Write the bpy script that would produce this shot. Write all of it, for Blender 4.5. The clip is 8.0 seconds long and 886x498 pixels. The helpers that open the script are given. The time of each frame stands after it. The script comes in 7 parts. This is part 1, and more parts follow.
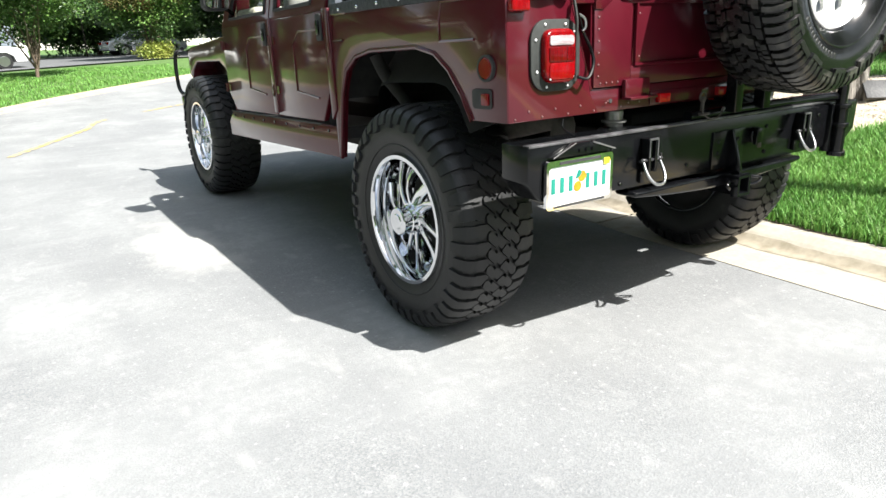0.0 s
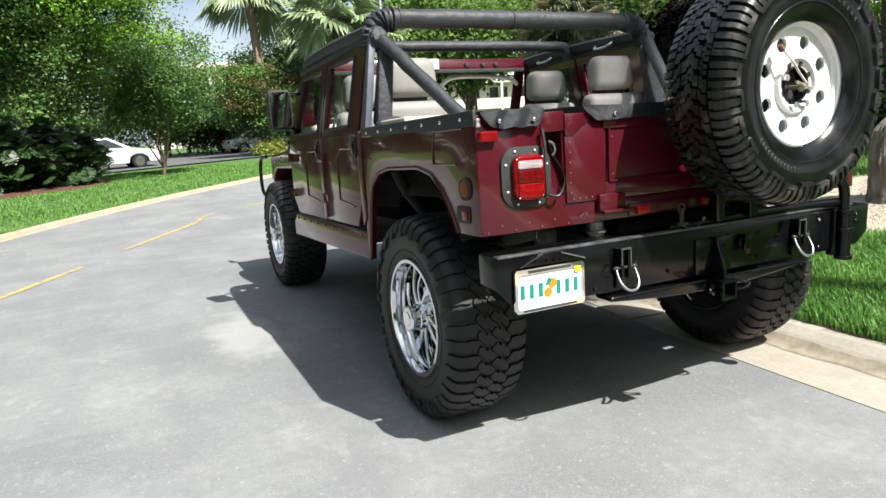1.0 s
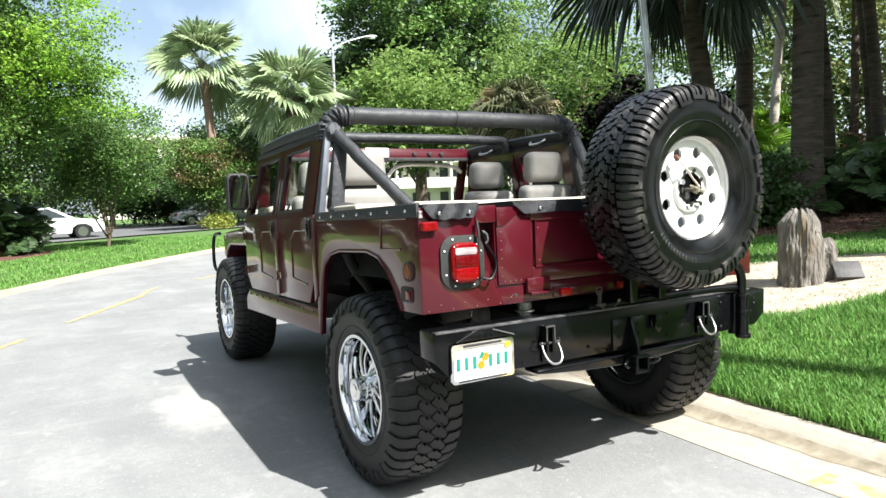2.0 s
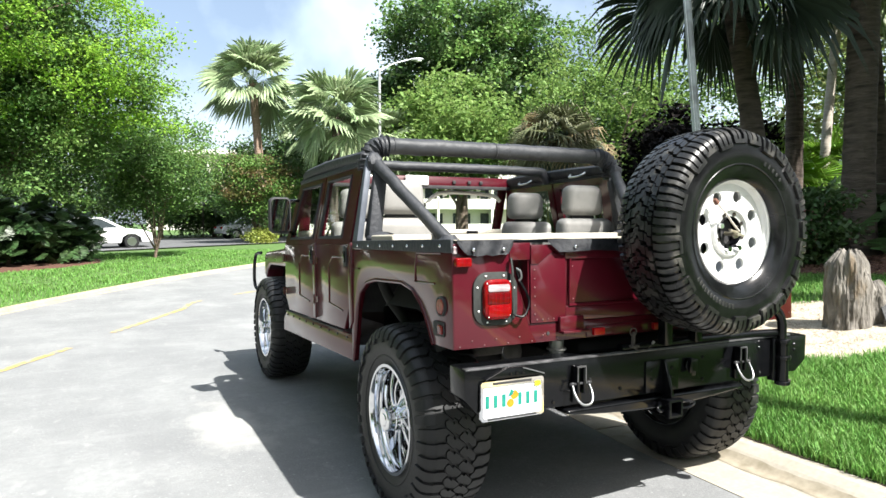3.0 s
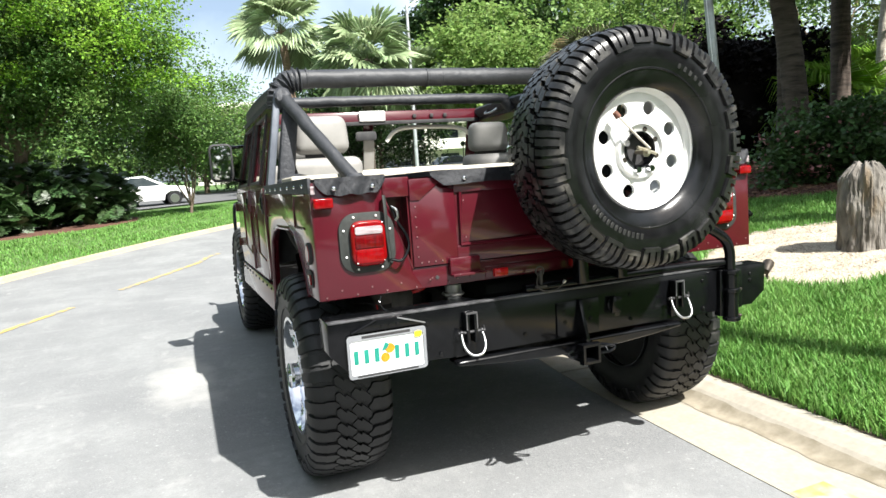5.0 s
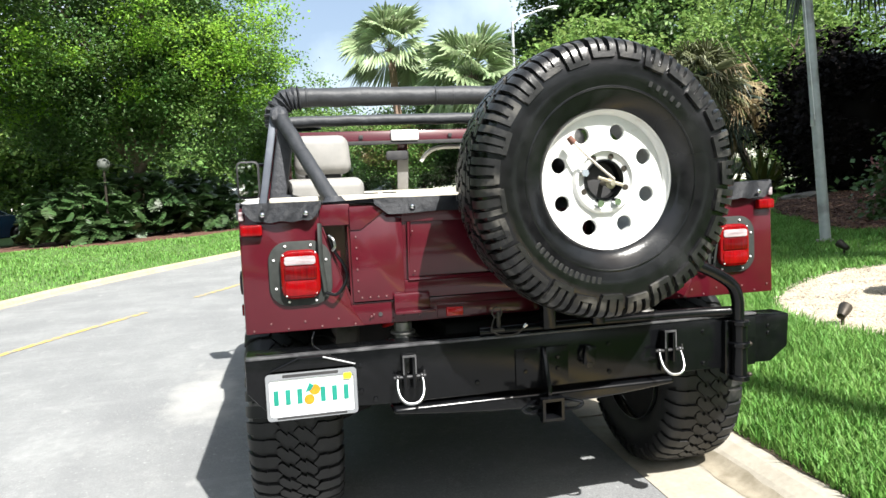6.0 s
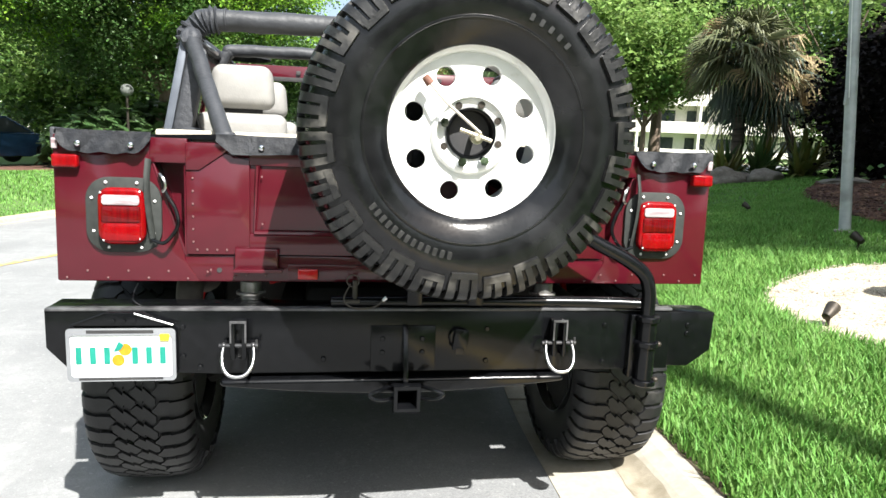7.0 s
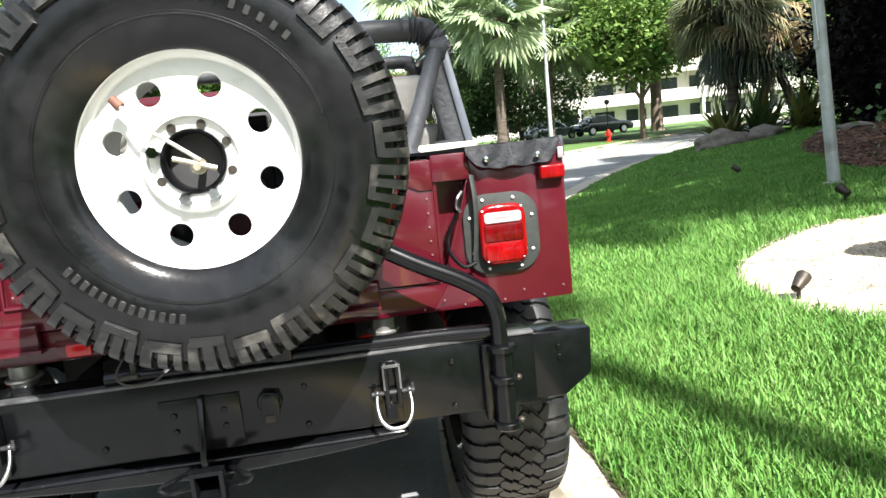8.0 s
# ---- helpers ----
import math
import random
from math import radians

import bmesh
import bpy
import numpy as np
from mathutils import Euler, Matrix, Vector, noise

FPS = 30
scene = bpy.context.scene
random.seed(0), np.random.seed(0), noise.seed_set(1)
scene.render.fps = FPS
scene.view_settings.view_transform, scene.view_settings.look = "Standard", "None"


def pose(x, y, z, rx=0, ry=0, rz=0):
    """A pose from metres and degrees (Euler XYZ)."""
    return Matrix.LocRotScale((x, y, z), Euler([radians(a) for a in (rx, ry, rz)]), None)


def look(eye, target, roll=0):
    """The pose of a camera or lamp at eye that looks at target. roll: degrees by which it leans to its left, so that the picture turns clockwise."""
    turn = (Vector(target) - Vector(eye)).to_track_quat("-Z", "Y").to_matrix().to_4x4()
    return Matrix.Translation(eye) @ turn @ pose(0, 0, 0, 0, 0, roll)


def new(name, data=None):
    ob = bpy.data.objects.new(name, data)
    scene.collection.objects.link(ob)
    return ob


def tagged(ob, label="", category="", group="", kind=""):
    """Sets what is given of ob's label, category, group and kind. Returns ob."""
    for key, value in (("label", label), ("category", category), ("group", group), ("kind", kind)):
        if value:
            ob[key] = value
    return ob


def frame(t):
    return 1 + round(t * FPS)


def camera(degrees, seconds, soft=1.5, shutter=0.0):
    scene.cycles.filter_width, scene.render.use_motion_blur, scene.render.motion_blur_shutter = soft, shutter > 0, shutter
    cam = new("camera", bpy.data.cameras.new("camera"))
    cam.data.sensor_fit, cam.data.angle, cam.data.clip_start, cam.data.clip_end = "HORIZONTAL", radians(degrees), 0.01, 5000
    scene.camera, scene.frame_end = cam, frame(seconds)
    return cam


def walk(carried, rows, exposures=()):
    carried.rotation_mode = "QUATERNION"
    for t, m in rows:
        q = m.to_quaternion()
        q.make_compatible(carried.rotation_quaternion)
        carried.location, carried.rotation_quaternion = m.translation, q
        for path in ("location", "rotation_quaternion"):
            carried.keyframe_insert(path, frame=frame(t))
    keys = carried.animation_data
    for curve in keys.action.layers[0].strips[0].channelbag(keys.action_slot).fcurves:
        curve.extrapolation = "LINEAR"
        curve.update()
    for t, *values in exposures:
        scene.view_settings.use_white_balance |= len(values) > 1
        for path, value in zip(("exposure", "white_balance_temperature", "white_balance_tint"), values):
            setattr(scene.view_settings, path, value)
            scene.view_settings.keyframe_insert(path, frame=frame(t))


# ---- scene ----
cam = camera(66.9, 8.0)
PATH = [
    (0, (-2.503, -1.735, 1.257), (-1.451, -0.149, 0.642), -1.9),
    (0.2, (-2.511, -1.849, 1.276), (-1.587, -0.191, 0.648), -2.3),
    (0.3, (-2.5, -1.882, 1.3), (-1.581, -0.201, 0.728), -1.9),
    (0.5, (-2.444, -1.955, 1.356), (-1.67, -0.171, 0.887), -4.5),
    (0.7, (-2.363, -2.084, 1.367), (-1.665, -0.255, 0.96), -2.0),
    (1, (-2.266, -2.185, 1.375), (-1.431, -0.402, 1.019), -3.4),
    (1.2, (-2.287, -2.264, 1.407), (-1.369, -0.506, 1.148), -3.6),
    (1.5, (-2.374, -2.366, 1.403), (-1.347, -0.669, 1.146), -0.9),
    (1.8, (-2.383, -2.431, 1.424), (-1.326, -0.747, 1.202), -1.2),
    (2, (-2.386, -2.474, 1.432), (-1.395, -0.743, 1.293), -2.0),
    (2.2, (-2.372, -2.506, 1.45), (-1.415, -0.752, 1.359), -1.4),
    (3.3, (-2.377, -2.501, 1.501), (-1.492, -0.71, 1.418), -0.0),
    (3.5, (-2.372, -2.525, 1.451), (-1.424, -0.767, 1.346), 1.0),
    (4, (-2.152, -2.573, 1.431), (-1.23, -0.802, 1.331), 0.7),
    (4.2, (-2.036, -2.609, 1.437), (-1.179, -0.809, 1.28), 1.0),
    (5.3, (-1.357, -2.485, 1.45), (-0.646, -0.633, 1.194), -4.6),
    (5.5, (-1.211, -2.495, 1.453), (-0.627, -0.593, 1.254), -1.9),
    (5.8, (-0.997, -2.497, 1.481), (-0.542, -0.564, 1.24), -2.4),
    (6, (-0.888, -2.456, 1.462), (-0.46, -0.512, 1.275), -2.4),
    (6.2, (-0.751, -2.393, 1.46), (-0.334, -0.449, 1.247), -0.4),
    (6.5, (-0.553, -2.294, 1.457), (0.011, -0.406, 1.115), 1.7),
    (6.8, (-0.363, -2.231, 1.435), (0.072, -0.303, 1.132), 1.5),
    (7, (-0.23, -2.199, 1.439), (0.088, -0.251, 1.118), 2.3),
    (7.2, (-0.083, -2.165, 1.451), (0.099, -0.201, 1.119), 1.2),
    (7.5, (0.126, -2.079, 1.407), (0.222, -0.101, 1.121), -2.2),
    (7.7, (0.251, -1.972, 1.44), (0.45, -0.027, 1.023), -1.8),
    (8, (0.461, -1.894, 1.452), (0.709, 0.065, 1.132), -5.7),
]
walk(cam, [(t, look(eye, target, roll)) for t, eye, target, roll in PATH],
     [(0, 1.6), (0.2, 1.25), (0.5, 1.02), (1.0, 1.08), (1.5, 1.3), (2.0, 1.5), (3.5, 1.53), (5.5, 1.4), (6.5, 1.45), (7, 1.65), (7.5, 1.84), (8, 1.86)])

# ---------------------------------------------------------------- light
SUN_DIR = Vector((0.27, -0.78, 1.0)).normalized()
sun = new("sun", bpy.data.lights.new("sun", "SUN"))
sun.data.energy, sun.data.angle, sun.data.color = 5.0, radians(0.55), (1.0, 0.98, 0.93)
sun.matrix_world = look(SUN_DIR * 60, (0, 0, 0))
world = bpy.data.worlds.new("sky")
scene.world = world
world.use_nodes = True
wn = world.node_tree.nodes
sky = wn.new("ShaderNodeTexSky")
sky.sky_type, sky.sun_disc = "NISHITA", False
sky.sun_elevation = math.asin(SUN_DIR.z)
sky.sun_rotation = math.atan2(SUN_DIR.x, SUN_DIR.y)
sky.air_density, sky.dust_density, sky.ozone_density = 1.0, 4.0, 1.0
wn["Background"].inputs["Strength"].default_value = 0.08
# thin bright summer cloud over the whole sky
cloud = wn.new("ShaderNodeTexNoise")
cloud.inputs["Scale"].default_value, cloud.inputs["Detail"].default_value = 2.6, 7.0
cover = wn.new("ShaderNodeMapRange")
cover.inputs[1].default_value, cover.inputs[2].default_value = 0.42, 0.63
cover.inputs[3].default_value, cover.inputs[4].default_value = 0.12, 0.92
veil = wn.new("ShaderNodeMix")
veil.data_type = "RGBA"
veil.inputs[7].default_value = (6.0, 7.0, 7.7, 1)
wl = world.node_tree.links
wl.new(cloud.outputs[0], cover.inputs[0])
wl.new(cover.outputs[0], veil.inputs[0])
wl.new(sky.outputs[0], veil.inputs[6])
wl.new(veil.outputs[2], wn["Background"].inputs[0])

# ---------------------------------------------------------------- materials
MATS = {}


def mat(name, c1, c2=None, scale=8.0, rough=0.6, metal=0.0, bump=0.0, bscale=60.0, coat=0.0, big=0.0, rvar=0.0,
        trans=0.0, rnd=0.0, spec=0.5, c3=None, c3scale=1.0, c3cut=(0.55, 0.7), stretch=None, alpha=1.0, ior=1.45, sss=0.0):
    """A procedural surface: two colours mixed by noise at two scales, stains, relief and varied gloss."""
    if name in MATS:
        return MATS[name]
    m = bpy.data.materials.new(name)
    m.use_nodes = True
    n, l = m.node_tree.nodes, m.node_tree.links
    b = n["Principled BSDF"]
    b.inputs["Roughness"].default_value, b.inputs["Metallic"].default_value = rough, metal
    b.inputs["Coat Weight"].default_value, b.inputs["Coat Roughness"].default_value = coat, 0.04
    b.inputs["Transmission Weight"].default_value, b.inputs["IOR"].default_value = trans, ior
    b.inputs["Specular IOR Level"].default_value = spec
    tc = n.new("ShaderNodeTexCoord")
    mp = n.new("ShaderNodeMapping")
    l.new(tc.outputs["Object"], mp.inputs[0])
    if stretch:
        mp.inputs["Scale"].default_value = stretch

    def noise_tex(s, detail=5.0):
        t = n.new("ShaderNodeTexNoise")
        t.inputs["Scale"].default_value, t.inputs["Detail"].default_value = s, detail
        l.new(mp.outputs[0], t.inputs["Vector"])
        return t

    if c2 is None:
        c2 = tuple(v * 0.8 for v in c1)
    fine, broad = noise_tex(scale), noise_tex(scale * 0.13, 3.0)
    add = n.new("ShaderNodeMath")
    add.operation = "MULTIPLY_ADD"
    l.new(broad.outputs[0], add.inputs[0])
    add.inputs[1].default_value = big
    l.new(fine.outputs[0], add.inputs[2])
    ramp = n.new("ShaderNodeMapRange")
    l.new(add.outputs[0], ramp.inputs[0])
    ramp.inputs[1].default_value, ramp.inputs[2].default_value = 0.32 + big * 0.35, 0.68 + big * 0.65
    mix = n.new("ShaderNodeMix")
    mix.data_type = "RGBA"
    l.new(ramp.outputs[0], mix.inputs[0])
    mix.inputs[6].default_value, mix.inputs[7].default_value = (*c1, 1), (*c2, 1)
    col = mix.outputs[2]
    if c3 is not None:
        st = noise_tex(c3scale, 6.0)
        mr = n.new("ShaderNodeMapRange")
        l.new(st.outputs[0], mr.inputs[0])
        mr.inputs[1].default_value, mr.inputs[2].default_value = c3cut
        m3 = n.new("ShaderNodeMix")
        m3.data_type = "RGBA"
        l.new(mr.outputs[0], m3.inputs[0])
        l.new(col, m3.inputs[6])
        m3.inputs[7].default_value = (*c3, 1)
        col = m3.outputs[2]
    if rnd:
        g = n.new("ShaderNodeNewGeometry")
        hs = n.new("ShaderNodeHueSaturation")
        mr = n.new("ShaderNodeMapRange")
        l.new(g.outputs["Random Per Island"], mr.inputs[0])
        mr.inputs[3].default_value, mr.inputs[4].default_value = 1 - rnd, 1 + rnd
        l.new(mr.outputs[0], hs.inputs["Value"])
        mh = n.new("ShaderNodeMapRange")
        l.new(g.outputs["Random Per Island"], mh.inputs[0])
        mh.inputs[3].default_value, mh.inputs[4].default_value = 0.5 - rnd * 0.05, 0.5 + rnd * 0.03
        l.new(mh.outputs[0], hs.inputs["Hue"])
        l.new(col, hs.inputs["Color"])
        col = hs.outputs[0]
    l.new(col, b.inputs["Base Color"])
    if rvar:
        rr = n.new("ShaderNodeMapRange")
        l.new(broad.outputs[0], rr.inputs[0])
        rr.inputs[1].default_value, rr.inputs[2].default_value = 0.3, 0.7
        rr.inputs[3].default_value, rr.inputs[4].default_value = max(0.02, rough - rvar), rough + rvar
        l.new(rr.outputs[0], b.inputs["Roughness"])
    if bump:
        bt, bp = noise_tex(bscale, 4.0), n.new("ShaderNodeBump")
        bp.inputs["Strength"].default_value, bp.inputs["Distance"].default_value = bump, 0.6 / bscale
        l.new(bt.outputs[0], bp.inputs["Height"])
        l.new(bp.outputs[0], b.inputs["Normal"])
    if sss:
        tr, ms = n.new("ShaderNodeBsdfTranslucent"), n.new("ShaderNodeMixShader")
        ms.inputs[0].default_value = sss
        l.new(col, tr.inputs[0])
        l.new(b.outputs[0], ms.inputs[1])
        l.new(tr.outputs[0], ms.inputs[2])
        l.new(ms.outputs[0], n["Material Output"].inputs[0])
    MATS[name] = m
    return m


def asphalt_surface():
    """Worn asphalt: pale and dark aggregate, wheel-worn streaks, patches and small stains."""
    m = bpy.data.materials.new("asphalt")
    m.use_nodes = True
    n, l = m.node_tree.nodes, m.node_tree.links
    b = n["Principled BSDF"]
    tc = n.new("ShaderNodeTexCoord")

    def tex(scale, detail=4.0, stretch=None, rot=0.0):
        t = n.new("ShaderNodeTexNoise")
        t.inputs["Scale"].default_value, t.inputs["Detail"].default_value = scale, detail
        if stretch:
            mp = n.new("ShaderNodeMapping")
            mp.inputs["Scale"].default_value, mp.inputs["Rotation"].default_value = stretch, (0, 0, rot)
            l.new(tc.outputs["Object"], mp.inputs[0])
            l.new(mp.outputs[0], t.inputs["Vector"])
        else:
            l.new(tc.outputs["Object"], t.inputs["Vector"])
        return t.outputs[0]

    def ramp(v, a0, a1, b0=0.0, b1=1.0):
        r = n.new("ShaderNodeMapRange")
        l.new(v, r.inputs[0])
        for k, q in zip((1, 2, 3, 4), (a0, a1, b0, b1)):
            r.inputs[k].default_value = q
        return r.outputs[0]

    def blend(f, c0, c1):
        x = n.new("ShaderNodeMix")
        x.data_type = "RGBA"
        l.new(f, x.inputs[0])
        for k, c in ((6, c0), (7, c1)):
            if isinstance(c, tuple):
                x.inputs[k].default_value = (*c, 1)
            else:
                l.new(c, x.inputs[k])
        return x.outputs[2]

    vor = n.new("ShaderNodeTexVoronoi")
    vor.inputs["Scale"].default_value = 170
    l.new(tc.outputs["Object"], vor.inputs["Vector"])
    sep = n.new("ShaderNodeSeparateColor")
    l.new(vor.outputs["Color"], sep.inputs[0])
    col = blend(ramp(sep.outputs[0], 0.0, 1.0), (0.128, 0.1315, 0.136), (0.206, 0.2105, 0.213))
    col = blend(ramp(tex(0.9, 6), 0.38, 0.70, 0, 0.9), col, (0.262, 0.267, 0.266))
    col = blend(ramp(tex(1.6, 5, (1.0, 0.16, 1.0), 0.25), 0.50, 0.72, 0, 0.55), col, (0.15, 0.152, 0.158))
    col = blend(ramp(tex(17, 7), 0.36, 0.66, 0, 0.40), col, (0.150, 0.1545, 0.158))
    col = blend(ramp(tex(60, 4), 0.52, 0.70, 0, 0.22), col, (0.29, 0.294, 0.292))
    col = blend(ramp(tex(5, 8), 0.62, 0.76, 0, 0.4), col, (0.30, 0.30, 0.295))
    col = blend(ramp(tex(26, 4), 0.68, 0.76, 0, 0.45), col, (0.10, 0.10, 0.10))
    # mottling, pale scuffs and cross-wise drag marks
    col = blend(ramp(tex(3.1, 10), 0.42, 0.62, 0, 0.42), col, (0.158, 0.162, 0.166))
    col = blend(ramp(tex(38, 6), 0.62, 0.72, 0, 0.55), col, (0.34, 0.343, 0.34))
    col = blend(ramp(tex(7.5, 10, (1.0, 0.5, 1.0), 0.4), 0.62, 0.76, 0, 0.45), col, (0.31, 0.31, 0.303))
    col = blend(ramp(tex(2.2, 6, (0.35, 2.4, 1.0), -0.3), 0.56, 0.74, 0, 0.35), col, (0.255, 0.258, 0.257))
    # a pale dusty streak left by run-off beside the parking strip
    mp = n.new("ShaderNodeMapping")
    mp.inputs["Scale"].default_value, mp.inputs["Location"].default_value = (3.4, 1.25, 0.0), (5.44, -3.30, 0.0)
    l.new(tc.outputs["Object"], mp.inputs[0])
    ln = n.new("ShaderNodeVectorMath")
    ln.operation = "LENGTH"
    l.new(mp.outputs[0], ln.inputs[0])
    wob = n.new("ShaderNodeMath")
    wob.operation = "MULTIPLY_ADD"
    l.new(tex(4.0, 7), wob.inputs[0])
    wob.inputs[1].default_value = 1.5
    l.new(ln.outputs["Value"], wob.inputs[2])
    col = blend(ramp(wob.outputs[0], 1.20, 1.75, 0.55, 0.0), col, (0.35, 0.345, 0.33))
    l.new(col, b.inputs["Base Color"])
    b.inputs["Roughness"].default_value, b.inputs["Specular IOR Level"].default_value = 0.85, 0.3
    bp = n.new("ShaderNodeBump")
    bp.inputs["Strength"].default_value, bp.inputs["Distance"].default_value = 0.45, 0.003
    l.new(vor.outputs["Distance"], bp.inputs["Height"])
    l.new(bp.outputs[0], b.inputs["Normal"])
    return m


ASPHALT = asphalt_surface()
ROADLINE = mat("yellow_paint", (0.46, 0.33, 0.09), (0.42, 0.30, 0.10), 60, 0.7, bump=0.3, bscale=200, c3=(0.21, 0.205, 0.19), c3scale=9, c3cut=(0.47, 0.58))
CONCRETE = mat("kerb_concrete", (0.275, 0.25, 0.205), (0.36, 0.33, 0.275), 40, 0.9, bump=0.4, bscale=180, big=1.0, c3=(0.22, 0.19, 0.14), c3scale=5, c3cut=(0.58, 0.75))
SOIL = mat("lawn_soil", (0.045, 0.095, 0.020), (0.08, 0.145, 0.034), 30, 0.95, bump=0.6, bscale=70, big=1.0)
GRASS = mat("grass_blades", (0.095, 0.225, 0.042), (0.178, 0.345, 0.082), 3, 0.55, rnd=0.32, sss=0.35, spec=0.3)
MULCH = mat("mulch", (0.065, 0.030, 0.020), (0.115, 0.055, 0.036), 60, 0.95, bump=0.9, bscale=90)
GRAVEL = mat("gravel", (0.34, 0.285, 0.205), (0.47, 0.41, 0.32), 40, 0.9, bump=0.8, bscale=110, rnd=0.2)
PAINT = mat("maroon_paint", (0.062, 0.0044, 0.0098), (0.052, 0.0036, 0.008), 12, 0.34, coat=0.8, rvar=0.05, big=0.5, spec=0.15)
PAINT.node_tree.nodes["Principled BSDF"].inputs["Coat Roughness"].default_value = 0.09
BLACKSTEEL = mat("black_bumper_paint", (0.0022, 0.0024, 0.0029), (0.0040, 0.0042, 0.0050), 30, 0.19, spec=0.34, bump=0.015, bscale=40, rvar=0.04)
UNDER = mat("underbody", (0.005, 0.0048, 0.0046), (0.011, 0.010, 0.009), 20, 0.8)
RUBBER = mat("tyre_rubber", (0.0062, 0.0064, 0.0071), (0.0125, 0.0127, 0.0134), 25, 0.52, bump=0.15, bscale=150, big=0.8, c3=(0.055, 0.053, 0.049), c3scale=6, c3cut=(0.64, 0.82))
RUBBERSHINE = mat("dressed_rubber", (0.0028, 0.0028, 0.0032), (0.0065, 0.0065, 0.0072), 25, 0.19, spec=0.46, bump=0.06, bscale=90, rvar=0.13, c3=(0.018, 0.018, 0.0195), c3scale=4.5, c3cut=(0.57, 0.72))
TREADSHINE = mat("dressed_tread", (0.0065, 0.0065, 0.007), (0.0145, 0.0143, 0.0142), 30, 0.34, spec=0.5, bump=0.2, bscale=110, rvar=0.1, c3=(0.075, 0.071, 0.064), c3scale=14, c3cut=(0.54, 0.72))
CHROME = mat("chrome", (0.75, 0.76, 0.78), (0.68, 0.69, 0.71), 10, 0.06, metal=1.0)
STEEL = mat("bright_steel", (0.55, 0.55, 0.55), (0.42, 0.42, 0.42), 60, 0.28, metal=1.0)
WHITEWHEEL = mat("white_wheel_paint", (0.70, 0.70, 0.685), (0.62, 0.62, 0.605), 18, 0.4, metal=0.15, rvar=0.08, big=0.6, c3=(0.45, 0.42, 0.36), c3scale=18, c3cut=(0.66, 0.8))
PAD = mat("roll_bar_padding", (0.021, 0.0225, 0.026), (0.033, 0.035, 0.040), 30, 0.55, bump=0.2, bscale=22, big=0.8)
CANVAS = mat("black_canvas", (0.020, 0.0215, 0.026), (0.032, 0.0345, 0.041), 40, 0.62, bump=0.4, bscale=35, big=0.8)
GASKET = mat("gasket_rubber", (0.013, 0.015, 0.0138), (0.022, 0.025, 0.023), 50, 0.7)
REDLENS = mat("red_lens", (0.20, 0.0014, 0.003), (0.125, 0.001, 0.0022), 40, 0.08, coat=0.25, spec=0.25, stretch=(1.6, 1, 0.1), bump=0.25, bscale=70)
DARKLENS = mat("deep_red_lens", (0.105, 0.0008, 0.002), (0.05, 0.0006, 0.0014), 55, 0.10, coat=0.25, spec=0.3, stretch=(1.8, 1, 0.12), bump=0.3, bscale=80)
CLEARLENS = mat("clear_lens", (0.42, 0.36, 0.37), (0.20, 0.16, 0.17), 34, 0.12, coat=0.5, stretch=(0.5, 1, 2.2), c3=(0.10, 0.05, 0.055), c3scale=16, c3cut=(0.55, 0.72))
CREAM = mat("cream_vinyl", (0.20, 0.196, 0.187), (0.245, 0.239, 0.227), 14, 0.62, bump=0.2, bscale=120, big=0.5)
CREAMPANEL = mat("cream_panel", (0.47, 0.435, 0.36), (0.41, 0.375, 0.305), 8, 0.6, bump=0.2, bscale=40, big=0.6)
GREYTRIM = mat("grey_pillar_trim", (0.075, 0.085, 0.105), (0.105, 0.118, 0.142), 12, 0.5, metal=0.2)
DARKTRIM = mat("dark_interior", (0.02, 0.02, 0.022), (0.035, 0.034, 0.034), 20, 0.7)
GLASS = mat("window_glass", (0.92, 0.96, 0.94), (0.90, 0.95, 0.93), 3, 0.02, trans=1.0, ior=1.1)
MIRROR = mat("mirror_glass", (0.85, 0.87, 0.88), (0.84, 0.86, 0.87), 3, 0.02, metal=1.0)
PLATEWHITE = mat("plate_white", (0.80, 0.82, 0.80), (0.74, 0.77, 0.76), 30, 0.4)
TEAL = mat("plate_teal", (0.006, 0.17, 0.125), (0.01, 0.20, 0.15), 30, 0.5)
PALETEAL = mat("plate_pale_teal", (0.45, 0.75, 0.72), (0.6, 0.8, 0.78), 30, 0.5)
ORANGE = mat("plate_orange", (0.62, 0.17, 0.006), (0.70, 0.24, 0.012), 60, 0.5)
YELLOW = mat("sticker_yellow", (0.85, 0.70, 0.02), (0.8, 0.62, 0.02), 60, 0.5)
REDSPRING = mat("red_spring", (0.62, 0.012, 0.014), (0.5, 0.012, 0.012), 30, 0.45)
# paler than the bumper's black: sun glint along edges is put into the colour
LITEDGE = mat("black_edge_highlight", (0.03, 0.03, 0.032), (0.10, 0.10, 0.104), 22, 0.28, spec=0.5)
RUST = mat("grey_brown_pipe", (0.05, 0.044, 0.038), (0.08, 0.07, 0.06), 30, 0.7, metal=0.3)
POLE = mat("galvanised_pole", (0.36, 0.38, 0.40), (0.50, 0.52, 0.53), 14, 0.5, metal=0.4, big=0.8, c3=(0.27, 0.275, 0.28), c3scale=3.5, c3cut=(0.52, 0.66))
ROCKM = mat("petrified_rock", (0.075, 0.066, 0.056), (0.215, 0.198, 0.176), 11, 0.9, bump=1.0, bscale=20, stretch=(1, 1, 0.38), c3=(0.13, 0.088, 0.045), c3scale=4, c3cut=(0.54, 0.66))
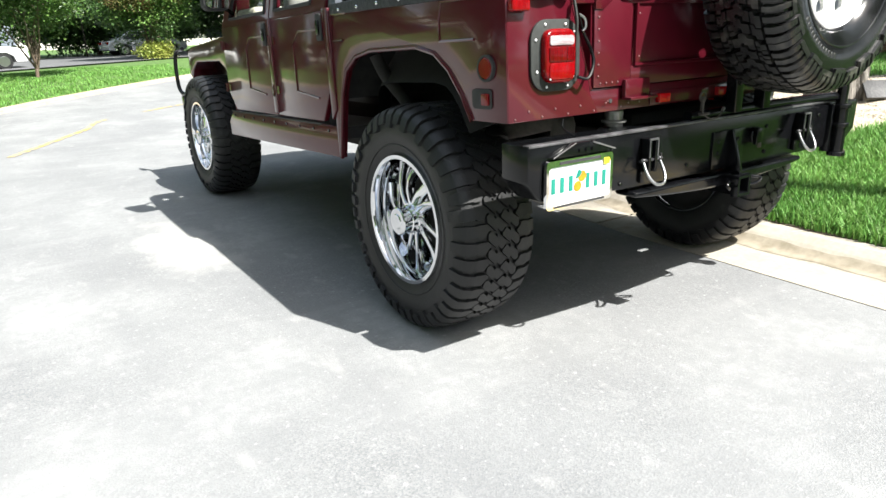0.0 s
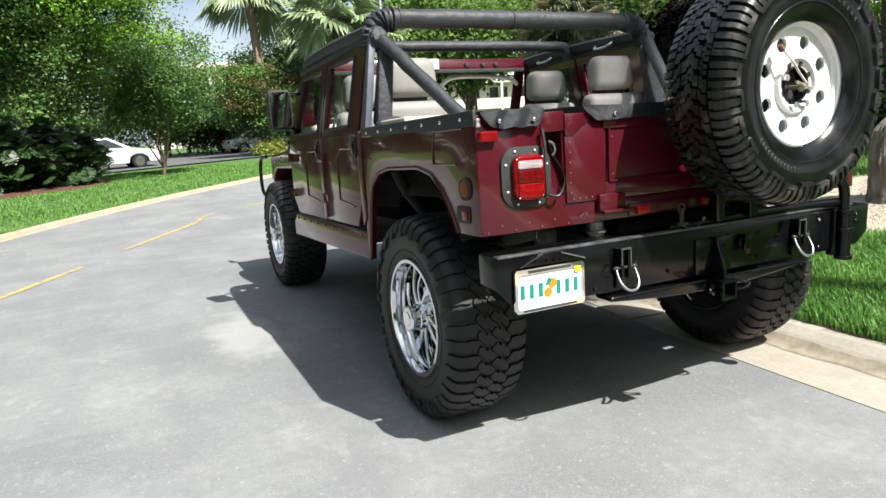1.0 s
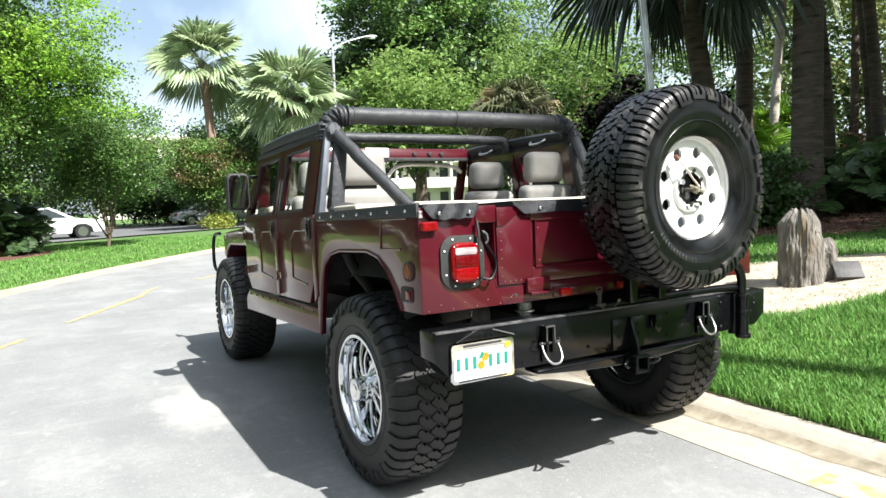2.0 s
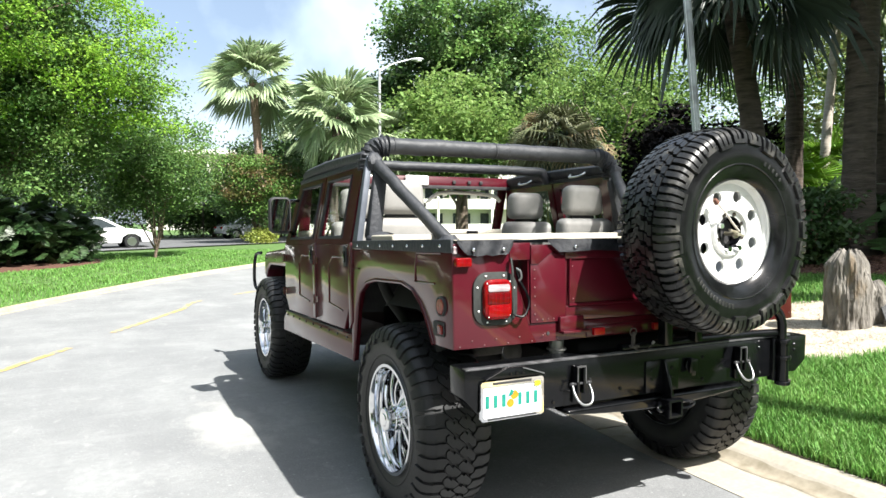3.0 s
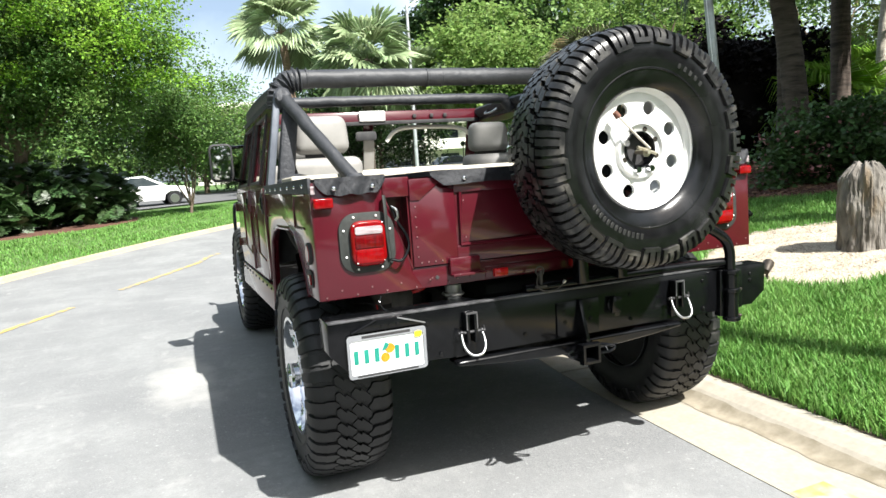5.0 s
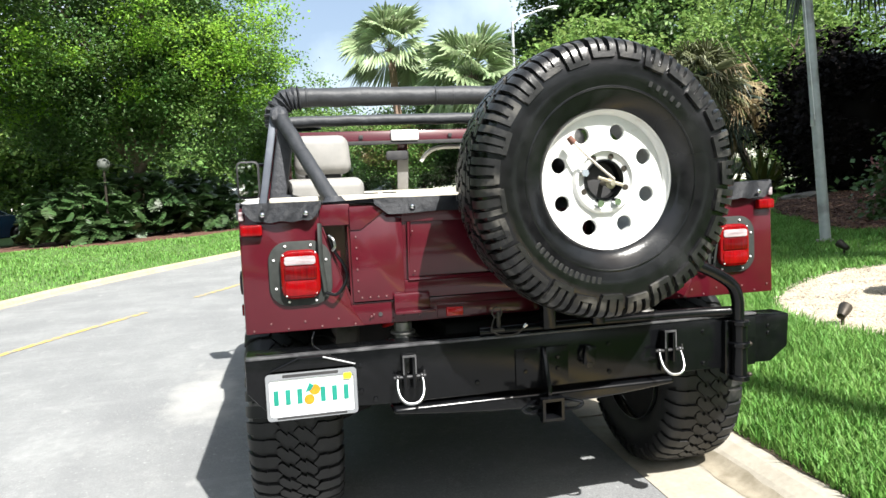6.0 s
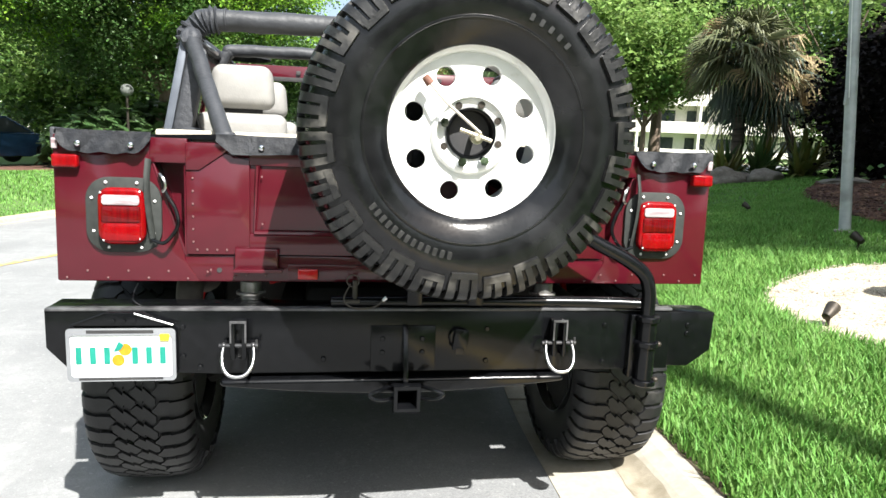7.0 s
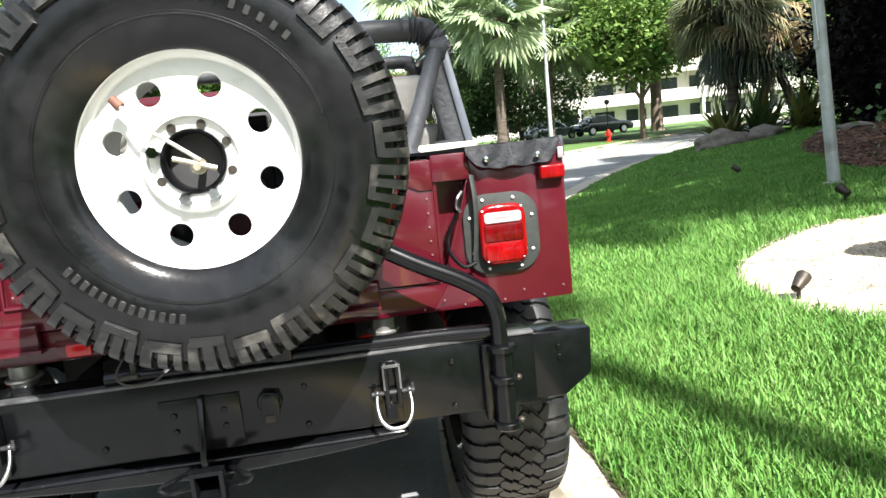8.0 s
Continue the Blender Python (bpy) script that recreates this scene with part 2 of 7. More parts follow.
BARK = mat("bark", (0.115, 0.082, 0.060), (0.20, 0.155, 0.12), 14, 0.95, bump=0.9, bscale=30, stretch=(1, 1, 0.35))
PALMBARK = mat("palm_bark", (0.062, 0.047, 0.038), (0.13, 0.102, 0.083), 14, 0.95, bump=1.0, bscale=30, stretch=(0.3, 0.3, 1.6), c3=(0.035, 0.027, 0.022), c3scale=7, c3cut=(0.52, 0.66))
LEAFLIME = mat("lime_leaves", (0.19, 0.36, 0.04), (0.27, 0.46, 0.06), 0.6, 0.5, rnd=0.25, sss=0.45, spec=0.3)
OLIVELEAF = mat("olive_leaves", (0.15, 0.20, 0.06), (0.25, 0.29, 0.10), 0.6, 0.5, rnd=0.4, sss=0.35, spec=0.3)
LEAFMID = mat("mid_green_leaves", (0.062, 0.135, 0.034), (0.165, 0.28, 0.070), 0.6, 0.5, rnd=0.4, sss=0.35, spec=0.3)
LEAFBRIGHT = mat("bright_green_leaves", (0.13, 0.225, 0.058), (0.215, 0.32, 0.085), 0.6, 0.5, rnd=0.25, sss=0.45, spec=0.3)
# also used inside and low in crowns, where shade is put into the colour
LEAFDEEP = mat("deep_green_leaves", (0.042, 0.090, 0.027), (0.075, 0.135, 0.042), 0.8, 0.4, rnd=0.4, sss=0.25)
# dark foliage made near black: the shade on it is put into the colour
LEAFBLACK = mat("dark_purple_shaded_leaves", (0.006, 0.005, 0.005), (0.011, 0.008, 0.008), 1.5, 0.75, rnd=0.4, spec=0.12)
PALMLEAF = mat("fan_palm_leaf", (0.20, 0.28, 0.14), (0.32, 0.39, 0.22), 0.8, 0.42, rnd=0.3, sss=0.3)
# shade from the canopies above is put into this palm leaf colour
PALMSHADE = mat("shaded_palm_leaf", (0.036, 0.054, 0.036), (0.066, 0.09, 0.062), 0.8, 0.42, rnd=0.3, sss=0.2)
PALMDRY = mat("dry_palm_leaf", (0.20, 0.15, 0.075), (0.28, 0.22, 0.12), 0.8, 0.7, rnd=0.3, sss=0.2)
REDLEAF = mat("reddish_leaves", (0.13, 0.07, 0.035), (0.10, 0.12, 0.03), 0.8, 0.5, rnd=0.4, sss=0.3)
STUCCO = mat("white_stucco", (0.72, 0.69, 0.62), (0.66, 0.63, 0.56), 3, 0.9)
DARKGLASS = mat("dark_window_glass", (0.03, 0.04, 0.045), (0.05, 0.06, 0.065), 3, 0.1)
CARSILVER = mat("silver_car_paint", (0.55, 0.57, 0.60), (0.5, 0.52, 0.55), 5, 0.25, metal=0.4, coat=0.8)
CARWHITE = mat("white_car_paint", (0.8, 0.8, 0.8), (0.76, 0.76, 0.77), 5, 0.25, coat=0.8)
CARDARK = mat("dark_car_paint", (0.02, 0.03, 0.045), (0.03, 0.04, 0.055), 5, 0.2, coat=0.9)
HYDRANT = mat("hydrant_red", (0.6, 0.03, 0.015), (0.5, 0.02, 0.01), 20, 0.45)
BRONZE = mat("bronze_fixture", (0.035, 0.03, 0.025), (0.06, 0.05, 0.04), 30, 0.5, metal=0.6)
LAMPWHITE = mat("white_globe", (0.8, 0.8, 0.8), (0.75, 0.75, 0.75), 5, 0.3)

# ---------------------------------------------------------------- mesh tools
def box(x0, x1, y0, y1, z0, z1, bev=0.0, seg=2):
    bm = bmesh.new()
    bmesh.ops.create_cube(bm, size=1.0)
    bmesh.ops.transform(bm, verts=bm.verts, matrix=Matrix.Translation(((x0 + x1) / 2, (y0 + y1) / 2, (z0 + z1) / 2)) @ Matrix.Diagonal((x1 - x0, y1 - y0, z1 - z0, 1)))
    if bev:
        bmesh.ops.bevel(bm, geom=bm.edges[:], offset=bev, segments=seg, affect="EDGES", profile=0.5)
    return bm


def prism(poly, axis, a0, a1, bev=0.0, seg=2):
    """A polygon given in the two other axes, in order x, y, z, pushed along axis from a0 to a1."""
    bm = bmesh.new()

    def at(p, a):
        return (a, p[0], p[1]) if axis == "x" else (p[0], a, p[1]) if axis == "y" else (p[0], p[1], a)

    lo = [bm.verts.new(at(p, a0)) for p in poly]
    hi = [bm.verts.new(at(p, a1)) for p in poly]
    bm.faces.new(lo), bm.faces.new(hi[::-1])
    for i in range(len(poly)):
        j = (i + 1) % len(poly)
        bm.faces.new((lo[j], lo[i], hi[i], hi[j]))
    bmesh.ops.recalc_face_normals(bm, faces=bm.faces)
    if bev:
        bmesh.ops.bevel(bm, geom=[e for e in bm.edges if e.calc_face_angle(0) > 0.5], offset=bev, segments=seg, affect="EDGES", profile=0.5)
    return bm


def tube(pts, r, seg=12, caps=True, flat=None):
    """A round bar along points; r a number or one a point; flat: (scale of the second axis)."""
    bm = bmesh.new()
    pts = [Vector(p) for p in pts]
    rs = r if isinstance(r, (list, tuple)) else [r] * len(pts)
    rings, ref = [], None
    for i, p in enumerate(pts):
        d = (pts[min(i + 1, len(pts) - 1)] - pts[max(i - 1, 0)]).normalized()
        if ref is None:
            ref = d.orthogonal().normalized()
        ref = (ref - d * ref.dot(d)).normalized()
        o = d.cross(ref)
        k = flat or 1.0
        rings.append([bm.verts.new(p + rs[i] * (ref * math.cos(2 * math.pi * j / seg) + o * k * math.sin(2 * math.pi * j / seg))) for j in range(seg)])
    for a, b in zip(rings, rings[1:]):
        for j in range(seg):
            bm.faces.new((a[j], a[(j + 1) % seg], b[(j + 1) % seg], b[j]))
    if caps:
        bm.faces.new(rings[0][::-1]), bm.faces.new(rings[-1])
    return bm


def smooth_path(pts, n=6):
    """A smooth line through the points (Catmull-Rom)."""
    p = [Vector(q) for q in pts]
    p = [2 * p[0] - p[1]] + p + [2 * p[-1] - p[-2]]
    out = []
    for i in range(1, len(p) - 2):
        for k in range(n):
            t = k / n
            out.append(0.5 * (2 * p[i] + (p[i + 1] - p[i - 1]) * t + (2 * p[i - 1] - 5 * p[i] + 4 * p[i + 1] - p[i + 2]) * t * t + (3 * p[i] - p[i - 1] - 3 * p[i + 1] + p[i + 2]) * t ** 3))
    return out + [p[-2]]


def revolve(profile, centre, axis="x", seg=64, closed=False):
    """A turned body: profile of (radius, place along the axis)."""
    bm = bmesh.new()
    c = Vector(centre)
    rings = []
    for r, h in profile:
        ring = []
        for j in range(seg):
            a = 2 * math.pi * j / seg
            u, v = r * math.cos(a), r * math.sin(a)
            ring.append(bm.verts.new(c + Vector({"x": (h, u, v), "y": (u, h, v), "z": (u, v, h)}[axis])))
        rings.append(ring)
    pairs = list(zip(rings, rings[1:])) + ([(rings[-1], rings[0])] if closed else [])
    for a, b in pairs:
        for j in range(seg):
            bm.faces.new((a[j], a[(j + 1) % seg], b[(j + 1) % seg], b[j]))
    bmesh.ops.recalc_face_normals(bm, faces=bm.faces)
    return bm


def disc(centre, axis, r, h0, h1, seg=24, bev=0.0):
    bm = revolve([(0.0005, h0), (r - bev, h0), (r, h0 + (bev if h1 > h0 else -bev)), (r, h1 - (bev if h1 > h0 else -bev)), (r - bev, h1), (0.0005, h1)], centre, axis, seg)
    return bm


def ball(centre, sx, sy, sz, u=16, v=10):
    bm = bmesh.new()
    bmesh.ops.create_uvsphere(bm, u_segments=u, v_segments=v, radius=1.0)
    bmesh.ops.transform(bm, verts=bm.verts, matrix=Matrix.Translation(centre) @ Matrix.Diagonal((sx, sy, sz, 1)))
    return bm


def join(*bms):
    out = bmesh.new()
    for b in bms:
        me = bpy.data.meshes.new("tmp")
        b.to_mesh(me)
        b.free()
        out.from_mesh(me)
        bpy.data.meshes.remove(me)
    return out


def moved(bm, m):
    bmesh.ops.transform(bm, verts=bm.verts, matrix=m)
    return bm


def rounded(x0, x1, z0, z1, r, n=5):
    """The outline of a rectangle with round corners."""
    out = []
    for cx, cz, a0 in ((x1 - r, z1 - r, 0), (x0 + r, z1 - r, 90), (x0 + r, z0 + r, 180), (x1 - r, z0 + r, 270)):
        for k in range(n + 1):
            a = radians(a0 + 90 * k / n)
            out.append((cx + r * math.cos(a), cz + r * math.sin(a)))
    return out


def mesh_of(name, bm, material, smooth=40):
    me = bpy.data.meshes.new(name)
    bm.to_mesh(me)
    bm.free()
    me.materials.append(material)
    if smooth:
        me.polygons.foreach_set("use_smooth", [True] * len(me.polygons))
        me.set_sharp_from_angle(angle=radians(smooth))
    return me


def part(name, bm, material, parent=None, label="", tilt=None, smooth=40):
    """One mesh object under a thing or under a part."""
    if tilt is not None:
        moved(bm, tilt)
    ob = new(name, mesh_of(name, bm, material, smooth))
    if parent is not None:
        ob.parent = parent
        if parent.parent is None:
            ob.matrix_parent_inverse = Matrix.Translation(-parent.location)
    return tagged(ob, label)


def thing(name, at, label, category, group="", kind=""):
    ob = new(name)
    ob.location = at
    return tagged(ob, label, category, group, kind)


def raw_mesh(name, verts, faces, material, smooth=False):
    me = bpy.data.meshes.new(name)
    me.from_pydata(verts, [], faces)
    me.materials.append(material)
    if smooth:
        me.polygons.foreach_set("use_smooth", [True] * len(me.polygons))
    return me

# ---------------------------------------------------------------- road, kerbs and lawn
RIGHT = [(0.9, -60), (1.0, -30), (1.18, -8), (1.25, -3), (1.30, 0.2), (1.42, 1.8), (1.95, 4.6), (3.1, 7.6), (5.1, 11.4), (7.9, 15.6), (12.0, 20.6), (21.0, 29.5), (36.0, 41.0), (60.0, 55.0)]
LEFT = [(-9.5, -60), (-9.0, -30), (-7.9, -8), (-7.4, -2), (-6.4, 3.6), (-5.0, 8.2), (-4.2, 10.2), (-2.9, 12.6), (-0.9, 15.7), (2.4, 19.9), (7.4, 25.2), (14.5, 31.6), (28.0, 42.5), (52.0, 58.0)]
YELLOW_LINE = [(-6.6, -30), (-5.6, -8), (-5.0, -1), (-4.55, 2.6), (-3.62, 5.05), (-2.78, 6.78), (-2.34, 7.75), (-1.32, 9.75), (-0.55, 11.3), (3.2, 14.6), (7.0, 18.8), (13.5, 25.2), (25.0, 35.5), (48.0, 53.0)]


def dense(pts, n=14):
    return np.array([(p.x, p.y) for p in smooth_path([(x, y, 0) for x, y in pts], n)])


KR, KL, YL = dense(RIGHT), dense(LEFT), dense(YELLOW_LINE)


def side_distance(px, py, line):
    """Distance to a line, positive on its right-hand side, for arrays of points."""
    a, b = line[:-1], line[1:]
    d = b - a
    q = np.stack([px, py], -1)[:, None, :]
    t = np.clip(((q - a) * d).sum(-1) / (d * d).sum(-1), 0, 1)
    v = q - (a + t[..., None] * d)
    dist = np.sqrt((v * v).sum(-1))
    i = dist.argmin(1)
    r = np.arange(len(i))
    sgn = np.sign(d[i, 1] * v[r, i, 0] - d[i, 0] * v[r, i, 1])
    return dist[r, i] * np.where(sgn == 0, 1, sgn)


def rise(y):
    """The road climbs gently ahead."""
    y = np.asarray(y, float)
    return 0.014 * np.maximum(0, y - 7.0) ** 1.0 * (1 - np.exp(-np.maximum(0, y - 7.0) / 6))


def heights(px, py):
    """Height of the lawn at points."""
    px, py = np.asarray(px, float).ravel(), np.asarray(py, float).ravel()
    r, l = side_distance(px, py, KR), -side_distance(px, py, KL)
    z = rise(np.minimum(py, 70))
    sr = np.maximum(r, 0)
    bank = 0.085 + 0.145 * np.minimum(sr, 4.0) + 0.07 * np.clip(sr - 4.0, 0, 8) + 0.01 * np.clip(sr - 12, 0, 30)
    sl = np.maximum(l, 0)
    z = z + np.where(r > 0, bank, np.where(l > 0, 0.085 + 0.02 * np.minimum(sl, 5) - 0.04 * np.clip(sl - 5, 0, 6), -0.05))
    return z


def ground_z(x, y):
    return float(heights([x], [y])[0])


def lawn_sheet():
    def axis(lo, hi, near0, near1, fine, coarse):
        a = list(np.arange(near0, near1, fine))
        v, st = near0, fine
        left = []
        while v > lo:
            st = min(st * 1.35, coarse)
            v -= st
            left.append(v)
        v, st, right = near1, fine, []
        while v < hi:
            right.append(v)
            st = min(st * 1.35, coarse)
            v += st
        return np.array(left[::-1] + a + right)

    xs, ys = axis(-900, 900, -9, 13, 0.22, 90), axis(-900, 1200, -4, 26, 0.22, 90)
    X, Y = np.meshgrid(xs, ys)
    Z = np.concatenate([heights(X[j], Y[j]) for j in range(len(ys))]).reshape(X.shape)
    verts = np.stack([X, Y, Z], -1).reshape(-1, 3)
    nx = len(xs)
    faces = [(j * nx + i, j * nx + i + 1, (j + 1) * nx + i + 1, (j + 1) * nx + i) for j in range(len(ys) - 1) for i in range(nx - 1)]
    me = raw_mesh("ground", verts.tolist(), faces, SOIL, True)
    return tagged(new("ground", me), "lawn ground rising gently away from the road", "lawn", kind="structure")


lawn_sheet()


def resample(line, n):
    d = np.r_[0, np.cumsum(np.hypot(*np.diff(line, axis=0).T))]
    t = np.linspace(0, d[-1], n)
    return np.stack([np.interp(t, d, line[:, 0]), np.interp(t, d, line[:, 1])], -1)


def normals(line):
    d = np.gradient(line, axis=0)
    d /= np.hypot(d[:, 0], d[:, 1])[:, None]
    return np.stack([d[:, 1], -d[:, 0]], -1)


def ribbon(line, offsets, zs, closed=False):
    """A strip along a line: offsets to its right, heights over the road."""
    n = normals(line)
    v, f, m = [], [], len(offsets)
    for p, q in zip(line, n):
        for o, z in zip(offsets, zs):
            x, y = p + q * o
            v.append((x, y, float(rise(y)) + z))
    for i in range(len(line) - 1):
        for k in range(m if closed else m - 1):
            k2 = (k + 1) % m
            f.append((i * m + k, i * m + k2, (i + 1) * m + k2, (i + 1) * m + k))
    return v, f


def cut(line, y0, y1):
    return line[(line[:, 1] >= y0) & (line[:, 1] <= y1)]


# asphalt between the two gutters
GUTTER = 0.60
RA = resample(KR, 400)
ra, la = RA - normals(RA) * (GUTTER - 0.01), resample(KL, 400)
la = la + normals(la) * 0.12
verts, faces = [], []
NA = 14
for i in range(400):
    for k in range(NA + 1):
        f = k / NA
        x, y = ra[i] * (1 - f) + la[i] * f
        verts.append((x, y, float(rise(y))))
for i in range(399):
    for k in range(NA):
        a = i * (NA + 1) + k
        faces.append((a, a + 1, a + NA + 2, a + NA + 1))
tagged(new("road", raw_mesh("road", verts, faces, ASPHALT, True)), "worn light grey asphalt road", "road", kind="structure")
# yellow centre line: worn dashes
seg = resample(YL, 1600)
arc = np.r_[0, np.cumsum(np.hypot(*np.diff(seg, axis=0).T))]
start = arc[np.abs(seg[:, 1] - 7.75).argmin()]
for k in range(-6, 14):
    s0, dash = start + 4.6 * k, 3.6
    if k == -1:
        s0, dash = start - 4.3, 3.2
    pick = seg[(arc >= s0) & (arc <= s0 + dash)]
    if len(pick) > 2:
        v, f = ribbon(pick, (-0.045, 0.045), (0.005, 0.005))
        tagged(new("road_marking", raw_mesh("road_marking", v, f, ROADLINE)), "worn yellow centre dash on the asphalt", "road marking", "centre line dashes", "structure")
# kerbs: sections with open joints
kerb_r = tagged(new("kerb"), "pale concrete gutter and low rolled kerb", "kerb", kind="structure")
kerb_l = tagged(new("kerb"), "pale concrete kerb along the far lawn", "kerb", kind="structure")
for line, par, off, zz, y0, y1 in ((resample(KR, 1500), kerb_r, [-GUTTER, -0.30, -0.22, -0.15, -0.08, 0.0, 0.02, 0.02, -GUTTER], [0.004, 0.012, 0.028, 0.07, 0.098, 0.104, 0.096, -0.1, -0.1], -14, 40),
                                   (resample(KL, 1500) , kerb_l, [0.13, 0.10, 0.08, 0.05, 0.0, -0.02, -0.02, 0.13], [0.004, 0.02, 0.06, 0.088, 0.094, 0.088, -0.1, -0.1], -4, 48)):
    d = np.r_[0, np.cumsum(np.hypot(*np.diff(line, axis=0).T))]
    t0, t1 = d[np.abs(line[:, 1] - y0).argmin()], d[np.abs(line[:, 1] - y1).argmin()]
    k = 0
    while t0 + 3.05 * k < t1:
        t = np.linspace(t0 + 3.05 * k, t0 + 3.05 * k + 3.042, 12)
        pts = np.stack([np.interp(t, d, line[:, 0]), np.interp(t, d, line[:, 1])], -1)
        v, f = ribbon(pts, off, zz, True)
        m = len(off)
        f += [tuple(range(m))[::-1], tuple(range(len(v) - m, len(v)))]
        o = new("kerb_section", raw_mesh("kerb_section", v, f, CONCRETE if par is kerb_r else mat("stained_kerb_concrete", (0.27, 0.22, 0.15), (0.36, 0.31, 0.23), 20, 0.9, bump=0.4, bscale=150, big=1.0)))
        o.parent = par
        k += 1

# dirt in the fold of the gutter, yellow paint on its near part, bare soil where lawn and kerb meet
def wavy_strip(name, y0, y1, o0, o1, z0, z1, material, label, category, wob, parent=None):
    """A strip with uneven edges along the right kerb; within the gutter it follows the concrete's section."""
    pts = resample(cut(resample(KR, 4000), y0, y1), int((y1 - y0) / 0.06))
    n = normals(pts)
    v, cols = [], 7
    for i, (p, q) in enumerate(zip(pts, n)):
        e0, e1 = [o + wob * noise.noise((i * 0.11, sd, 0)) + 0.5 * wob * noise.noise((i * 0.45, sd + 9, 0)) for o, sd in ((o0, 0.0), (o1, 5.0))]
        for k in range(cols):
            f = k / (cols - 1)
            o = e0 + (e1 - e0) * f
            z = np.interp(o, (-0.60, -0.30, -0.22, -0.15, -0.08, 0.0), (0.004, 0.012, 0.028, 0.07, 0.098, 0.104)) + 0.0022 if o1 < 0 else z0 + (z1 - z0) * f
            a = p + q * o
            v.append((a[0], a[1], float(rise(a[1])) + float(z)))
    f = [(cols * i + k, cols * i + k + 1, cols * i + cols + k + 1, cols * i + cols + k) for i in range(len(pts) - 1) for k in range(cols - 1)]
    tagged(new(name, raw_mesh(name, v, f, material, True)), label, category, kind="structure")


wavy_strip("gutter_dirt", -13, 12, -0.275, -0.175, 0.0155, 0.0225, mat("gutter_grime", (0.185, 0.16, 0.115), (0.30, 0.265, 0.205), 14, 0.95, bump=0.3, bscale=120), "grey-brown grime in the gutter fold", "dirt", 0.035)
wavy_strip("kerb_paint", -13, -0.55, -0.59, -0.40, 0.0085, 0.0125, mat("faded_yellow_paint", (0.66, 0.45, 0.09), (0.55, 0.44, 0.20), 16, 0.8, bump=0.2, bscale=160, c3=(0.5, 0.45, 0.35), c3scale=5, c3cut=(0.5, 0.62)), "faded yellow paint on the gutter", "road marking", 0.012)
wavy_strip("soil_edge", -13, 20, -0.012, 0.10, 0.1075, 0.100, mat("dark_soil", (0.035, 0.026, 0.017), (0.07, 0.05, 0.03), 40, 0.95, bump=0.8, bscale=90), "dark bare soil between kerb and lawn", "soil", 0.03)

# gravel bed and mulch bed lie a little over the lawn
def bed(name, poly, material, label, category, lift=0.02, step=0.12, rough=0.012, kind="structure"):
    P = [(p.x, p.y) for p in smooth_path([(x, y, 0) for x, y in poly + poly[:1]], 8)][:-1]
    c = np.mean(P, 0)
    rings = 14
    v, f, n = [], [], len(P)
    for i in range(rings + 1):
        q = i / rings
        for k, p in enumerate(P):
            x, y = c[0] + (p[0] - c[0]) * q, c[1] + (p[1] - c[1]) * q
            v.append((x, y, 0.0))
    z = heights([a[0] for a in v], [a[1] for a in v])
    v = [(a[0], a[1], float(zz) + (lift + rough * noise.noise((a[0] * 7, a[1] * 7, 2)) if k < rings * n else -0.02)) for k, (a, zz) in enumerate(zip(v, z))]
    for i in range(rings):
        for k in range(n):
            f.append((i * n + k, i * n + (k + 1) % n, (i + 1) * n + (k + 1) % n, (i + 1) * n + k))
    tagged(new(name, raw_mesh(name, v, f, material, True)), label, category, kind=kind)
    return P


GRAVEL_EDGE = bed("gravel_bed", [(2.82, 1.78), (2.87, 1.32), (3.15, 0.93), (4.0, 0.62), (5.4, 0.35), (6.0, 0.75), (5.6, 1.5), (5.15, 2.2), (4.75, 2.72), (4.25, 3.08), (3.55, 2.93), (3.02, 2.45)], GRAVEL, "pale gravel and sand bed in the lawn", "gravel bed")


def pebbles(poly, count, seed):
    """Loose small stones over the gravel, grey in a patch at the back and sandy elsewhere."""
    g = np.random.default_rng(seed)
    P = np.array(poly)
    x, y = g.uniform(P[:, 0].min(), P[:, 0].max(), count), g.uniform(P[:, 1].min(), P[:, 1].max(), count)
    k = in_poly(x, y, poly)
    x, y = x[k], y[k]
    n = len(x)
    z = heights(x, y) + 0.022
    r = g.uniform(0.003, 0.008, n) * np.where(g.random(n) < 0.05, 2.2, 1.0)
    base = np.array([(1, 0, 0), (0, 1, 0), (-1, 0, 0), (0, -1, 0), (0, 0, 0.75), (0, 0, -0.75)], float)
    a = g.uniform(0, 6.283, n)
    ca, sa = np.cos(a)[:, None], np.sin(a)[:, None]
    b = base[None] * g.uniform(0.6, 1.4, (n, 6, 1))
    v = np.stack([b[:, :, 0] * ca - b[:, :, 1] * sa, b[:, :, 0] * sa + b[:, :, 1] * ca, b[:, :, 2] * 0.8], -1) * r[:, None, None]
    v += np.stack([x, y, z], -1)[:, None, :]
    tri = np.array([(0, 1, 4), (1, 2, 4), (2, 3, 4), (3, 0, 4), (1, 0, 5), (2, 1, 5), (3, 2, 5), (0, 3, 5)])
    f = (tri[None] + (np.arange(n) * 6)[:, None, None]).reshape(-1, 3)
    return raw_mesh("pebbles", v.reshape(-1, 3).tolist(), f.tolist(), mat("pebble", (0.27, 0.235, 0.18), (0.47, 0.42, 0.34), 3, 0.9, rnd=0.45))


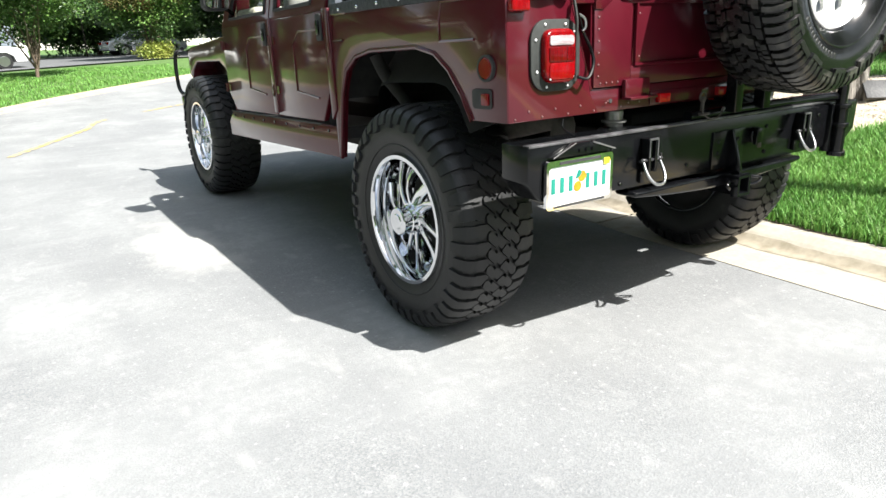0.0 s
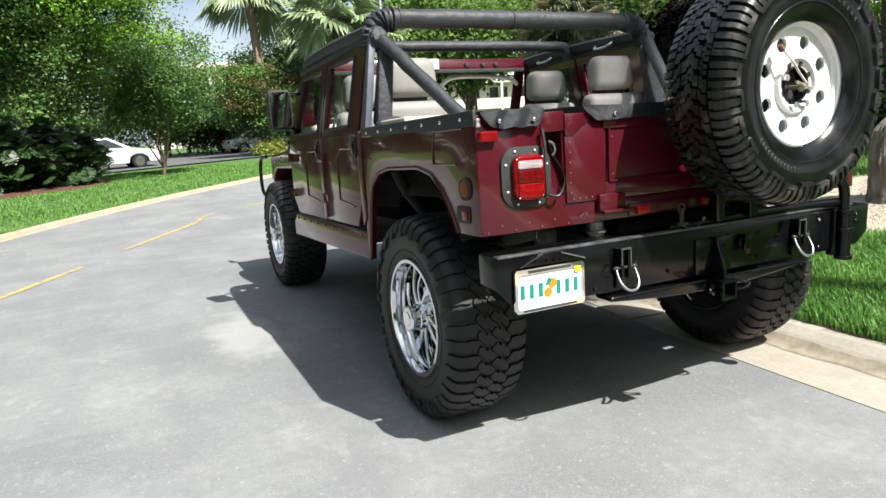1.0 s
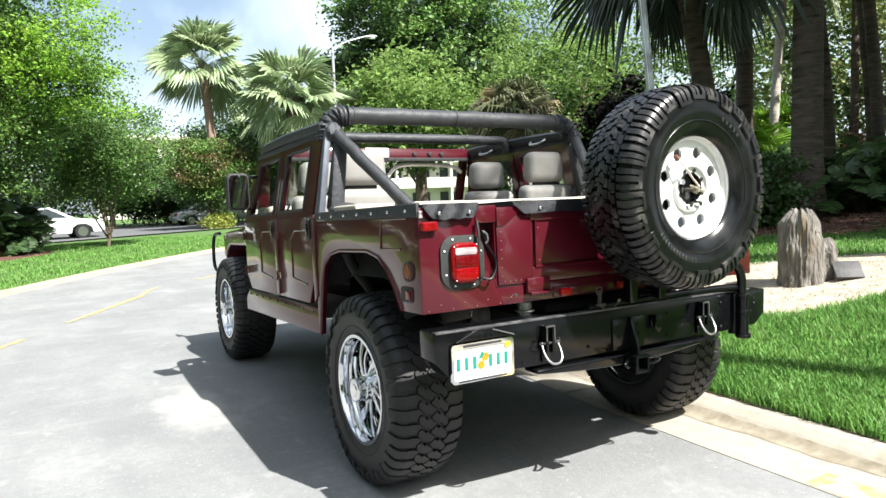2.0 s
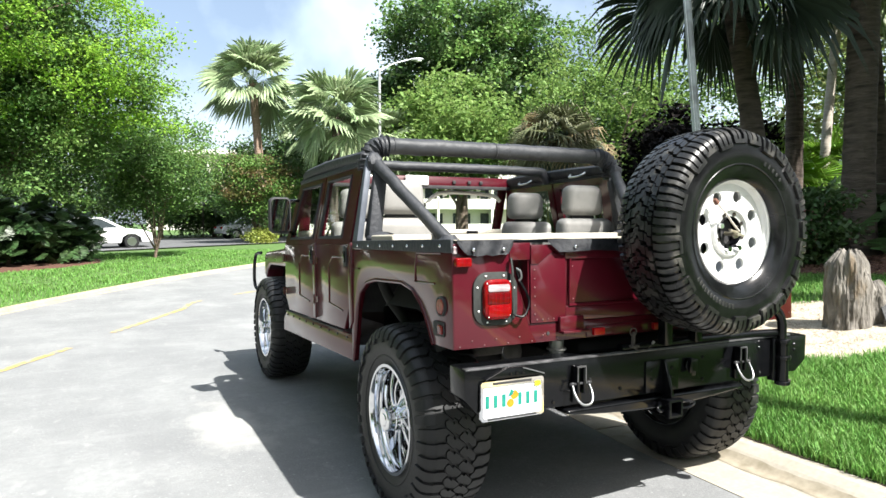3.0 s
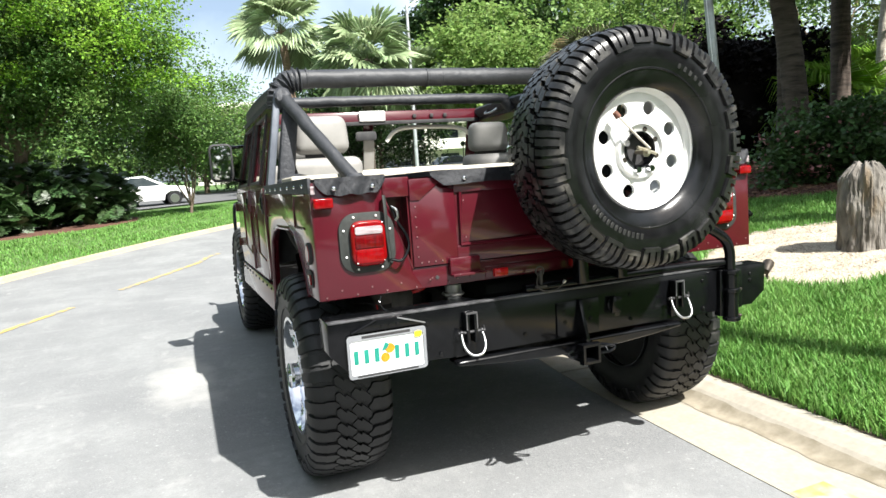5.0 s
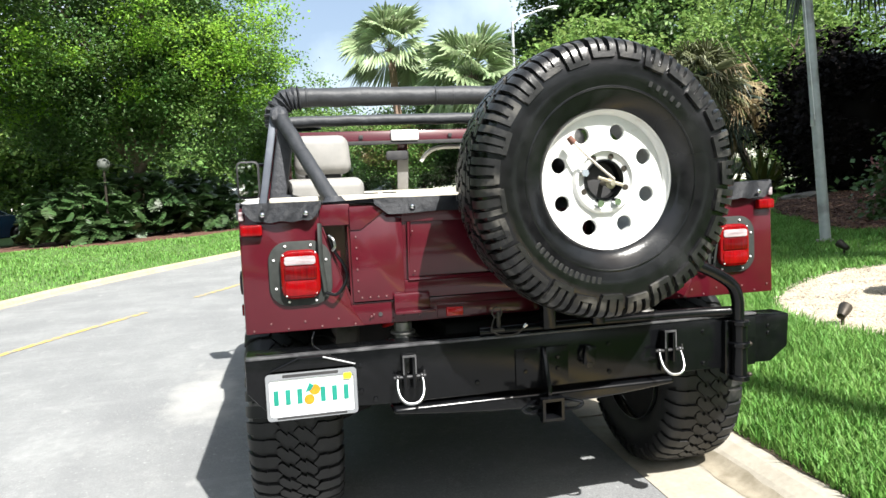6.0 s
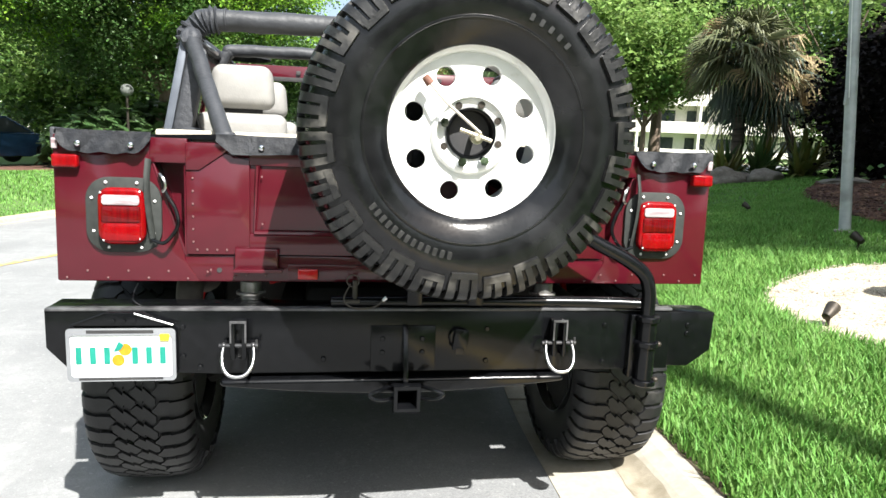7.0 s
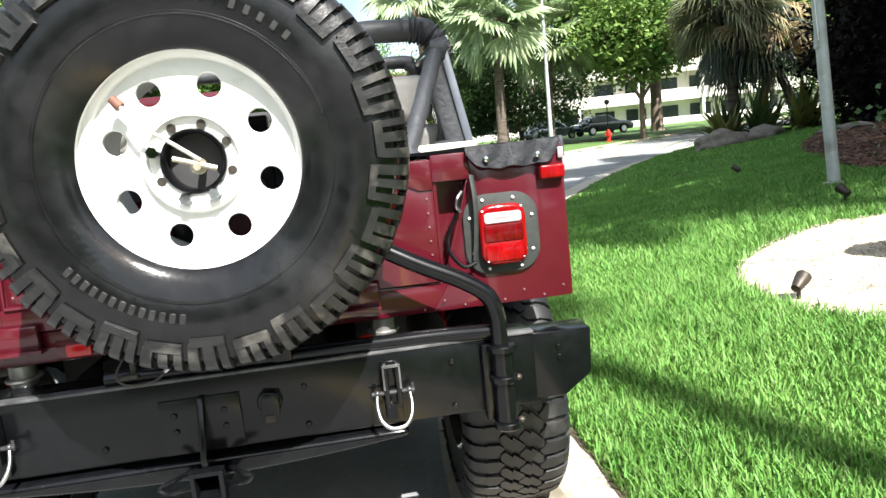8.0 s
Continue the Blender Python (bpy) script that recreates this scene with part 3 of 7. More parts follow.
MULCH_EDGE = bed("mulch_bed", [(6.15, 4.95), (6.4, 3.9), (7.5, 2.6), (10.0, 1.7), (16.0, 0.8), (24.0, 3.0), (24.0, 14.0), (18.0, 17.0), (13.0, 14.2), (10.0, 11.0), (8.3, 9.0), (6.9, 6.5)], MULCH, "reddish-brown mulch bed under the palms", "mulch bed", rough=0.03)


def in_poly(px, py, poly):
    px, py = np.asarray(px), np.asarray(py)
    inside = np.zeros(len(px), bool)
    j = len(poly) - 1
    for i in range(len(poly)):
        (xi, yi), (xj, yj) = poly[i], poly[j]
        hit = ((yi > py) != (yj > py)) & (px < (xj - xi) * (py - yi) / (yj - yi + 1e-12) + xi)
        inside ^= hit
        j = i
    return inside


SHRUB_EDGE = bed("shrub_bed", [(-9.4, 17.0), (-8.0, 16.4), (-6.2, 16.3), (-4.6, 17.4), (-3.2, 18.9), (-2.5, 20.4), (-2.9, 22.4), (-5.0, 22.6), (-8.0, 21.5), (-9.8, 19.0)], MULCH, "dark brown bed under the shrubs of the verge", "mulch bed", rough=0.03)


def chips(poly, count, x0, x1, y0, y1, seed):
    """Bark chips and fallen leaves scattered over a mulch bed."""
    g = np.random.default_rng(seed)
    x, y = g.uniform(x0, x1, count), g.uniform(y0, y1, count)
    k = in_poly(x, y, poly)
    x, y = x[k], y[k]
    n = len(x)
    c = np.stack([x, y, heights(x, y) + 0.03 + g.uniform(0, 0.02, n)], -1)
    a = g.uniform(0, 6.283, n)
    L, w = g.uniform(0.02, 0.07, n)[:, None], g.uniform(0.008, 0.022, n)[:, None]
    d = np.stack([np.cos(a), np.sin(a), g.uniform(-0.3, 0.3, n)], -1)
    s = np.stack([-np.sin(a), np.cos(a), g.uniform(-0.4, 0.4, n)], -1)
    v = np.stack([c - d * L - s * w, c + d * L - s * w, c + d * L + s * w, c - d * L + s * w, c + np.array([0, 0, 0.012])], 1)
    b = np.arange(n)[:, None] * 5
    f = np.concatenate([b + np.array(q) for q in ((0, 1, 4), (1, 2, 4), (2, 3, 4), (3, 0, 4))])
    return raw_mesh("bark_chips", v.reshape(-1, 3).tolist(), f.tolist(), mat("bark_chip", (0.06, 0.028, 0.018), (0.15, 0.08, 0.05), 2, 0.9, rnd=0.6))


tagged(new("bark_chips", chips(MULCH_EDGE, 42000, 6.0, 15.0, 2.0, 13.0, 7)), "loose reddish bark chips over the palm bed", "mulch", kind="stuff")
tagged(new("pebbles", pebbles(GRAVEL_EDGE, 26000, 5)), "loose pale pebbles on the sandy bed", "gravel", kind="stuff")
# ---------------------------------------------------------------- grass
def grass_patch(name, x0, x1, y0, y1, count, hmin, hmax, wid, side, seed):
    g = np.random.default_rng(seed)
    # the borders thin out, so that one patch runs into the next
    x, y = g.uniform(x0, x1, count) + g.normal(0, 0.22, count), g.uniform(y0, y1, count) + g.normal(0, 0.22, count)
    r, l = side_distance_chunks(x, y, KR), -side_distance_chunks(x, y, KL)
    keep = (r > 0.0) if side > 0 else (l > 0.0)
    xj, yj = x + g.normal(0, 0.05, count), y + g.normal(0, 0.05, count)
    keep &= ~in_poly(xj, yj, GRAVEL_EDGE) & ~in_poly(xj, yj, MULCH_EDGE) & ~in_poly(xj, yj, SHRUB_EDGE)
    x, y = x[keep], y[keep]
    z = np.concatenate([heights(x[i:i + 20000], y[i:i + 20000]) for i in range(0, len(x), 20000)]) if len(x) else x
    n = len(x)
    a = g.uniform(0, 2 * np.pi, n)
    h = g.uniform(hmin, hmax, n) * (0.8 + 0.4 * np.sin(x * 2.1) * np.cos(y * 1.7))
    w = wid * g.uniform(0.6, 1.3, n)
    bend = g.uniform(0.1, 0.9, n) * h
    dx, dy = np.cos(a), np.sin(a)
    sx, sy = -dy * w, dx * w
    v = np.empty((n, 5, 3))
    v[:, 0] = np.stack([x - sx, y - sy, z - 0.01], -1)
    v[:, 1] = np.stack([x + sx, y + sy, z - 0.01], -1)
    mx_, my_ = x + dx * bend * 0.3, y + dy * bend * 0.3
    v[:, 2] = np.stack([mx_ + sx * 0.8, my_ + sy * 0.8, z + h * 0.6], -1)
    v[:, 3] = np.stack([mx_ - sx * 0.8, my_ - sy * 0.8, z + h * 0.6], -1)
    v[:, 4] = np.stack([x + dx * bend, y + dy * bend, z + h], -1)
    b = np.arange(n) * 5
    quads = np.stack([b, b + 1, b + 2, b + 3], -1)
    tris = np.stack([b + 3, b + 2, b + 4], -1)
    me = bpy.data.meshes.new(name)
    me.vertices.add(n * 5)
    me.vertices.foreach_set("co", v.ravel())
    loops = np.concatenate([quads.ravel(), tris.ravel()])
    me.loops.add(len(loops))
    me.loops.foreach_set("vertex_index", loops.astype(np.int32))
    me.polygons.add(2 * n)
    me.polygons.foreach_set("loop_start", np.concatenate([np.arange(n) * 4, n * 4 + np.arange(n) * 3]).astype(np.int32))
    me.update(calc_edges=True)
    me.materials.append(GRASS)
    return tagged(new(name, me), "fresh green coarse lawn grass", "grass", kind="stuff")


def side_distance_chunks(x, y, line):
    lo = line[(line[:, 1] > -20) & (line[:, 1] < 45)]
    return np.concatenate([side_distance(x[i:i + 20000], y[i:i + 20000], lo) for i in range(0, len(x), 20000)])


grass_patch("grass", 1.2, 4.2, -1.6, 3.4, 150000, 0.04, 0.125, 0.0046, 1, 11)
grass_patch("grass", 1.25, 1.75, -1.6, 4.0, 9000, 0.05, 0.12, 0.0042, 1, 16)
grass_patch("grass", 1.4, 10.0, 3.0, 9.0, 120000, 0.045, 0.10, 0.006, 1, 12)
grass_patch("grass", 1.0, 9.0, -9.0, -1.5, 75000, 0.04, 0.10, 0.008, 1, 17)
grass_patch("grass", 4.0, 9.0, -1.5, 3.6, 30000, 0.035, 0.085, 0.005, 1, 13)
grass_patch("grass", 2.5, 16.0, 9.0, 22.0, 60000, 0.04, 0.09, 0.012, 1, 14)
grass_patch("grass", -9.0, 3.5, 6.0, 26.0, 80000, 0.04, 0.09, 0.009, -1, 15)

# ---------------------------------------------------------------- the truck
# Built level, then its body is pitched a little nose-down about its rear lower edge. The wheels stand on the road.
TB = Matrix.Translation((0, 0, 0.96)) @ Matrix.Rotation(radians(-1.6), 4, "X") @ Matrix.Translation((0, 0, -0.96))
truck = thing("off_road_truck", (0, 2.3, 0), "dark maroon open-top four-door off-road truck parked at the kerb", "truck")
W = 1.08
SIDES = (-1, 1)


def bodypart(name, bm, material, parent=truck, label=""):
    return part(name, bm, material, parent, label, TB)


def mx(poly, s):
    """Mirrors an outline in x."""
    return [(p[0] * s, p[1]) for p in poly][::s]


ARCH_R = [(0.20, 0.96), (0.255, 1.05), (0.33, 1.135), (0.42, 1.195), (0.55, 1.222), (0.92, 1.218), (1.06, 1.195), (1.165, 1.135), (1.225, 1.03), (1.262, 0.88), (1.30, 0.715)]
BELT = 1.412
for s in SIDES:
    # rear quarter panel with its wheel opening
    quarter = [(0.0, 0.96)] + ARCH_R + [(1.325, 0.715), (1.325, BELT), (0.0, BELT)]
    q = bodypart("quarter_panel", prism(quarter, "x", s * (W - 0.035), s * W, 0.006), PAINT)
    # the folded lip round the wheel opening
    lip = tube([(s * (W - 0.004), y, z) for y, z in ARCH_R], 0.011, 8)
    bodypart("arch_lip", lip, PAINT, q)
    # pressed rib outlines on the panel
    for ribs in ([(0.10, 1.37), (0.36, 1.37), (0.38, 1.31), (0.38, 1.235), (0.17, 1.235)], [(1.12, 1.385), (1.28, 1.385), (1.28, 1.27), (1.17, 1.27)]):
        bodypart("pressed_rib", tube([(s * (W + 0.0005), y, z) for y, z in ribs], 0.0055, 6), PAINT, q)
    # wheel housing inside
    bodypart("wheel_housing", join(prism(ARCH_R, "x", s * 0.60, s * 0.615), tube([(s * 0.84, y, z + 0.012) for y, z in ARCH_R], 0.012, 4, flat=18.0)), UNDER)
    bodypart("housing_stay", tube(smooth_path([(s * 1.0, 1.02, 1.2), (s * 0.96, 1.0, 1.1), (s * 0.9, 0.93, 0.98), (s * 0.84, 0.9, 0.82)]), 0.03, 10), UNDER)
    # round side marker and lower lamp in the quarter panel
    mk = bodypart("side_marker_lamp", disc((s * W, 0.10, 1.14), "x", 0.036, 0, s * 0.014, 24, 0.004), REDLENS, label="round red side marker lamp")
    bodypart("bezel", revolve([(0.036, 0), (0.044, 0.0), (0.044, s * 0.012), (0.036, s * 0.012)], (s * W, 0.10, 1.14), "x", 24), DARKTRIM, mk)
    lf = bodypart("lamp_recess", prism(rounded(0.075, 0.185, 1.005, 1.072, 0.014), "x", s * (W + 0.001), s * (W + 0.006), 0.002), DARKTRIM)
    bodypart("reflector", prism(rounded(0.085, 0.125, 1.018, 1.058, 0.006), "x", s * (W + 0.006), s * (W + 0.014), 0.002), REDLENS, lf)
    # sill panel with its bolts
    sill = bodypart("sill_panel", prism([(1.325, 0.715), (3.08, 0.70), (3.08, 0.80), (2.98, 0.868), (1.325, 0.868)], "x", s * (W - 0.03), s * (W - 0.002), 0.006), PAINT)
    for k in range(9):
        bodypart("bolt", disc((s * (W - 0.002), 1.42 + 0.19 * k, 0.842), "x", 0.008, 0, s * 0.006, 8), BLACKSTEEL, sill)
    bodypart("sill_slot", box(*sorted((s * (W - 0.001), s * (W + 0.002))), 1.5, 3.0, 0.866, 0.874), DARKTRIM, sill)
    # doors with framed windows
    for y0, y1, wy0, wy1, nm in ((1.345, 2.09, 1.52, 2.02, "rear_door"), (2.11, 2.99, 2.18, 2.83, "front_door")):
        low = [(y0, BELT), (y0, 1.06), (y0 + 0.12, 0.885), (y1, 0.885), (y1, BELT)] if nm == "rear_door" else [(y0, BELT), (y0, 0.885), (y1 - 0.12, 0.885), (y1, 1.0), (y1, BELT)]
        d = bodypart(nm, prism(low, "x", s * (W - 0.03), s * (W + 0.002), 0.007), PAINT)
        bodypart("pressed_rib", tube([(s * (W + 0.003), y, z) for y, z in ((y0 + 0.10, 1.33), (y0 + 0.34, 1.33), (y0 + 0.42, 1.27), (y0 + 0.42, 1.03), (y0 + 0.14, 1.0))], 0.0055, 6), PAINT, d)
        # window surround leans in towards the roof
        lean = Matrix.Translation((s * W, 0, BELT)) @ Matrix.Rotation(radians(s * -11.0), 4, "Y") @ Matrix.Translation((-s * W, 0, -BELT))
        top1 = y1 - (0.17 if nm == "front_door" else 0.0)
        outer = [(y0, BELT), (y1, BELT), (top1, 1.90), (y0, 1.90)]
        wtop1 = wy1 - (0.13 if nm == "front_door" else 0.0)
        inner = [(wy0, 1.458), (wy1, 1.458), (wtop1, 1.85), (wy0, 1.85)]
        fr = bmesh.new()
        for a in (s * (W - 0.035), s * (W - 0.002)):
            vo, vi = [fr.verts.new((a, *p)) for p in outer], [fr.verts.new((a, *p)) for p in inner]
            for i in range(4):
                j = (i + 1) % 4
                fr.faces.new((vo[i], vo[j], vi[j], vi[i]))
        fr.verts.ensure_lookup_table()
        for ring in (0, 4):
            for i in range(4):
                j = (i + 1) % 4
                fr.faces.new((fr.verts[ring + i], fr.verts[ring + j], fr.verts[8 + ring + j], fr.verts[8 + ring + i]))
        bmesh.ops.recalc_face_normals(fr, faces=fr.faces)
        bodypart("window_surround", moved(fr, lean), PAINT, d)
        seal = tube([(s * (W - 0.004), *p) for p in inner + inner[:1]], 0.012, 6)
        bodypart("window_seal", moved(seal, lean), DARKTRIM, d)
        g = bodypart("window_pane", moved(prism(inner, "x", s * (W - 0.022), s * (W - 0.018)), lean), GLASS, d)
        g.visible_shadow = False
        # recessed handle and hinges
        h = bodypart("door_handle", prism(rounded(y0 + 0.035, y0 + 0.095, 1.275, 1.40, 0.012), "x", s * (W + 0.002), s * (W + 0.012), 0.003), DARKTRIM, d, "black paddle door handle")
        bodypart("latch", prism(rounded(y0 + 0.05, y0 + 0.08, 1.30, 1.37, 0.008), "x", s * (W + 0.012), s * (W + 0.02), 0.003), BLACKSTEEL, h)
        for hz in (1.30, 1.03):
            bodypart("hinge", join(tube([(s * (W + 0.01), y1 + 0.005, hz - 0.03), (s * (W + 0.01), y1 + 0.005, hz + 0.03)], 0.009, 8), prism(rounded(y1 - 0.06, y1 + 0.0, hz - 0.022, hz + 0.022, 0.006), "x", s * (W + 0.002), s * (W + 0.007))), PAINT, d)
    # door post strips
    bodypart("door_post", prism([(2.072, 0.90), (2.128, 0.90), (2.128, 1.42), (2.072, 1.42)], "x", s * (W - 0.01), s * (W + 0.012), 0.005), PAINT)
    bodypart("rear_post_strip", prism([(1.29, 0.95), (1.345, 0.90), (1.36, 1.42), (1.30, 1.42)], "x", s * (W - 0.01), s * (W + 0.01), 0.005), PAINT)
    ring = revolve([(0.020, 0), (0.030, 0), (0.030, s * 0.008), (0.020, s * 0.008)], (s * (W + 0.004), 2.105, 1.02), "x", 16)
    bodypart("tie_ring", ring, PAINT)
    # grey trim pillar behind the rear door, rolled canvas beside it
    lean = Matrix.Translation((s * (W - 0.01), 0, BELT)) @ Matrix.Rotation(radians(s * -10.0), 4, "Y") @ Matrix.Translation((-s * (W - 0.01), 0, -BELT))
    bodypart("rear_pillar", moved(prism([(1.25, BELT), (1.335, BELT), (1.335, 1.955), (1.30, 1.955)], "x", s * (W - 0.05), s * (W - 0.01), 0.008), lean), GREYTRIM)
    fold = prism([(1.20, 1.47), (1.29, 1.45), (1.31, 1.86), (1.27, 1.90)], "x", s * (W - 0.15), s * (W - 0.06), 0.02)
    bodypart("rolled_canvas", moved(fold, lean), CANVAS)
    bodypart("canvas_end", moved(ball((s * (W - 0.16), 1.22, 1.44), 0.10, 0.07, 0.045), Matrix.Identity(4)), CANVAS)
    # roof rail, black cloth cover
    rail = [(s * 0.965, 1.33, 1.935), (s * 0.962, 2.0, 1.955), (s * 0.95, 2.62, 1.952), (s * 0.93, 2.80, 1.93)]
    bodypart("roof_rail", tube(smooth_path(rail), 0.036, 10, flat=1.3), CANVAS)
    bodypart("rail_binding", prism([(1.36, 1.885), (2.80, 1.885), (2.82, 1.915), (1.36, 1.92)], "x", s * 0.955, s * 0.992, 0.004), CANVAS)
    for hy in (1.72, 2.45):
        bodypart("grab_handle", tube(smooth_path([(s * 0.925, hy - 0.09, 1.935), (s * 0.89, hy - 0.06, 1.91), (s * 0.89, hy + 0.06, 1.91), (s * 0.925, hy + 0.09, 1.935)]), 0.009, 8), STEEL)

# tub floor and inner walls
bodypart("cargo_floor", box(-0.60, 0.60, 0.03, 3.0, 0.965, 1.0), UNDER)
bodypart("cargo_wall", join(box(-1.04, -1.0, 0.03, 1.32, 1.22, 1.40), box(1.0, 1.04, 0.03, 1.32, 1.22, 1.40), box(-1.04, 1.04, 1.30, 1.32, 1.0, 1.36)), DARKTRIM)
bodypart("cabin_floor", box(-1.04, 1.04, 1.33, 3.1, 0.80, 0.86), DARKTRIM)
# cream deck behind the seats
bodypart("cream_deck", box(-1.0, 1.0, 0.86, 1.28, 1.405, 1.462, 0.012, 3), CREAMPANEL, label="cream deck panel behind the seats")
# canvas cover on the bed with flaps hanging over the rear
def sheet(x0, x1, y0, y1, nx, ny, fz, t=0.006):
    bm = bmesh.new()
    g = [[bm.verts.new((x0 + (x1 - x0) * i / nx, y0 + (y1 - y0) * j / ny, 0)) for i in range(nx + 1)] for j in range(ny + 1)]
    for row in g:
        for v in row:
            v.co.z = fz(v.co.x, v.co.y)
    for j in range(ny):
        for i in range(nx):
            bm.faces.new((g[j][i], g[j][i + 1], g[j + 1][i + 1], g[j + 1][i]))
    bmesh.ops.solidify(bm, geom=bm.faces[:], thickness=t)
    return bm


bodypart("bed_cover", sheet(-1.072, 1.072, -0.008, 0.87, 48, 20, lambda x, y: 1.424 + 0.004 * math.sin(x * 9 + y * 5) - 0.014 * max(0, 1 - abs(x)) * math.sin(math.pi * min(1, max(0, y) / 0.87)) + 0.003 * noise.noise((x * 6, y * 6, 0))), CANVAS, label="black canvas bed cover with snapped edges")


def flap(x0, x1, drop, n=24):
    """A canvas flap over the rear face, lower in its middle, with a wavy hem."""
    bm = bmesh.new()
    rows = []
    for k in range(7):
        f = k / 6
        row = []
        for i in range(n + 1):
            u = i / n
            edge = min(1.0, min(u, 1 - u) * (x1 - x0) / 0.055)
            d = drop * (0.35 + 0.65 * math.sin(edge * math.pi / 2)) * f
            row.append(bm.verts.new((x0 + (x1 - x0) * u, -0.014 - 0.016 * f + 0.006 * math.sin(u * 17 + f * 3), 1.427 - d - (0.003 * math.sin(u * 23) * f))))
        rows.append(row)
    for a, b in zip(rows, rows[1:]):
        for i in range(n):
            bm.faces.new((a[i], a[i + 1], b[i + 1], b[i]))
    bmesh.ops.solidify(bm, geom=bm.faces[:], thickness=0.005)
    return bm


for x0, x1, dr, snaps in ((-1.062, -0.79, 0.068, (-0.995, -0.845)), (-0.60, 0.60, 0.058, (-0.46, -0.15, 0.15, 0.46)), (0.79, 1.062, 0.068, (0.845, 0.995))):
    f = bodypart("canvas_flap", flap(x0, x1, dr), CANVAS)
    for sx in snaps:
        bodypart("snap", ball((sx, -0.037, 1.385 if abs(sx) > 0.7 else 1.39), 0.0095, 0.006, 0.0095, 10, 6), CHROME, f)
for s in SIDES:
    strip = bodypart("side_canvas_strip", prism([(0.0, 1.372), (1.28, 1.385), (1.28, 1.432), (0.0, 1.432)], "x", s * (W - 0.01), s * (W + 0.006), 0.004), CANVAS)
    for k in range(7):
        bodypart("snap", ball((s * (W + 0.008), 0.10 + 0.18 * k, 1.402), 0.006, 0.008, 0.008, 8, 6), CHROME, strip)
    bodypart("corner_tab", box(*sorted((s * 1.061, s * 1.079)), -0.012, 0.0, 1.368, 1.40, 0.003), CLEARLENS)

# rear face: corner panels, recess beside the tailgate, tailgate, lower valance
for s in SIDES:
    cp = bodypart("rear_corner_panel", prism(mx([(-1.077, 0.96), (-0.655, 0.96), (-0.70, 1.035), (-0.70, 1.06), (-0.795, 1.335), (-0.795, 1.412), (-1.077, 1.412)], 1) if s < 0 else mx([(-1.077, 0.96), (-0.655, 0.96), (-0.70, 1.035), (-0.70, 1.06), (-0.795, 1.335), (-0.795, 1.412), (-1.077, 1.412)], -1), "y", -0.002, 0.03, 0.005), PAINT)
    # recess
    bodypart("recess", join(box(*sorted((s * 0.80, s * 0.69)), 0.075, 0.09, 1.0, 1.36), box(*sorted((s * 0.70, s * 0.69)), 0.0, 0.08, 1.04, 1.36)), PAINT)
    bodypart("recess_flange", prism(mx([(-0.70, 1.045), (-0.795, 1.337), (-0.789, 1.337), (-0.692, 1.045)], 1 if s < 0 else -1), "y", -0.003, 0.074, 0.001), PAINT)
    bodypart("recess_cap", box(*sorted((s * 0.80, s * 0.688)), -0.008, 0.08, 1.335, 1.412, 0.004), PAINT)
    # gasket, lens and bolts of the tail lamp
    cx, cz = s * 0.876, 1.17
    tl = bodypart("tail_lamp", prism(rounded(cx - 0.0695, cx + 0.0685, 1.081, 1.256, 0.036), "y", -0.042, -0.008, 0.012, 4), REDLENS, label="red tail lamp with a clear reversing strip")
    bodypart("reversing_lens", prism(rounded(cx - 0.055, cx + 0.054, 1.203, 1.234, 0.009), "y", -0.0465, -0.041, 0.003), CLEARLENS, tl)
    bodypart("upper_lens", prism(rounded(cx - 0.057, cx + 0.056, 1.150, 1.199, 0.006), "y", -0.0455, -0.041, 0.003), DARKLENS, tl)
    bodypart("lower_lens", prism(rounded(cx - 0.057, cx + 0.056, 1.093, 1.1475, 0.016), "y", -0.0455, -0.041, 0.003), REDLENS, tl)
    gk = bodypart("lamp_gasket", prism(rounded(cx - 0.111, cx + 0.111, 1.054, 1.287, 0.07, 8), "y", -0.014, -0.003, 0.003), GASKET)
    for bx, bz in ((-0.05, 0.10), (0.04, 0.10), (-0.092, 0.052), (0.092, 0.045), (-0.088, -0.05), (0.088, -0.055), (-0.045, -0.10), (0.05, -0.10)):
        bodypart("bolt", ball((cx + bx, -0.016, cz + bz), 0.0048, 0.004, 0.0048, 8, 6), LAMPWHITE, gk)
    for bx, bz in ((-0.058, 0.07), (0.055, 0.075), (-0.052, -0.075), (0.052, -0.07)):
        bodypart("screw", ball((cx + bx, -0.042, cz + bz), 0.0032, 0.003, 0.0032, 6, 5), LAMPWHITE, gk)
    rm = bodypart("marker_lamp", prism(rounded(s * 1.037 - 0.037, s * 1.037 + 0.037, 1.312, 1.352, 0.008), "y", -0.03, -0.001, 0.006, 3), REDLENS, label="small red marker lamp")
    # black strap and cable loop that hold the tailgate
    st = bodypart("tailgate_strap", tube(smooth_path([(s * 0.80, -0.02, 1.345), (s * 0.802, -0.035, 1.28), (s * 0.80, -0.03, 1.20), (s * 0.79, -0.02, 1.10)]), 0.011, 8, flat=0.5), GASKET)
    bodypart("cable", tube(smooth_path([(s * 0.79, -0.03, 1.095), (s * 0.75, -0.04, 1.09), (s * 0.715, -0.03, 1.14), (s * 0.722, -0.02, 1.19), (s * 0.75, -0.015, 1.24), (s * 0.77, -0.012, 1.30)], 8), 0.006, 8), BLACKSTEEL, st)
    bodypart("hook", tube(smooth_path([(s * 0.77, -0.012, 1.30), (s * 0.755, -0.025, 1.285), (s * 0.75, -0.025, 1.26), (s * 0.76, -0.02, 1.245)]), 0.005, 6), STEEL, st)
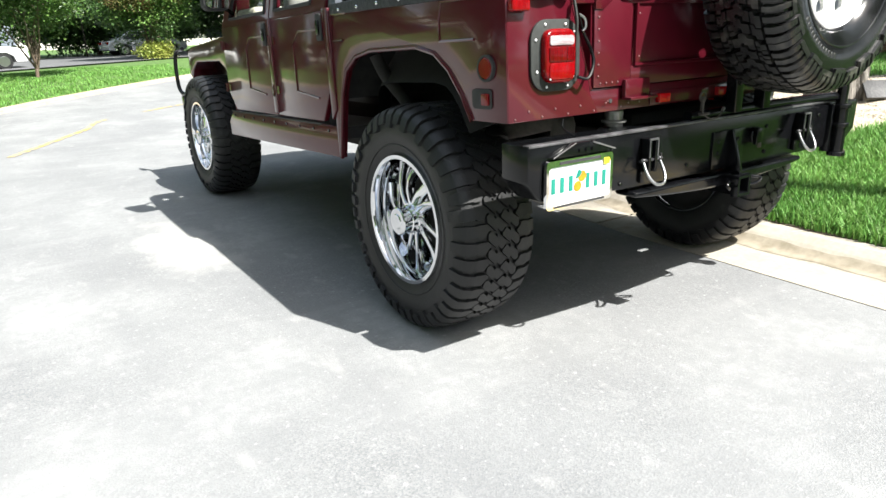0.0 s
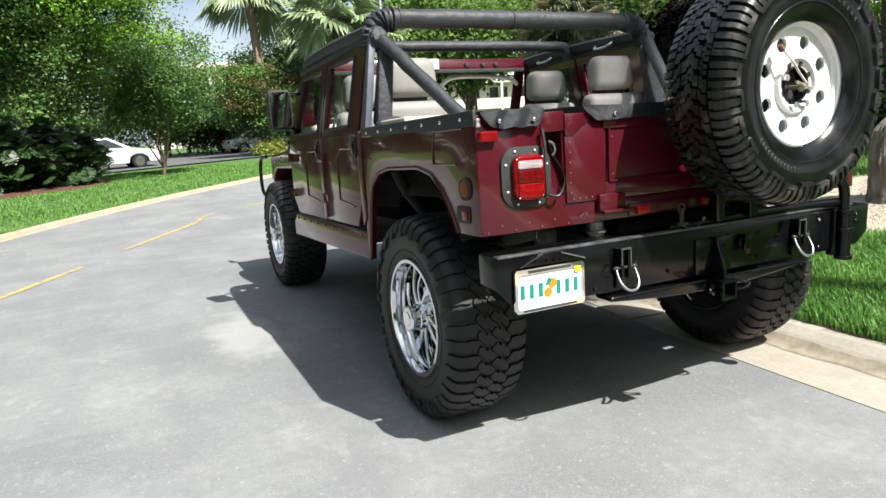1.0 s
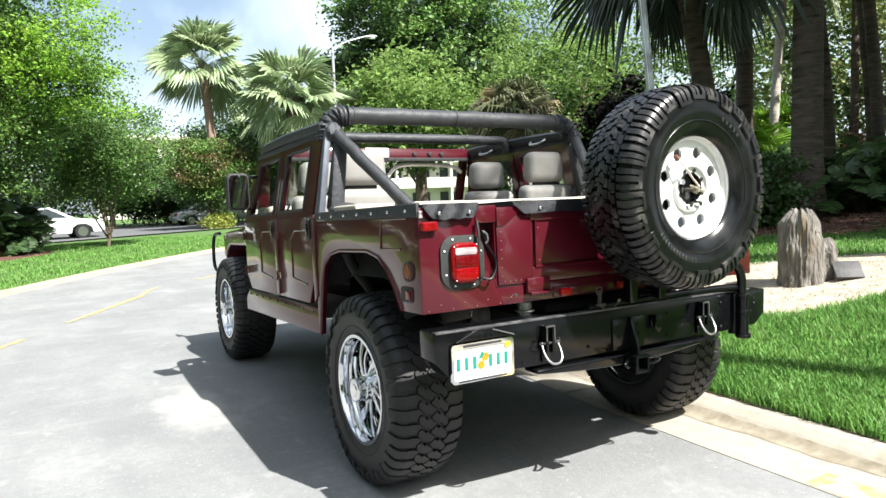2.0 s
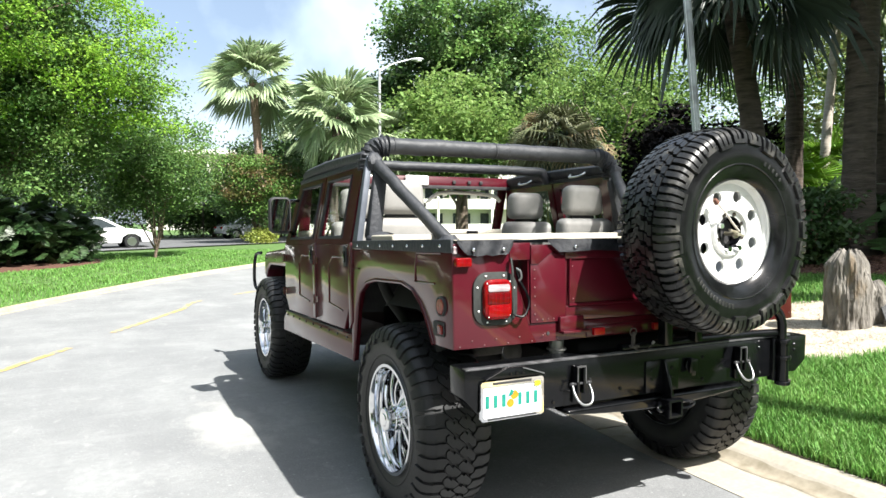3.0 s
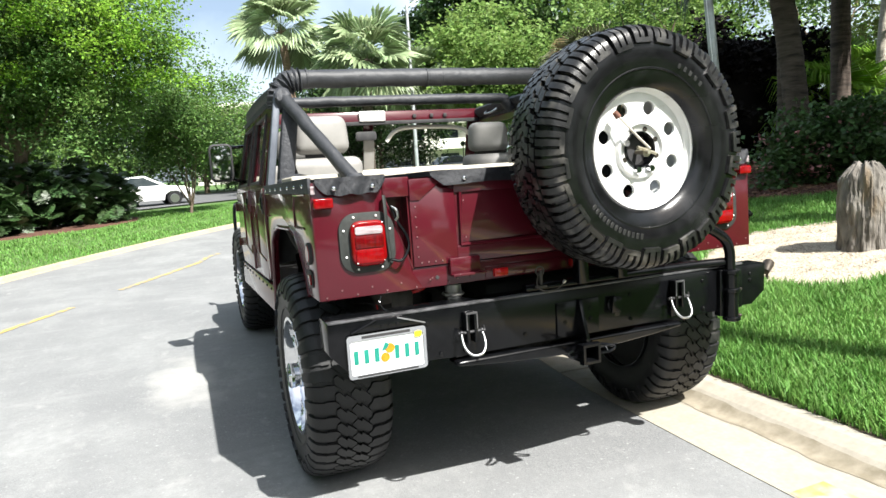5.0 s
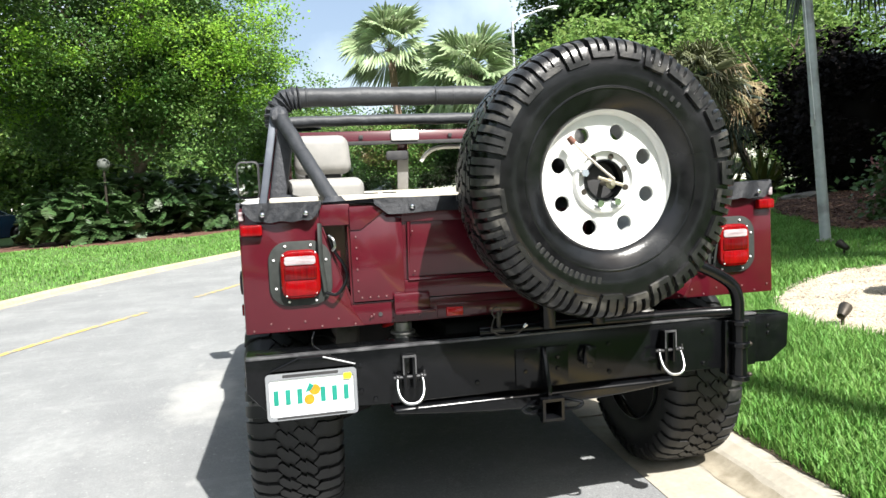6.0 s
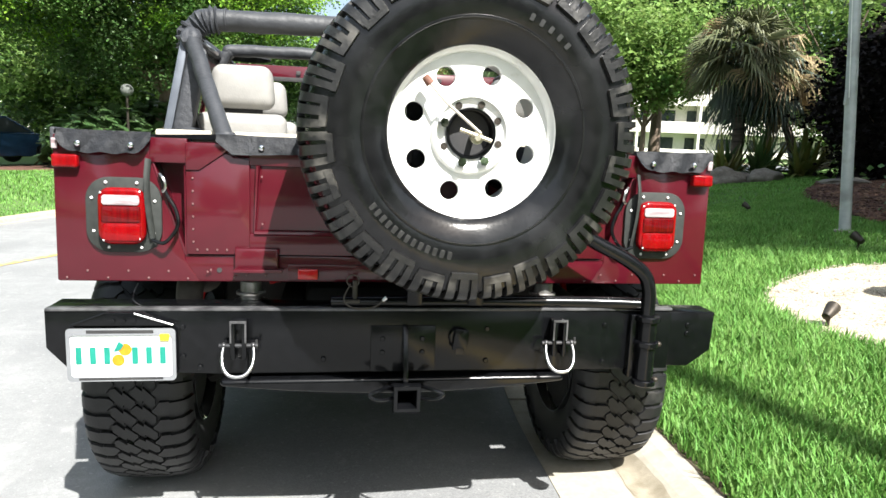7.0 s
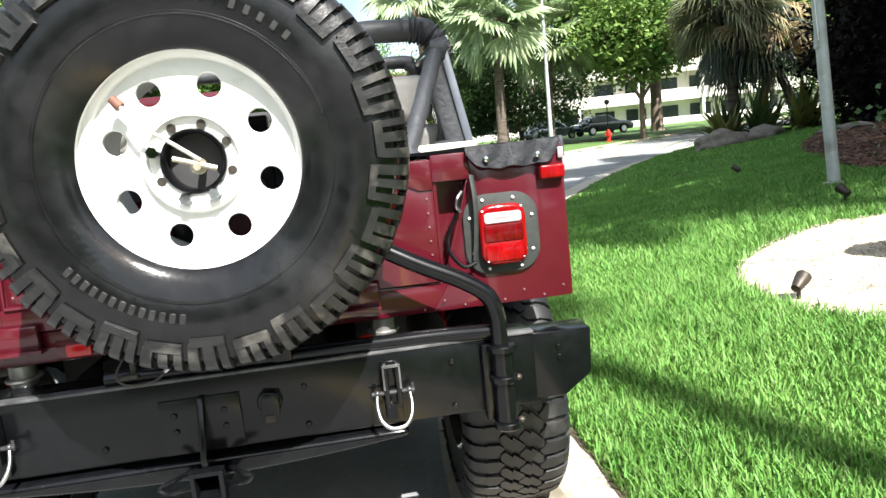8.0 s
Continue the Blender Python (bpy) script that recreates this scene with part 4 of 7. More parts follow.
gate = bodypart("tailgate", prism([(-0.692, 1.052), (0.688, 1.052), (0.688, 1.402), (-0.692, 1.402)], "y", 0.0, 0.035, 0.006), PAINT)
for nm, bm in (("corner_flange", prism([(-0.692, 1.315), (-0.652, 1.315), (-0.575, 1.37), (-0.555, 1.40), (-0.692, 1.40)], "y", -0.016, 0.0, 0.003)),
               ("corner_flange", prism([(0.688, 1.315), (0.688, 1.40), (0.515, 1.40), (0.535, 1.37), (0.648, 1.315)], "y", -0.016, 0.0, 0.003)),
               ("side_flange", prism([(-0.692, 1.05), (-0.50, 1.05), (-0.50, 1.35), (-0.575, 1.37), (-0.652, 1.315), (-0.692, 1.315)], "y", -0.010, 0.0, 0.002)),
               ("side_flange", prism([(0.46, 1.05), (0.688, 1.05), (0.688, 1.315), (0.648, 1.315), (0.535, 1.37), (0.46, 1.35)], "y", -0.010, 0.0, 0.002)),
               ("top_flange", box(-0.50, 0.46, -0.010, 0.0, 1.335, 1.40, 0.002)),
               ("bottom_flange", box(-0.50, 0.46, -0.010, 0.0, 1.05, 1.118, 0.002)),
               ("inset_rim", tube([(-0.474, -0.010, 1.335), (-0.485, -0.010, 1.12), (0.46, -0.010, 1.12)], 0.008, 6)),
               ("hinge_block", box(-0.545, -0.41, -0.028, -0.008, 1.00, 1.072, 0.006)),
               ("hinge_block", box(0.37, 0.505, -0.028, -0.008, 1.00, 1.072, 0.006)),
               ("hinge_lip", box(-0.545, -0.395, -0.055, -0.008, 0.997, 1.008, 0.003)),
               ("hinge_lip", box(0.355, 0.505, -0.055, -0.008, 0.997, 1.008, 0.003))):
    bodypart(nm, bm, PAINT, gate)
bodypart("tailgate_back", box(-0.79, 0.79, 0.09, 0.10, 1.0, 1.40), UNDER)
val = bodypart("rear_valance", prism([(-0.70, 0.96), (0.70, 0.96), (0.70, 1.046), (-0.70, 1.046)], "y", 0.0, 0.03, 0.004), PAINT)
bodypart("reflector_panel", box(-0.38, 0.12, -0.006, 0.0, 0.966, 1.018, 0.002), PAINT, val)
for rx in (-0.316, 0.055):
    bodypart("reflector", prism(rounded(rx - 0.032, rx + 0.032, 0.972, 1.006, 0.004), "y", -0.026, -0.005, 0.003), mat("red_reflector", (0.42, 0.006, 0.008), (0.34, 0.004, 0.006), 90, 0.15, coat=0.3), val)
riv = bmesh.new()
spots = [(-1.05 + 0.06 * k, 0.972 + 0.022 * (k % 2)) for k in range(8)] + [(0.63 + 0.06 * k, 0.972 + 0.022 * (k % 2)) for k in range(8)]
spots += [(-0.672, 1.09 + 0.04 * k) for k in range(6)] + [(0.668, 1.09 + 0.04 * k) for k in range(6)] + [(-0.66 + 0.03 * k, 1.065) for k in range(5)]
spots += [(-0.66, 1.385), (-0.66, 1.355), (-0.57, 1.385), (-0.52, 1.06), (-0.43, 1.06), (-0.52, 1.045), (-0.43, 1.045), (-0.51, 0.985), (-0.45, 0.985), (-0.55, 0.975), (-0.62, 1.0), (-0.46, 1.15), (-0.462, 1.30)]
for px, pz in spots:
    b = ball((px, -0.012 if abs(px) < 0.7 else -0.004, pz), 0.0037, 0.0035, 0.0037, 6, 4)
    me = bpy.data.meshes.new("t")
    b.to_mesh(me)
    b.free()
    riv.from_mesh(me)
    bpy.data.meshes.remove(me)
tagged(bodypart("rivets", riv, mat("worn_rivet", (0.26, 0.15, 0.15), (0.18, 0.10, 0.10), 40, 0.35, metal=0.4)), kind="stuff")
bodypart("drain_hole", disc((-0.595, -0.0005, 0.998), "y", 0.008, 0, -0.003, 10), DARKTRIM)

# padded roll bars
def bar(name, pts, r, m=PAD, n=8):
    bm = tube(smooth_path(pts, n * 3), r, 16)
    for v in bm.verts:
        v.co += Vector((noise.noise(v.co * 9), noise.noise(v.co * 9 + Vector((7, 0, 0))), noise.noise(v.co * 9 + Vector((0, 7, 0))))) * r * 0.10
        v.co.z += r * 0.03 * noise.noise(Vector((v.co.x * 40, v.co.y * 40, v.co.z * 12)))
    return bodypart(name, bm, m)


hoop = bar("rear_roll_bar", [(-0.955, 1.37, 1.86), (-0.95, 1.37, 1.93), (-0.90, 1.37, 1.995), (-0.80, 1.37, 2.018), (0, 1.37, 2.022), (0.80, 1.37, 2.018), (0.90, 1.37, 1.995), (0.95, 1.37, 1.93), (0.955, 1.37, 1.86)], 0.053)
for s in SIDES:
    for x in (0.05 * s, 0.78 * s):
        bodypart("padding_seam", revolve([(0.0535, -0.006), (0.0565, -0.003), (0.0565, 0.003), (0.0535, 0.006)], (x, 1.37, 2.0215), "x", 20), PAD, hoop)
    bar("diagonal_roll_bar", [(s * 0.945, 1.345, 1.95), (s * 0.86, 1.15, 1.765), (s * 0.70, 0.80, 1.43)], 0.037)
    bodypart("bar_foot", revolve([(0.036, 0.03), (0.045, 0.015), (0.062, 0.0)], (s * 0.695, 0.785, 1.428), "z", 16), CANVAS)
    # loose wrapping cloth on the upper corner
    line = smooth_path([(s * 0.815, 1.37, 2.018), (s * 0.86, 1.37, 2.012), (s * 0.90, 1.37, 1.995), (s * 0.935, 1.368, 1.955), (s * 0.95, 1.366, 1.91), (s * 0.955, 1.365, 1.865)], 6)
    knot = tube(line, [0.058 + 0.010 * math.sin(1.9 * k) for k in range(len(line))], 20)
    for v in knot.verts:
        near = min(line, key=lambda p: (Vector(p) - v.co).length)
        v.co += (v.co - Vector(near)) * (0.30 * noise.noise(v.co * 24) + 0.12 * noise.noise(v.co * 60))
    bodypart("corner_wrapping", knot, CANVAS)
    # a loose tail of the wrapping, tied round the top of the diagonal bar
    tail = ball((s * 0.932, 1.305, 1.905), 0.05, 0.055, 0.062, 18, 12)
    for v in tail.verts:
        v.co += (v.co - Vector((s * 0.932, 1.305, 1.905))) * 0.34 * noise.noise(v.co * 26)
    bodypart("wrapping_tail", tail, CANVAS)
bar("middle_roll_bar", [(-0.93, 2.14, 1.90), (-0.88, 2.14, 1.965), (-0.80, 2.14, 1.985), (0, 2.14, 1.99), (0.80, 2.14, 1.985), (0.88, 2.14, 1.965), (0.93, 2.14, 1.90)], 0.037)
for s in SIDES:
    bodypart("belt_loop", tube(smooth_path([(s * 0.93, 1.30, 1.86), (s * 0.9, 1.28, 1.70), (s * 0.92, 1.29, 1.56), (s * 0.90, 1.30, 1.46)]), 0.012, 6, flat=2.0), DARKTRIM)

# windscreen: maroon header, white mirror mount, posts, panes, cream dash
hd = bodypart("windscreen_header", prism([(2.72, 1.90), (2.82, 1.90), (2.84, 1.985), (2.74, 1.985)], "x", -0.93, 0.93, 0.008), PAINT)
bodypart("header_trim", box(-0.93, 0.93, 2.715, 2.73, 1.875, 1.905, 0.003), DARKTRIM, hd)
bodypart("mirror_mount", box(-0.12, 0.10, 2.70, 2.725, 1.90, 1.985, 0.012), mat("mirror_bracket", (0.62, 0.61, 0.59), (0.5, 0.49, 0.48), 20, 0.45), hd)
for cx in (-0.5, -0.35, 0.35, 0.5, 0.62):
    bodypart("clip", box(cx - 0.015, cx + 0.015, 2.708, 2.722, 1.92, 1.95, 0.004), DARKTRIM, hd)
slope = Matrix.Translation((0, 2.98, 1.48)) @ Matrix.Rotation(radians(18), 4, "X") @ Matrix.Translation((0, -2.98, -1.48))
bodypart("windscreen_post", moved(join(box(-0.05, 0.03, 2.97, 3.0, 1.46, 1.94, 0.008), box(-0.97, -0.88, 2.97, 3.0, 1.46, 1.94, 0.008), box(0.88, 0.97, 2.97, 3.0, 1.46, 1.94, 0.008), box(-0.97, 0.97, 2.97, 3.0, 1.42, 1.49, 0.008)), slope), PAINT)
bodypart("post_cover", moved(box(-0.055, 0.035, 2.95, 2.97, 1.46, 1.86, 0.008), slope), CREAM)
for x0, x1 in ((-0.88, -0.05), (0.03, 0.88)):
    g = bodypart("windscreen_pane", moved(box(x0, x1, 2.983, 2.988, 1.49, 1.94), slope), GLASS)
    g.visible_shadow = False
bodypart("grab_hoop", tube(smooth_path([(0.13, 2.83, 1.745), (0.19, 2.81, 1.815), (0.30, 2.80, 1.85), (0.60, 2.80, 1.848), (0.80, 2.80, 1.825), (0.87, 2.81, 1.78)]), 0.017, 8), mat("white_vinyl", (0.78, 0.76, 0.71), (0.68, 0.66, 0.62), 20, 0.5))
bodypart("rear_view_mirror", prism(rounded(-0.17, 0.0, 1.75, 1.82, 0.02), "y", 2.66, 2.69, 0.006), DARKTRIM)
dash = bodypart("dashboard", join(box(-0.98, 0.98, 2.60, 2.95, 1.25, 1.52, 0.03, 3)), CREAMPANEL)
for vx in (-0.31, -0.17, 0.46):
    bodypart("air_vent", box(vx - 0.055, vx + 0.055, 2.592, 2.602, 1.478, 1.508, 0.003), DARKTRIM, dash)
bodypart("steering_wheel", moved(revolve([(0.165, -0.012), (0.18, -0.012), (0.18, 0.012), (0.165, 0.012)], (0, 0, 0), "z", 32, True), Matrix.Translation((-0.72, 2.45, 1.42)) @ Matrix.Rotation(radians(70), 4, "X")), DARKTRIM)
# hood, front wings, nose
bodypart("hood", prism([(3.0, 1.30), (3.0, 1.475), (3.15, 1.455), (4.55, 1.385), (4.72, 1.35), (4.75, 1.05), (4.70, 0.95)], "x", -0.72, 0.72, 0.03, 3), PAINT)
for s in SIDES:
    wing = [(3.02, 0.88), (3.02, 1.42), (3.2, 1.40), (4.62, 1.33), (4.72, 1.30), (4.74, 1.10), (4.66, 1.06), (4.60, 1.14), (4.45, 1.20), (3.80, 1.20), (3.64, 1.13), (3.56, 0.98), (3.53, 0.74), (3.10, 0.72)]
    bodypart("front_wing", prism(wing, "x", s * 0.70, s * (W - 0.19), 0.012), PAINT)
    bodypart("front_wheel_housing", box(*sorted((s * 0.55, s * 0.72)), 3.5, 4.7, 0.6, 1.2), UNDER)
    bodypart("brush_guard", tube(smooth_path([(s * 0.93, 4.72, 1.32), (s * 0.95, 4.88, 1.30), (s * 0.96, 4.93, 1.18), (s * 0.96, 4.93, 1.0), (s * 0.95, 4.86, 0.93), (s * 0.95, 4.72, 0.93)]), 0.018, 8), BLACKSTEEL)
    mir = bodypart("door_mirror", prism(rounded(s * 1.195 - 0.082, s * 1.195 + 0.082, 1.50, 1.775, 0.04), "y", 2.63, 2.71, 0.015, 3), DARKTRIM, label="black square door mirror")
    bodypart("mirror_face", prism(rounded(s * 1.195 - 0.068, s * 1.195 + 0.068, 1.515, 1.76, 0.03), "y", 2.622, 2.629), MIRROR, mir)
    bodypart("mirror_arm", tube([(s * 1.03, 2.84, 1.49), (s * 1.16, 2.68, 1.53)], 0.012, 8), BLACKSTEEL, mir)
    bodypart("mirror_arm", tube([(s * 0.975, 2.80, 1.76), (s * 1.16, 2.68, 1.745)], 0.012, 8), BLACKSTEEL, mir)
bodypart("front_bumper", box(-0.95, 0.95, 4.78, 4.95, 0.72, 0.92, 0.02), BLACKSTEEL)
bodypart("air_intake_cap", moved(revolve([(0.001, 0.05), (0.10, 0.045), (0.14, 0.02), (0.14, -0.02)], (0, 0, 0), "z", 20), Matrix.Translation((-0.80, 2.42, 1.99))), PAD)


# seats
def seat(cx, cy):
    st = bodypart("seat", box(cx - 0.24, cx + 0.24, cy - 0.02, cy + 0.5, 1.08, 1.22, 0.05, 3), CREAM, label="cream vinyl seat with a separate head rest")
    bodypart("backrest", moved(box(cx - 0.225, cx + 0.225, cy - 0.07, cy + 0.07, 1.15, 1.575, 0.05, 4), Matrix.Translation((cx, cy, 1.15)) @ Matrix.Rotation(radians(7), 4, "X") @ Matrix.Translation((-cx, -cy, -1.15))), CREAM, st)
    head = box(cx - 0.165, cx + 0.165, cy - 0.09, cy + 0.05, 1.595, 1.815, 0.055, 4)
    for v in head.verts:
        v.co.x = cx + (v.co.x - cx) * (1.0 - 0.10 * (v.co.z - 1.6) / 0.2)
    bodypart("head_rest", head, CREAM, st)
    bodypart("head_rest_bar", tube([(cx - 0.10, cy - 0.02, 1.585), (cx + 0.10, cy - 0.02, 1.585)], 0.014, 8), DARKTRIM, st)


for cx, cy in ((-0.71, 1.46), (0.74, 1.46), (-0.70, 2.24), (0.76, 2.24)):
    seat(cx, cy)

# underbody that shows below the tub
part("chassis_rail", join(box(-0.42, -0.34, 0.02, 4.7, 0.72, 0.86, 0.008), box(0.34, 0.42, 0.02, 4.7, 0.72, 0.86, 0.008), box(-0.42, 0.42, 0.55, 0.65, 0.72, 0.82), box(-0.42, 0.42, 3.6, 3.7, 0.72, 0.82)), UNDER, truck)
part("fuel_tank", box(-0.33, 0.33, 0.12, 0.5, 0.66, 0.92, 0.03), UNDER, truck)
part("belly", box(-0.7, 0.7, 0.7, 4.6, 0.62, 0.90, 0.05), UNDER, truck)
for y in (0.69, 4.1):
    ax = part("axle", join(tube([(-0.72, y, 0.50), (-0.3, y, 0.62), (0.3, y, 0.62), (0.72, y, 0.50)], 0.05, 10), ball((0, y, 0.62), 0.16, 0.17, 0.14)), UNDER, truck)
    for s in SIDES:
        part("suspension_arm", join(tube([(s * 0.35, y - 0.15, 0.60), (s * 0.75, y, 0.40)], 0.035, 8), tube([(s * 0.35, y + 0.15, 0.60), (s * 0.75, y, 0.40)], 0.035, 8)), UNDER, ax)
for s in SIDES:
    coil = [(s * 0.435 + 0.062 * math.cos(a), 0.70 + 0.062 * math.sin(a), 0.64 + 0.018 * a) for a in [k * math.pi / 6 for k in range(110)][:100]]
    part("coil_spring", tube([(x, y, min(z, 0.97)) for x, y, z in coil if z < 0.97], 0.012, 6), REDSPRING, truck, "red coil spring")
    part("brake_hose", tube(smooth_path([(s * 0.70, 0.55, 0.95), (s * 0.74, 0.45, 0.80), (s * 0.72, 0.40, 0.62), (s * 0.70, 0.55, 0.50)]), 0.012, 6), REDSPRING, truck)
    part("body_mount", join(disc((s * 0.505, 0.06, 0.935), "z", 0.035, -0.045, 0.02, 16, 0.004), disc((s * 0.505, 0.06, 0.918), "z", 0.048, -0.012, 0.0, 16, 0.003), disc((s * 0.505, 0.06, 0.885), "z", 0.06, -0.02, 0.0, 16, 0.004)), mat("dull_mount_steel", (0.30, 0.30, 0.29), (0.20, 0.19, 0.18), 30, 0.4, metal=0.7), truck)
part("tail_pipe", tube(smooth_path([(-0.74, 0.9, 0.86), (-0.72, 0.5, 0.86), (-0.71, 0.16, 0.93), (-0.715, 0.12, 0.86), (-0.72, 0.1, 0.72)]), 0.045, 12), RUST, truck)
part("silencer", tube([(0.66, 0.1, 0.80), (0.66, 0.45, 0.80)], 0.07, 14), RUST, truck)
part("trailing_wire", tube(smooth_path([(-0.84, -0.01, 0.955), (-0.85, -0.02, 0.93), (-0.845, -0.05, 0.91), (-0.82, -0.06, 0.893)]), 0.003, 5), BLACKSTEEL, truck)

# rear bumper and what is fixed to it
BY = -0.105
bump = part("rear_bumper", prism([(-1.083, 0.775), (-1.02, 0.705), (-0.57, 0.685), (0.92, 0.682), (0.92, 0.888), (-1.083, 0.897)], "y", BY, 0.03, 0.006), BLACKSTEEL, truck, "black painted steel rear bumper")
part("bumper_end", prism([(0.86, 0.684), (1.012, 0.678), (1.095, 0.738), (1.10, 0.876), (0.86, 0.880)], "y", BY + 0.03, 0.03, 0.006), BLACKSTEEL, bump)
part("bumper_lip", box(-1.08, 0.92, BY - 0.004, BY + 0.03, 0.890, 0.899, 0.003), LITEDGE, bump)
arc = [(-0.58 + 1.12 * k / 20, 0.672) for k in range(21)] + [(0.54 - 1.12 * k / 20, 0.662 - 0.045 * math.sin(math.pi * (0.08 + 0.84 * k / 20))) for k in range(21)]
part("lower_bar", prism(arc, "y", BY - 0.022, BY + 0.08, 0.012, 3), BLACKSTEEL, bump)
part("hitch_panel", prism([(-0.112, 0.69), (0.098, 0.69), (0.098, 0.842), (-0.112, 0.842)], "y", BY - 0.008, BY, 0.002), BLACKSTEEL, bump)
for bx, bz in ((-0.075, 0.80), (-0.075, 0.755), (0.055, 0.80), (0.055, 0.755), (-0.262, 0.731), (0.27, 0.83), (0.27, 0.72), (0.68, 0.84), (0.68, 0.71), (-0.69, 0.84), (-0.69, 0.745), (1.0, 0.83), (1.0, 0.80), (-0.64, 0.71)):
    part("bolt", disc((bx, BY + (0.03 if bx > 0.9 else -0.007 if abs(bx) < 0.12 else 0), bz), "y", 0.0085, 0.0, -0.006, 10, 0.002), BLACKSTEEL, bump)
part("gusset", prism([(BY - 0.006, 0.665), (BY - 0.006, 0.845), (BY - 0.02, 0.845), (BY - 0.07, 0.69), (BY - 0.07, 0.665)], "x", -0.010, 0.006, 0.002), BLACKSTEEL, bump)
# square receiver tube
rc = bmesh.new()
loops = []
for y, h in ((0.05, 0.029), (BY - 0.085, 0.029), (BY - 0.09, 0.031), (BY - 0.09, 0.042), (BY - 0.083, 0.044), (BY - 0.06, 0.044), (BY - 0.058, 0.038), (0.05, 0.038)):
    loops.append([rc.verts.new((0.002 + a * h, y, 0.624 + b * h)) for a, b in ((-1, -1), (1, -1), (1, 1), (-1, 1))])
for a, b in zip(loops, loops[1:]):
    for i in range(4):
        rc.faces.new((a[i], a[(i + 1) % 4], b[(i + 1) % 4], b[i]))
bmesh.ops.recalc_face_normals(rc, faces=rc.faces)
part("receiver_tube", rc, BLACKSTEEL, bump, "square black towing receiver")
part("receiver_back", box(-0.034, 0.036, 0.04, 0.05, 0.59, 0.66), UNDER, bump)
for s in SIDES:
    part("chain_loop", tube(smooth_path([(s * 0.04, BY - 0.02, 0.648), (s * 0.085, BY - 0.075, 0.650), (s * 0.116, BY - 0.09, 0.640), (s * 0.090, BY - 0.085, 0.622), (s * 0.04, BY - 0.045, 0.612)]), 0.0065, 8), BLACKSTEEL, bump)
part("trailer_socket", join(disc((0.176, BY, 0.803), "y", 0.034, 0.0, -0.014, 18, 0.003), prism([(0.15, 0.765), (0.20, 0.765), (0.205, 0.83), (0.16, 0.838)], "y", BY - 0.03, BY - 0.014, 0.004)), BLACKSTEEL, bump)
part("socket_tab", box(0.163, 0.188, BY - 0.032, BY - 0.029, 0.752, 0.772, 0.001), BRONZE, bump)


def shackle(cx):
    b = part("shackle_bracket", join(box(cx - 0.024, cx - 0.010, BY - 0.045, BY, 0.745, 0.868, 0.003), box(cx + 0.010, cx + 0.024, BY - 0.045, BY, 0.745, 0.868, 0.003), box(cx - 0.024, cx + 0.024, BY - 0.012, BY, 0.70, 0.868, 0.003)), BLACKSTEEL, bump)
    bow = [(cx - 0.044, BY - 0.035, 0.790), (cx - 0.047, BY - 0.052, 0.758), (cx - 0.040, BY - 0.070, 0.728), (cx - 0.018, BY - 0.082, 0.708), (cx + 0.018, BY - 0.082, 0.708), (cx + 0.040, BY - 0.070, 0.728), (cx + 0.047, BY - 0.052, 0.758), (cx + 0.044, BY - 0.035, 0.790)]
    d = part("shackle", tube(smooth_path(bow), 0.0056, 10), STEEL, bump, "steel D-shackle")
    # pale strips added for the sunlit edges of the bracket
    part("bracket_edge", join(box(cx - 0.0245, cx + 0.0245, BY - 0.046, BY - 0.040, 0.862, 0.869), box(cx - 0.0245, cx - 0.0195, BY - 0.047, BY - 0.043, 0.80, 0.861), box(cx + 0.0195, cx + 0.0245, BY - 0.047, BY - 0.043, 0.80, 0.861)), LITEDGE, bump)
    part("shackle_pin", join(tube([(cx - 0.058, BY - 0.035, 0.790), (cx + 0.058, BY - 0.035, 0.790)], 0.006, 8), ball((cx - 0.044, BY - 0.035, 0.790), 0.0095, 0.0095, 0.0095, 10, 8), ball((cx + 0.044, BY - 0.035, 0.790), 0.0095, 0.0095, 0.0095, 10, 8), tube([(cx + 0.054, BY - 0.035, 0.782), (cx + 0.054, BY - 0.035, 0.808)], 0.004, 6)), mat("worn_dark_pin", (0.045, 0.045, 0.048), (0.07, 0.07, 0.072), 60, 0.35, metal=0.6), bump)


shackle(-0.519), shackle(0.508)
# number plate: readable letters replaced by plain bars
pl = part("number_plate", prism(rounded(-1.008, -0.716, 0.686, 0.832, 0.012), "y", BY - 0.016, BY - 0.012), PLATEWHITE, truck, "white number plate with teal bars in a chrome frame")
fr = bmesh.new()
o, i2 = rounded(-1.018, -0.706, 0.676, 0.842, 0.014), rounded(-1.006, -0.718, 0.690, 0.820, 0.010)
rings = [[fr.verts.new((x, y, z)) for x, z in q] for q, y in ((i2, BY - 0.014), (i2, BY - 0.021), (o, BY - 0.021), (o, BY - 0.008))]
for a, b in zip(rings, rings[1:]):
    for k in range(len(o)):
        fr.faces.new((a[k], a[(k + 1) % len(o)], b[(k + 1) % len(o)], b[k]))
bmesh.ops.recalc_face_normals(fr, faces=fr.faces)
part("plate_frame", fr, CHROME, pl)
PY = BY - 0.0175
for k, bx in enumerate((-0.985, -0.945, -0.905)):
    part("plate_bar", box(bx - 0.0085, bx + 0.0085, PY - 0.001, PY + 0.001, 0.73, 0.782), TEAL, pl)
for k, bx in enumerate((-0.825, -0.785, -0.745)):
    part("plate_bar", box(bx - 0.0085, bx + 0.0085, PY - 0.001, PY + 0.001, 0.73, 0.782), TEAL, pl)
part("plate_tint", prism(rounded(-0.90, -0.82, 0.705, 0.812, 0.03), "y", PY + 0.0006, PY + 0.0014), PALETEAL, pl)
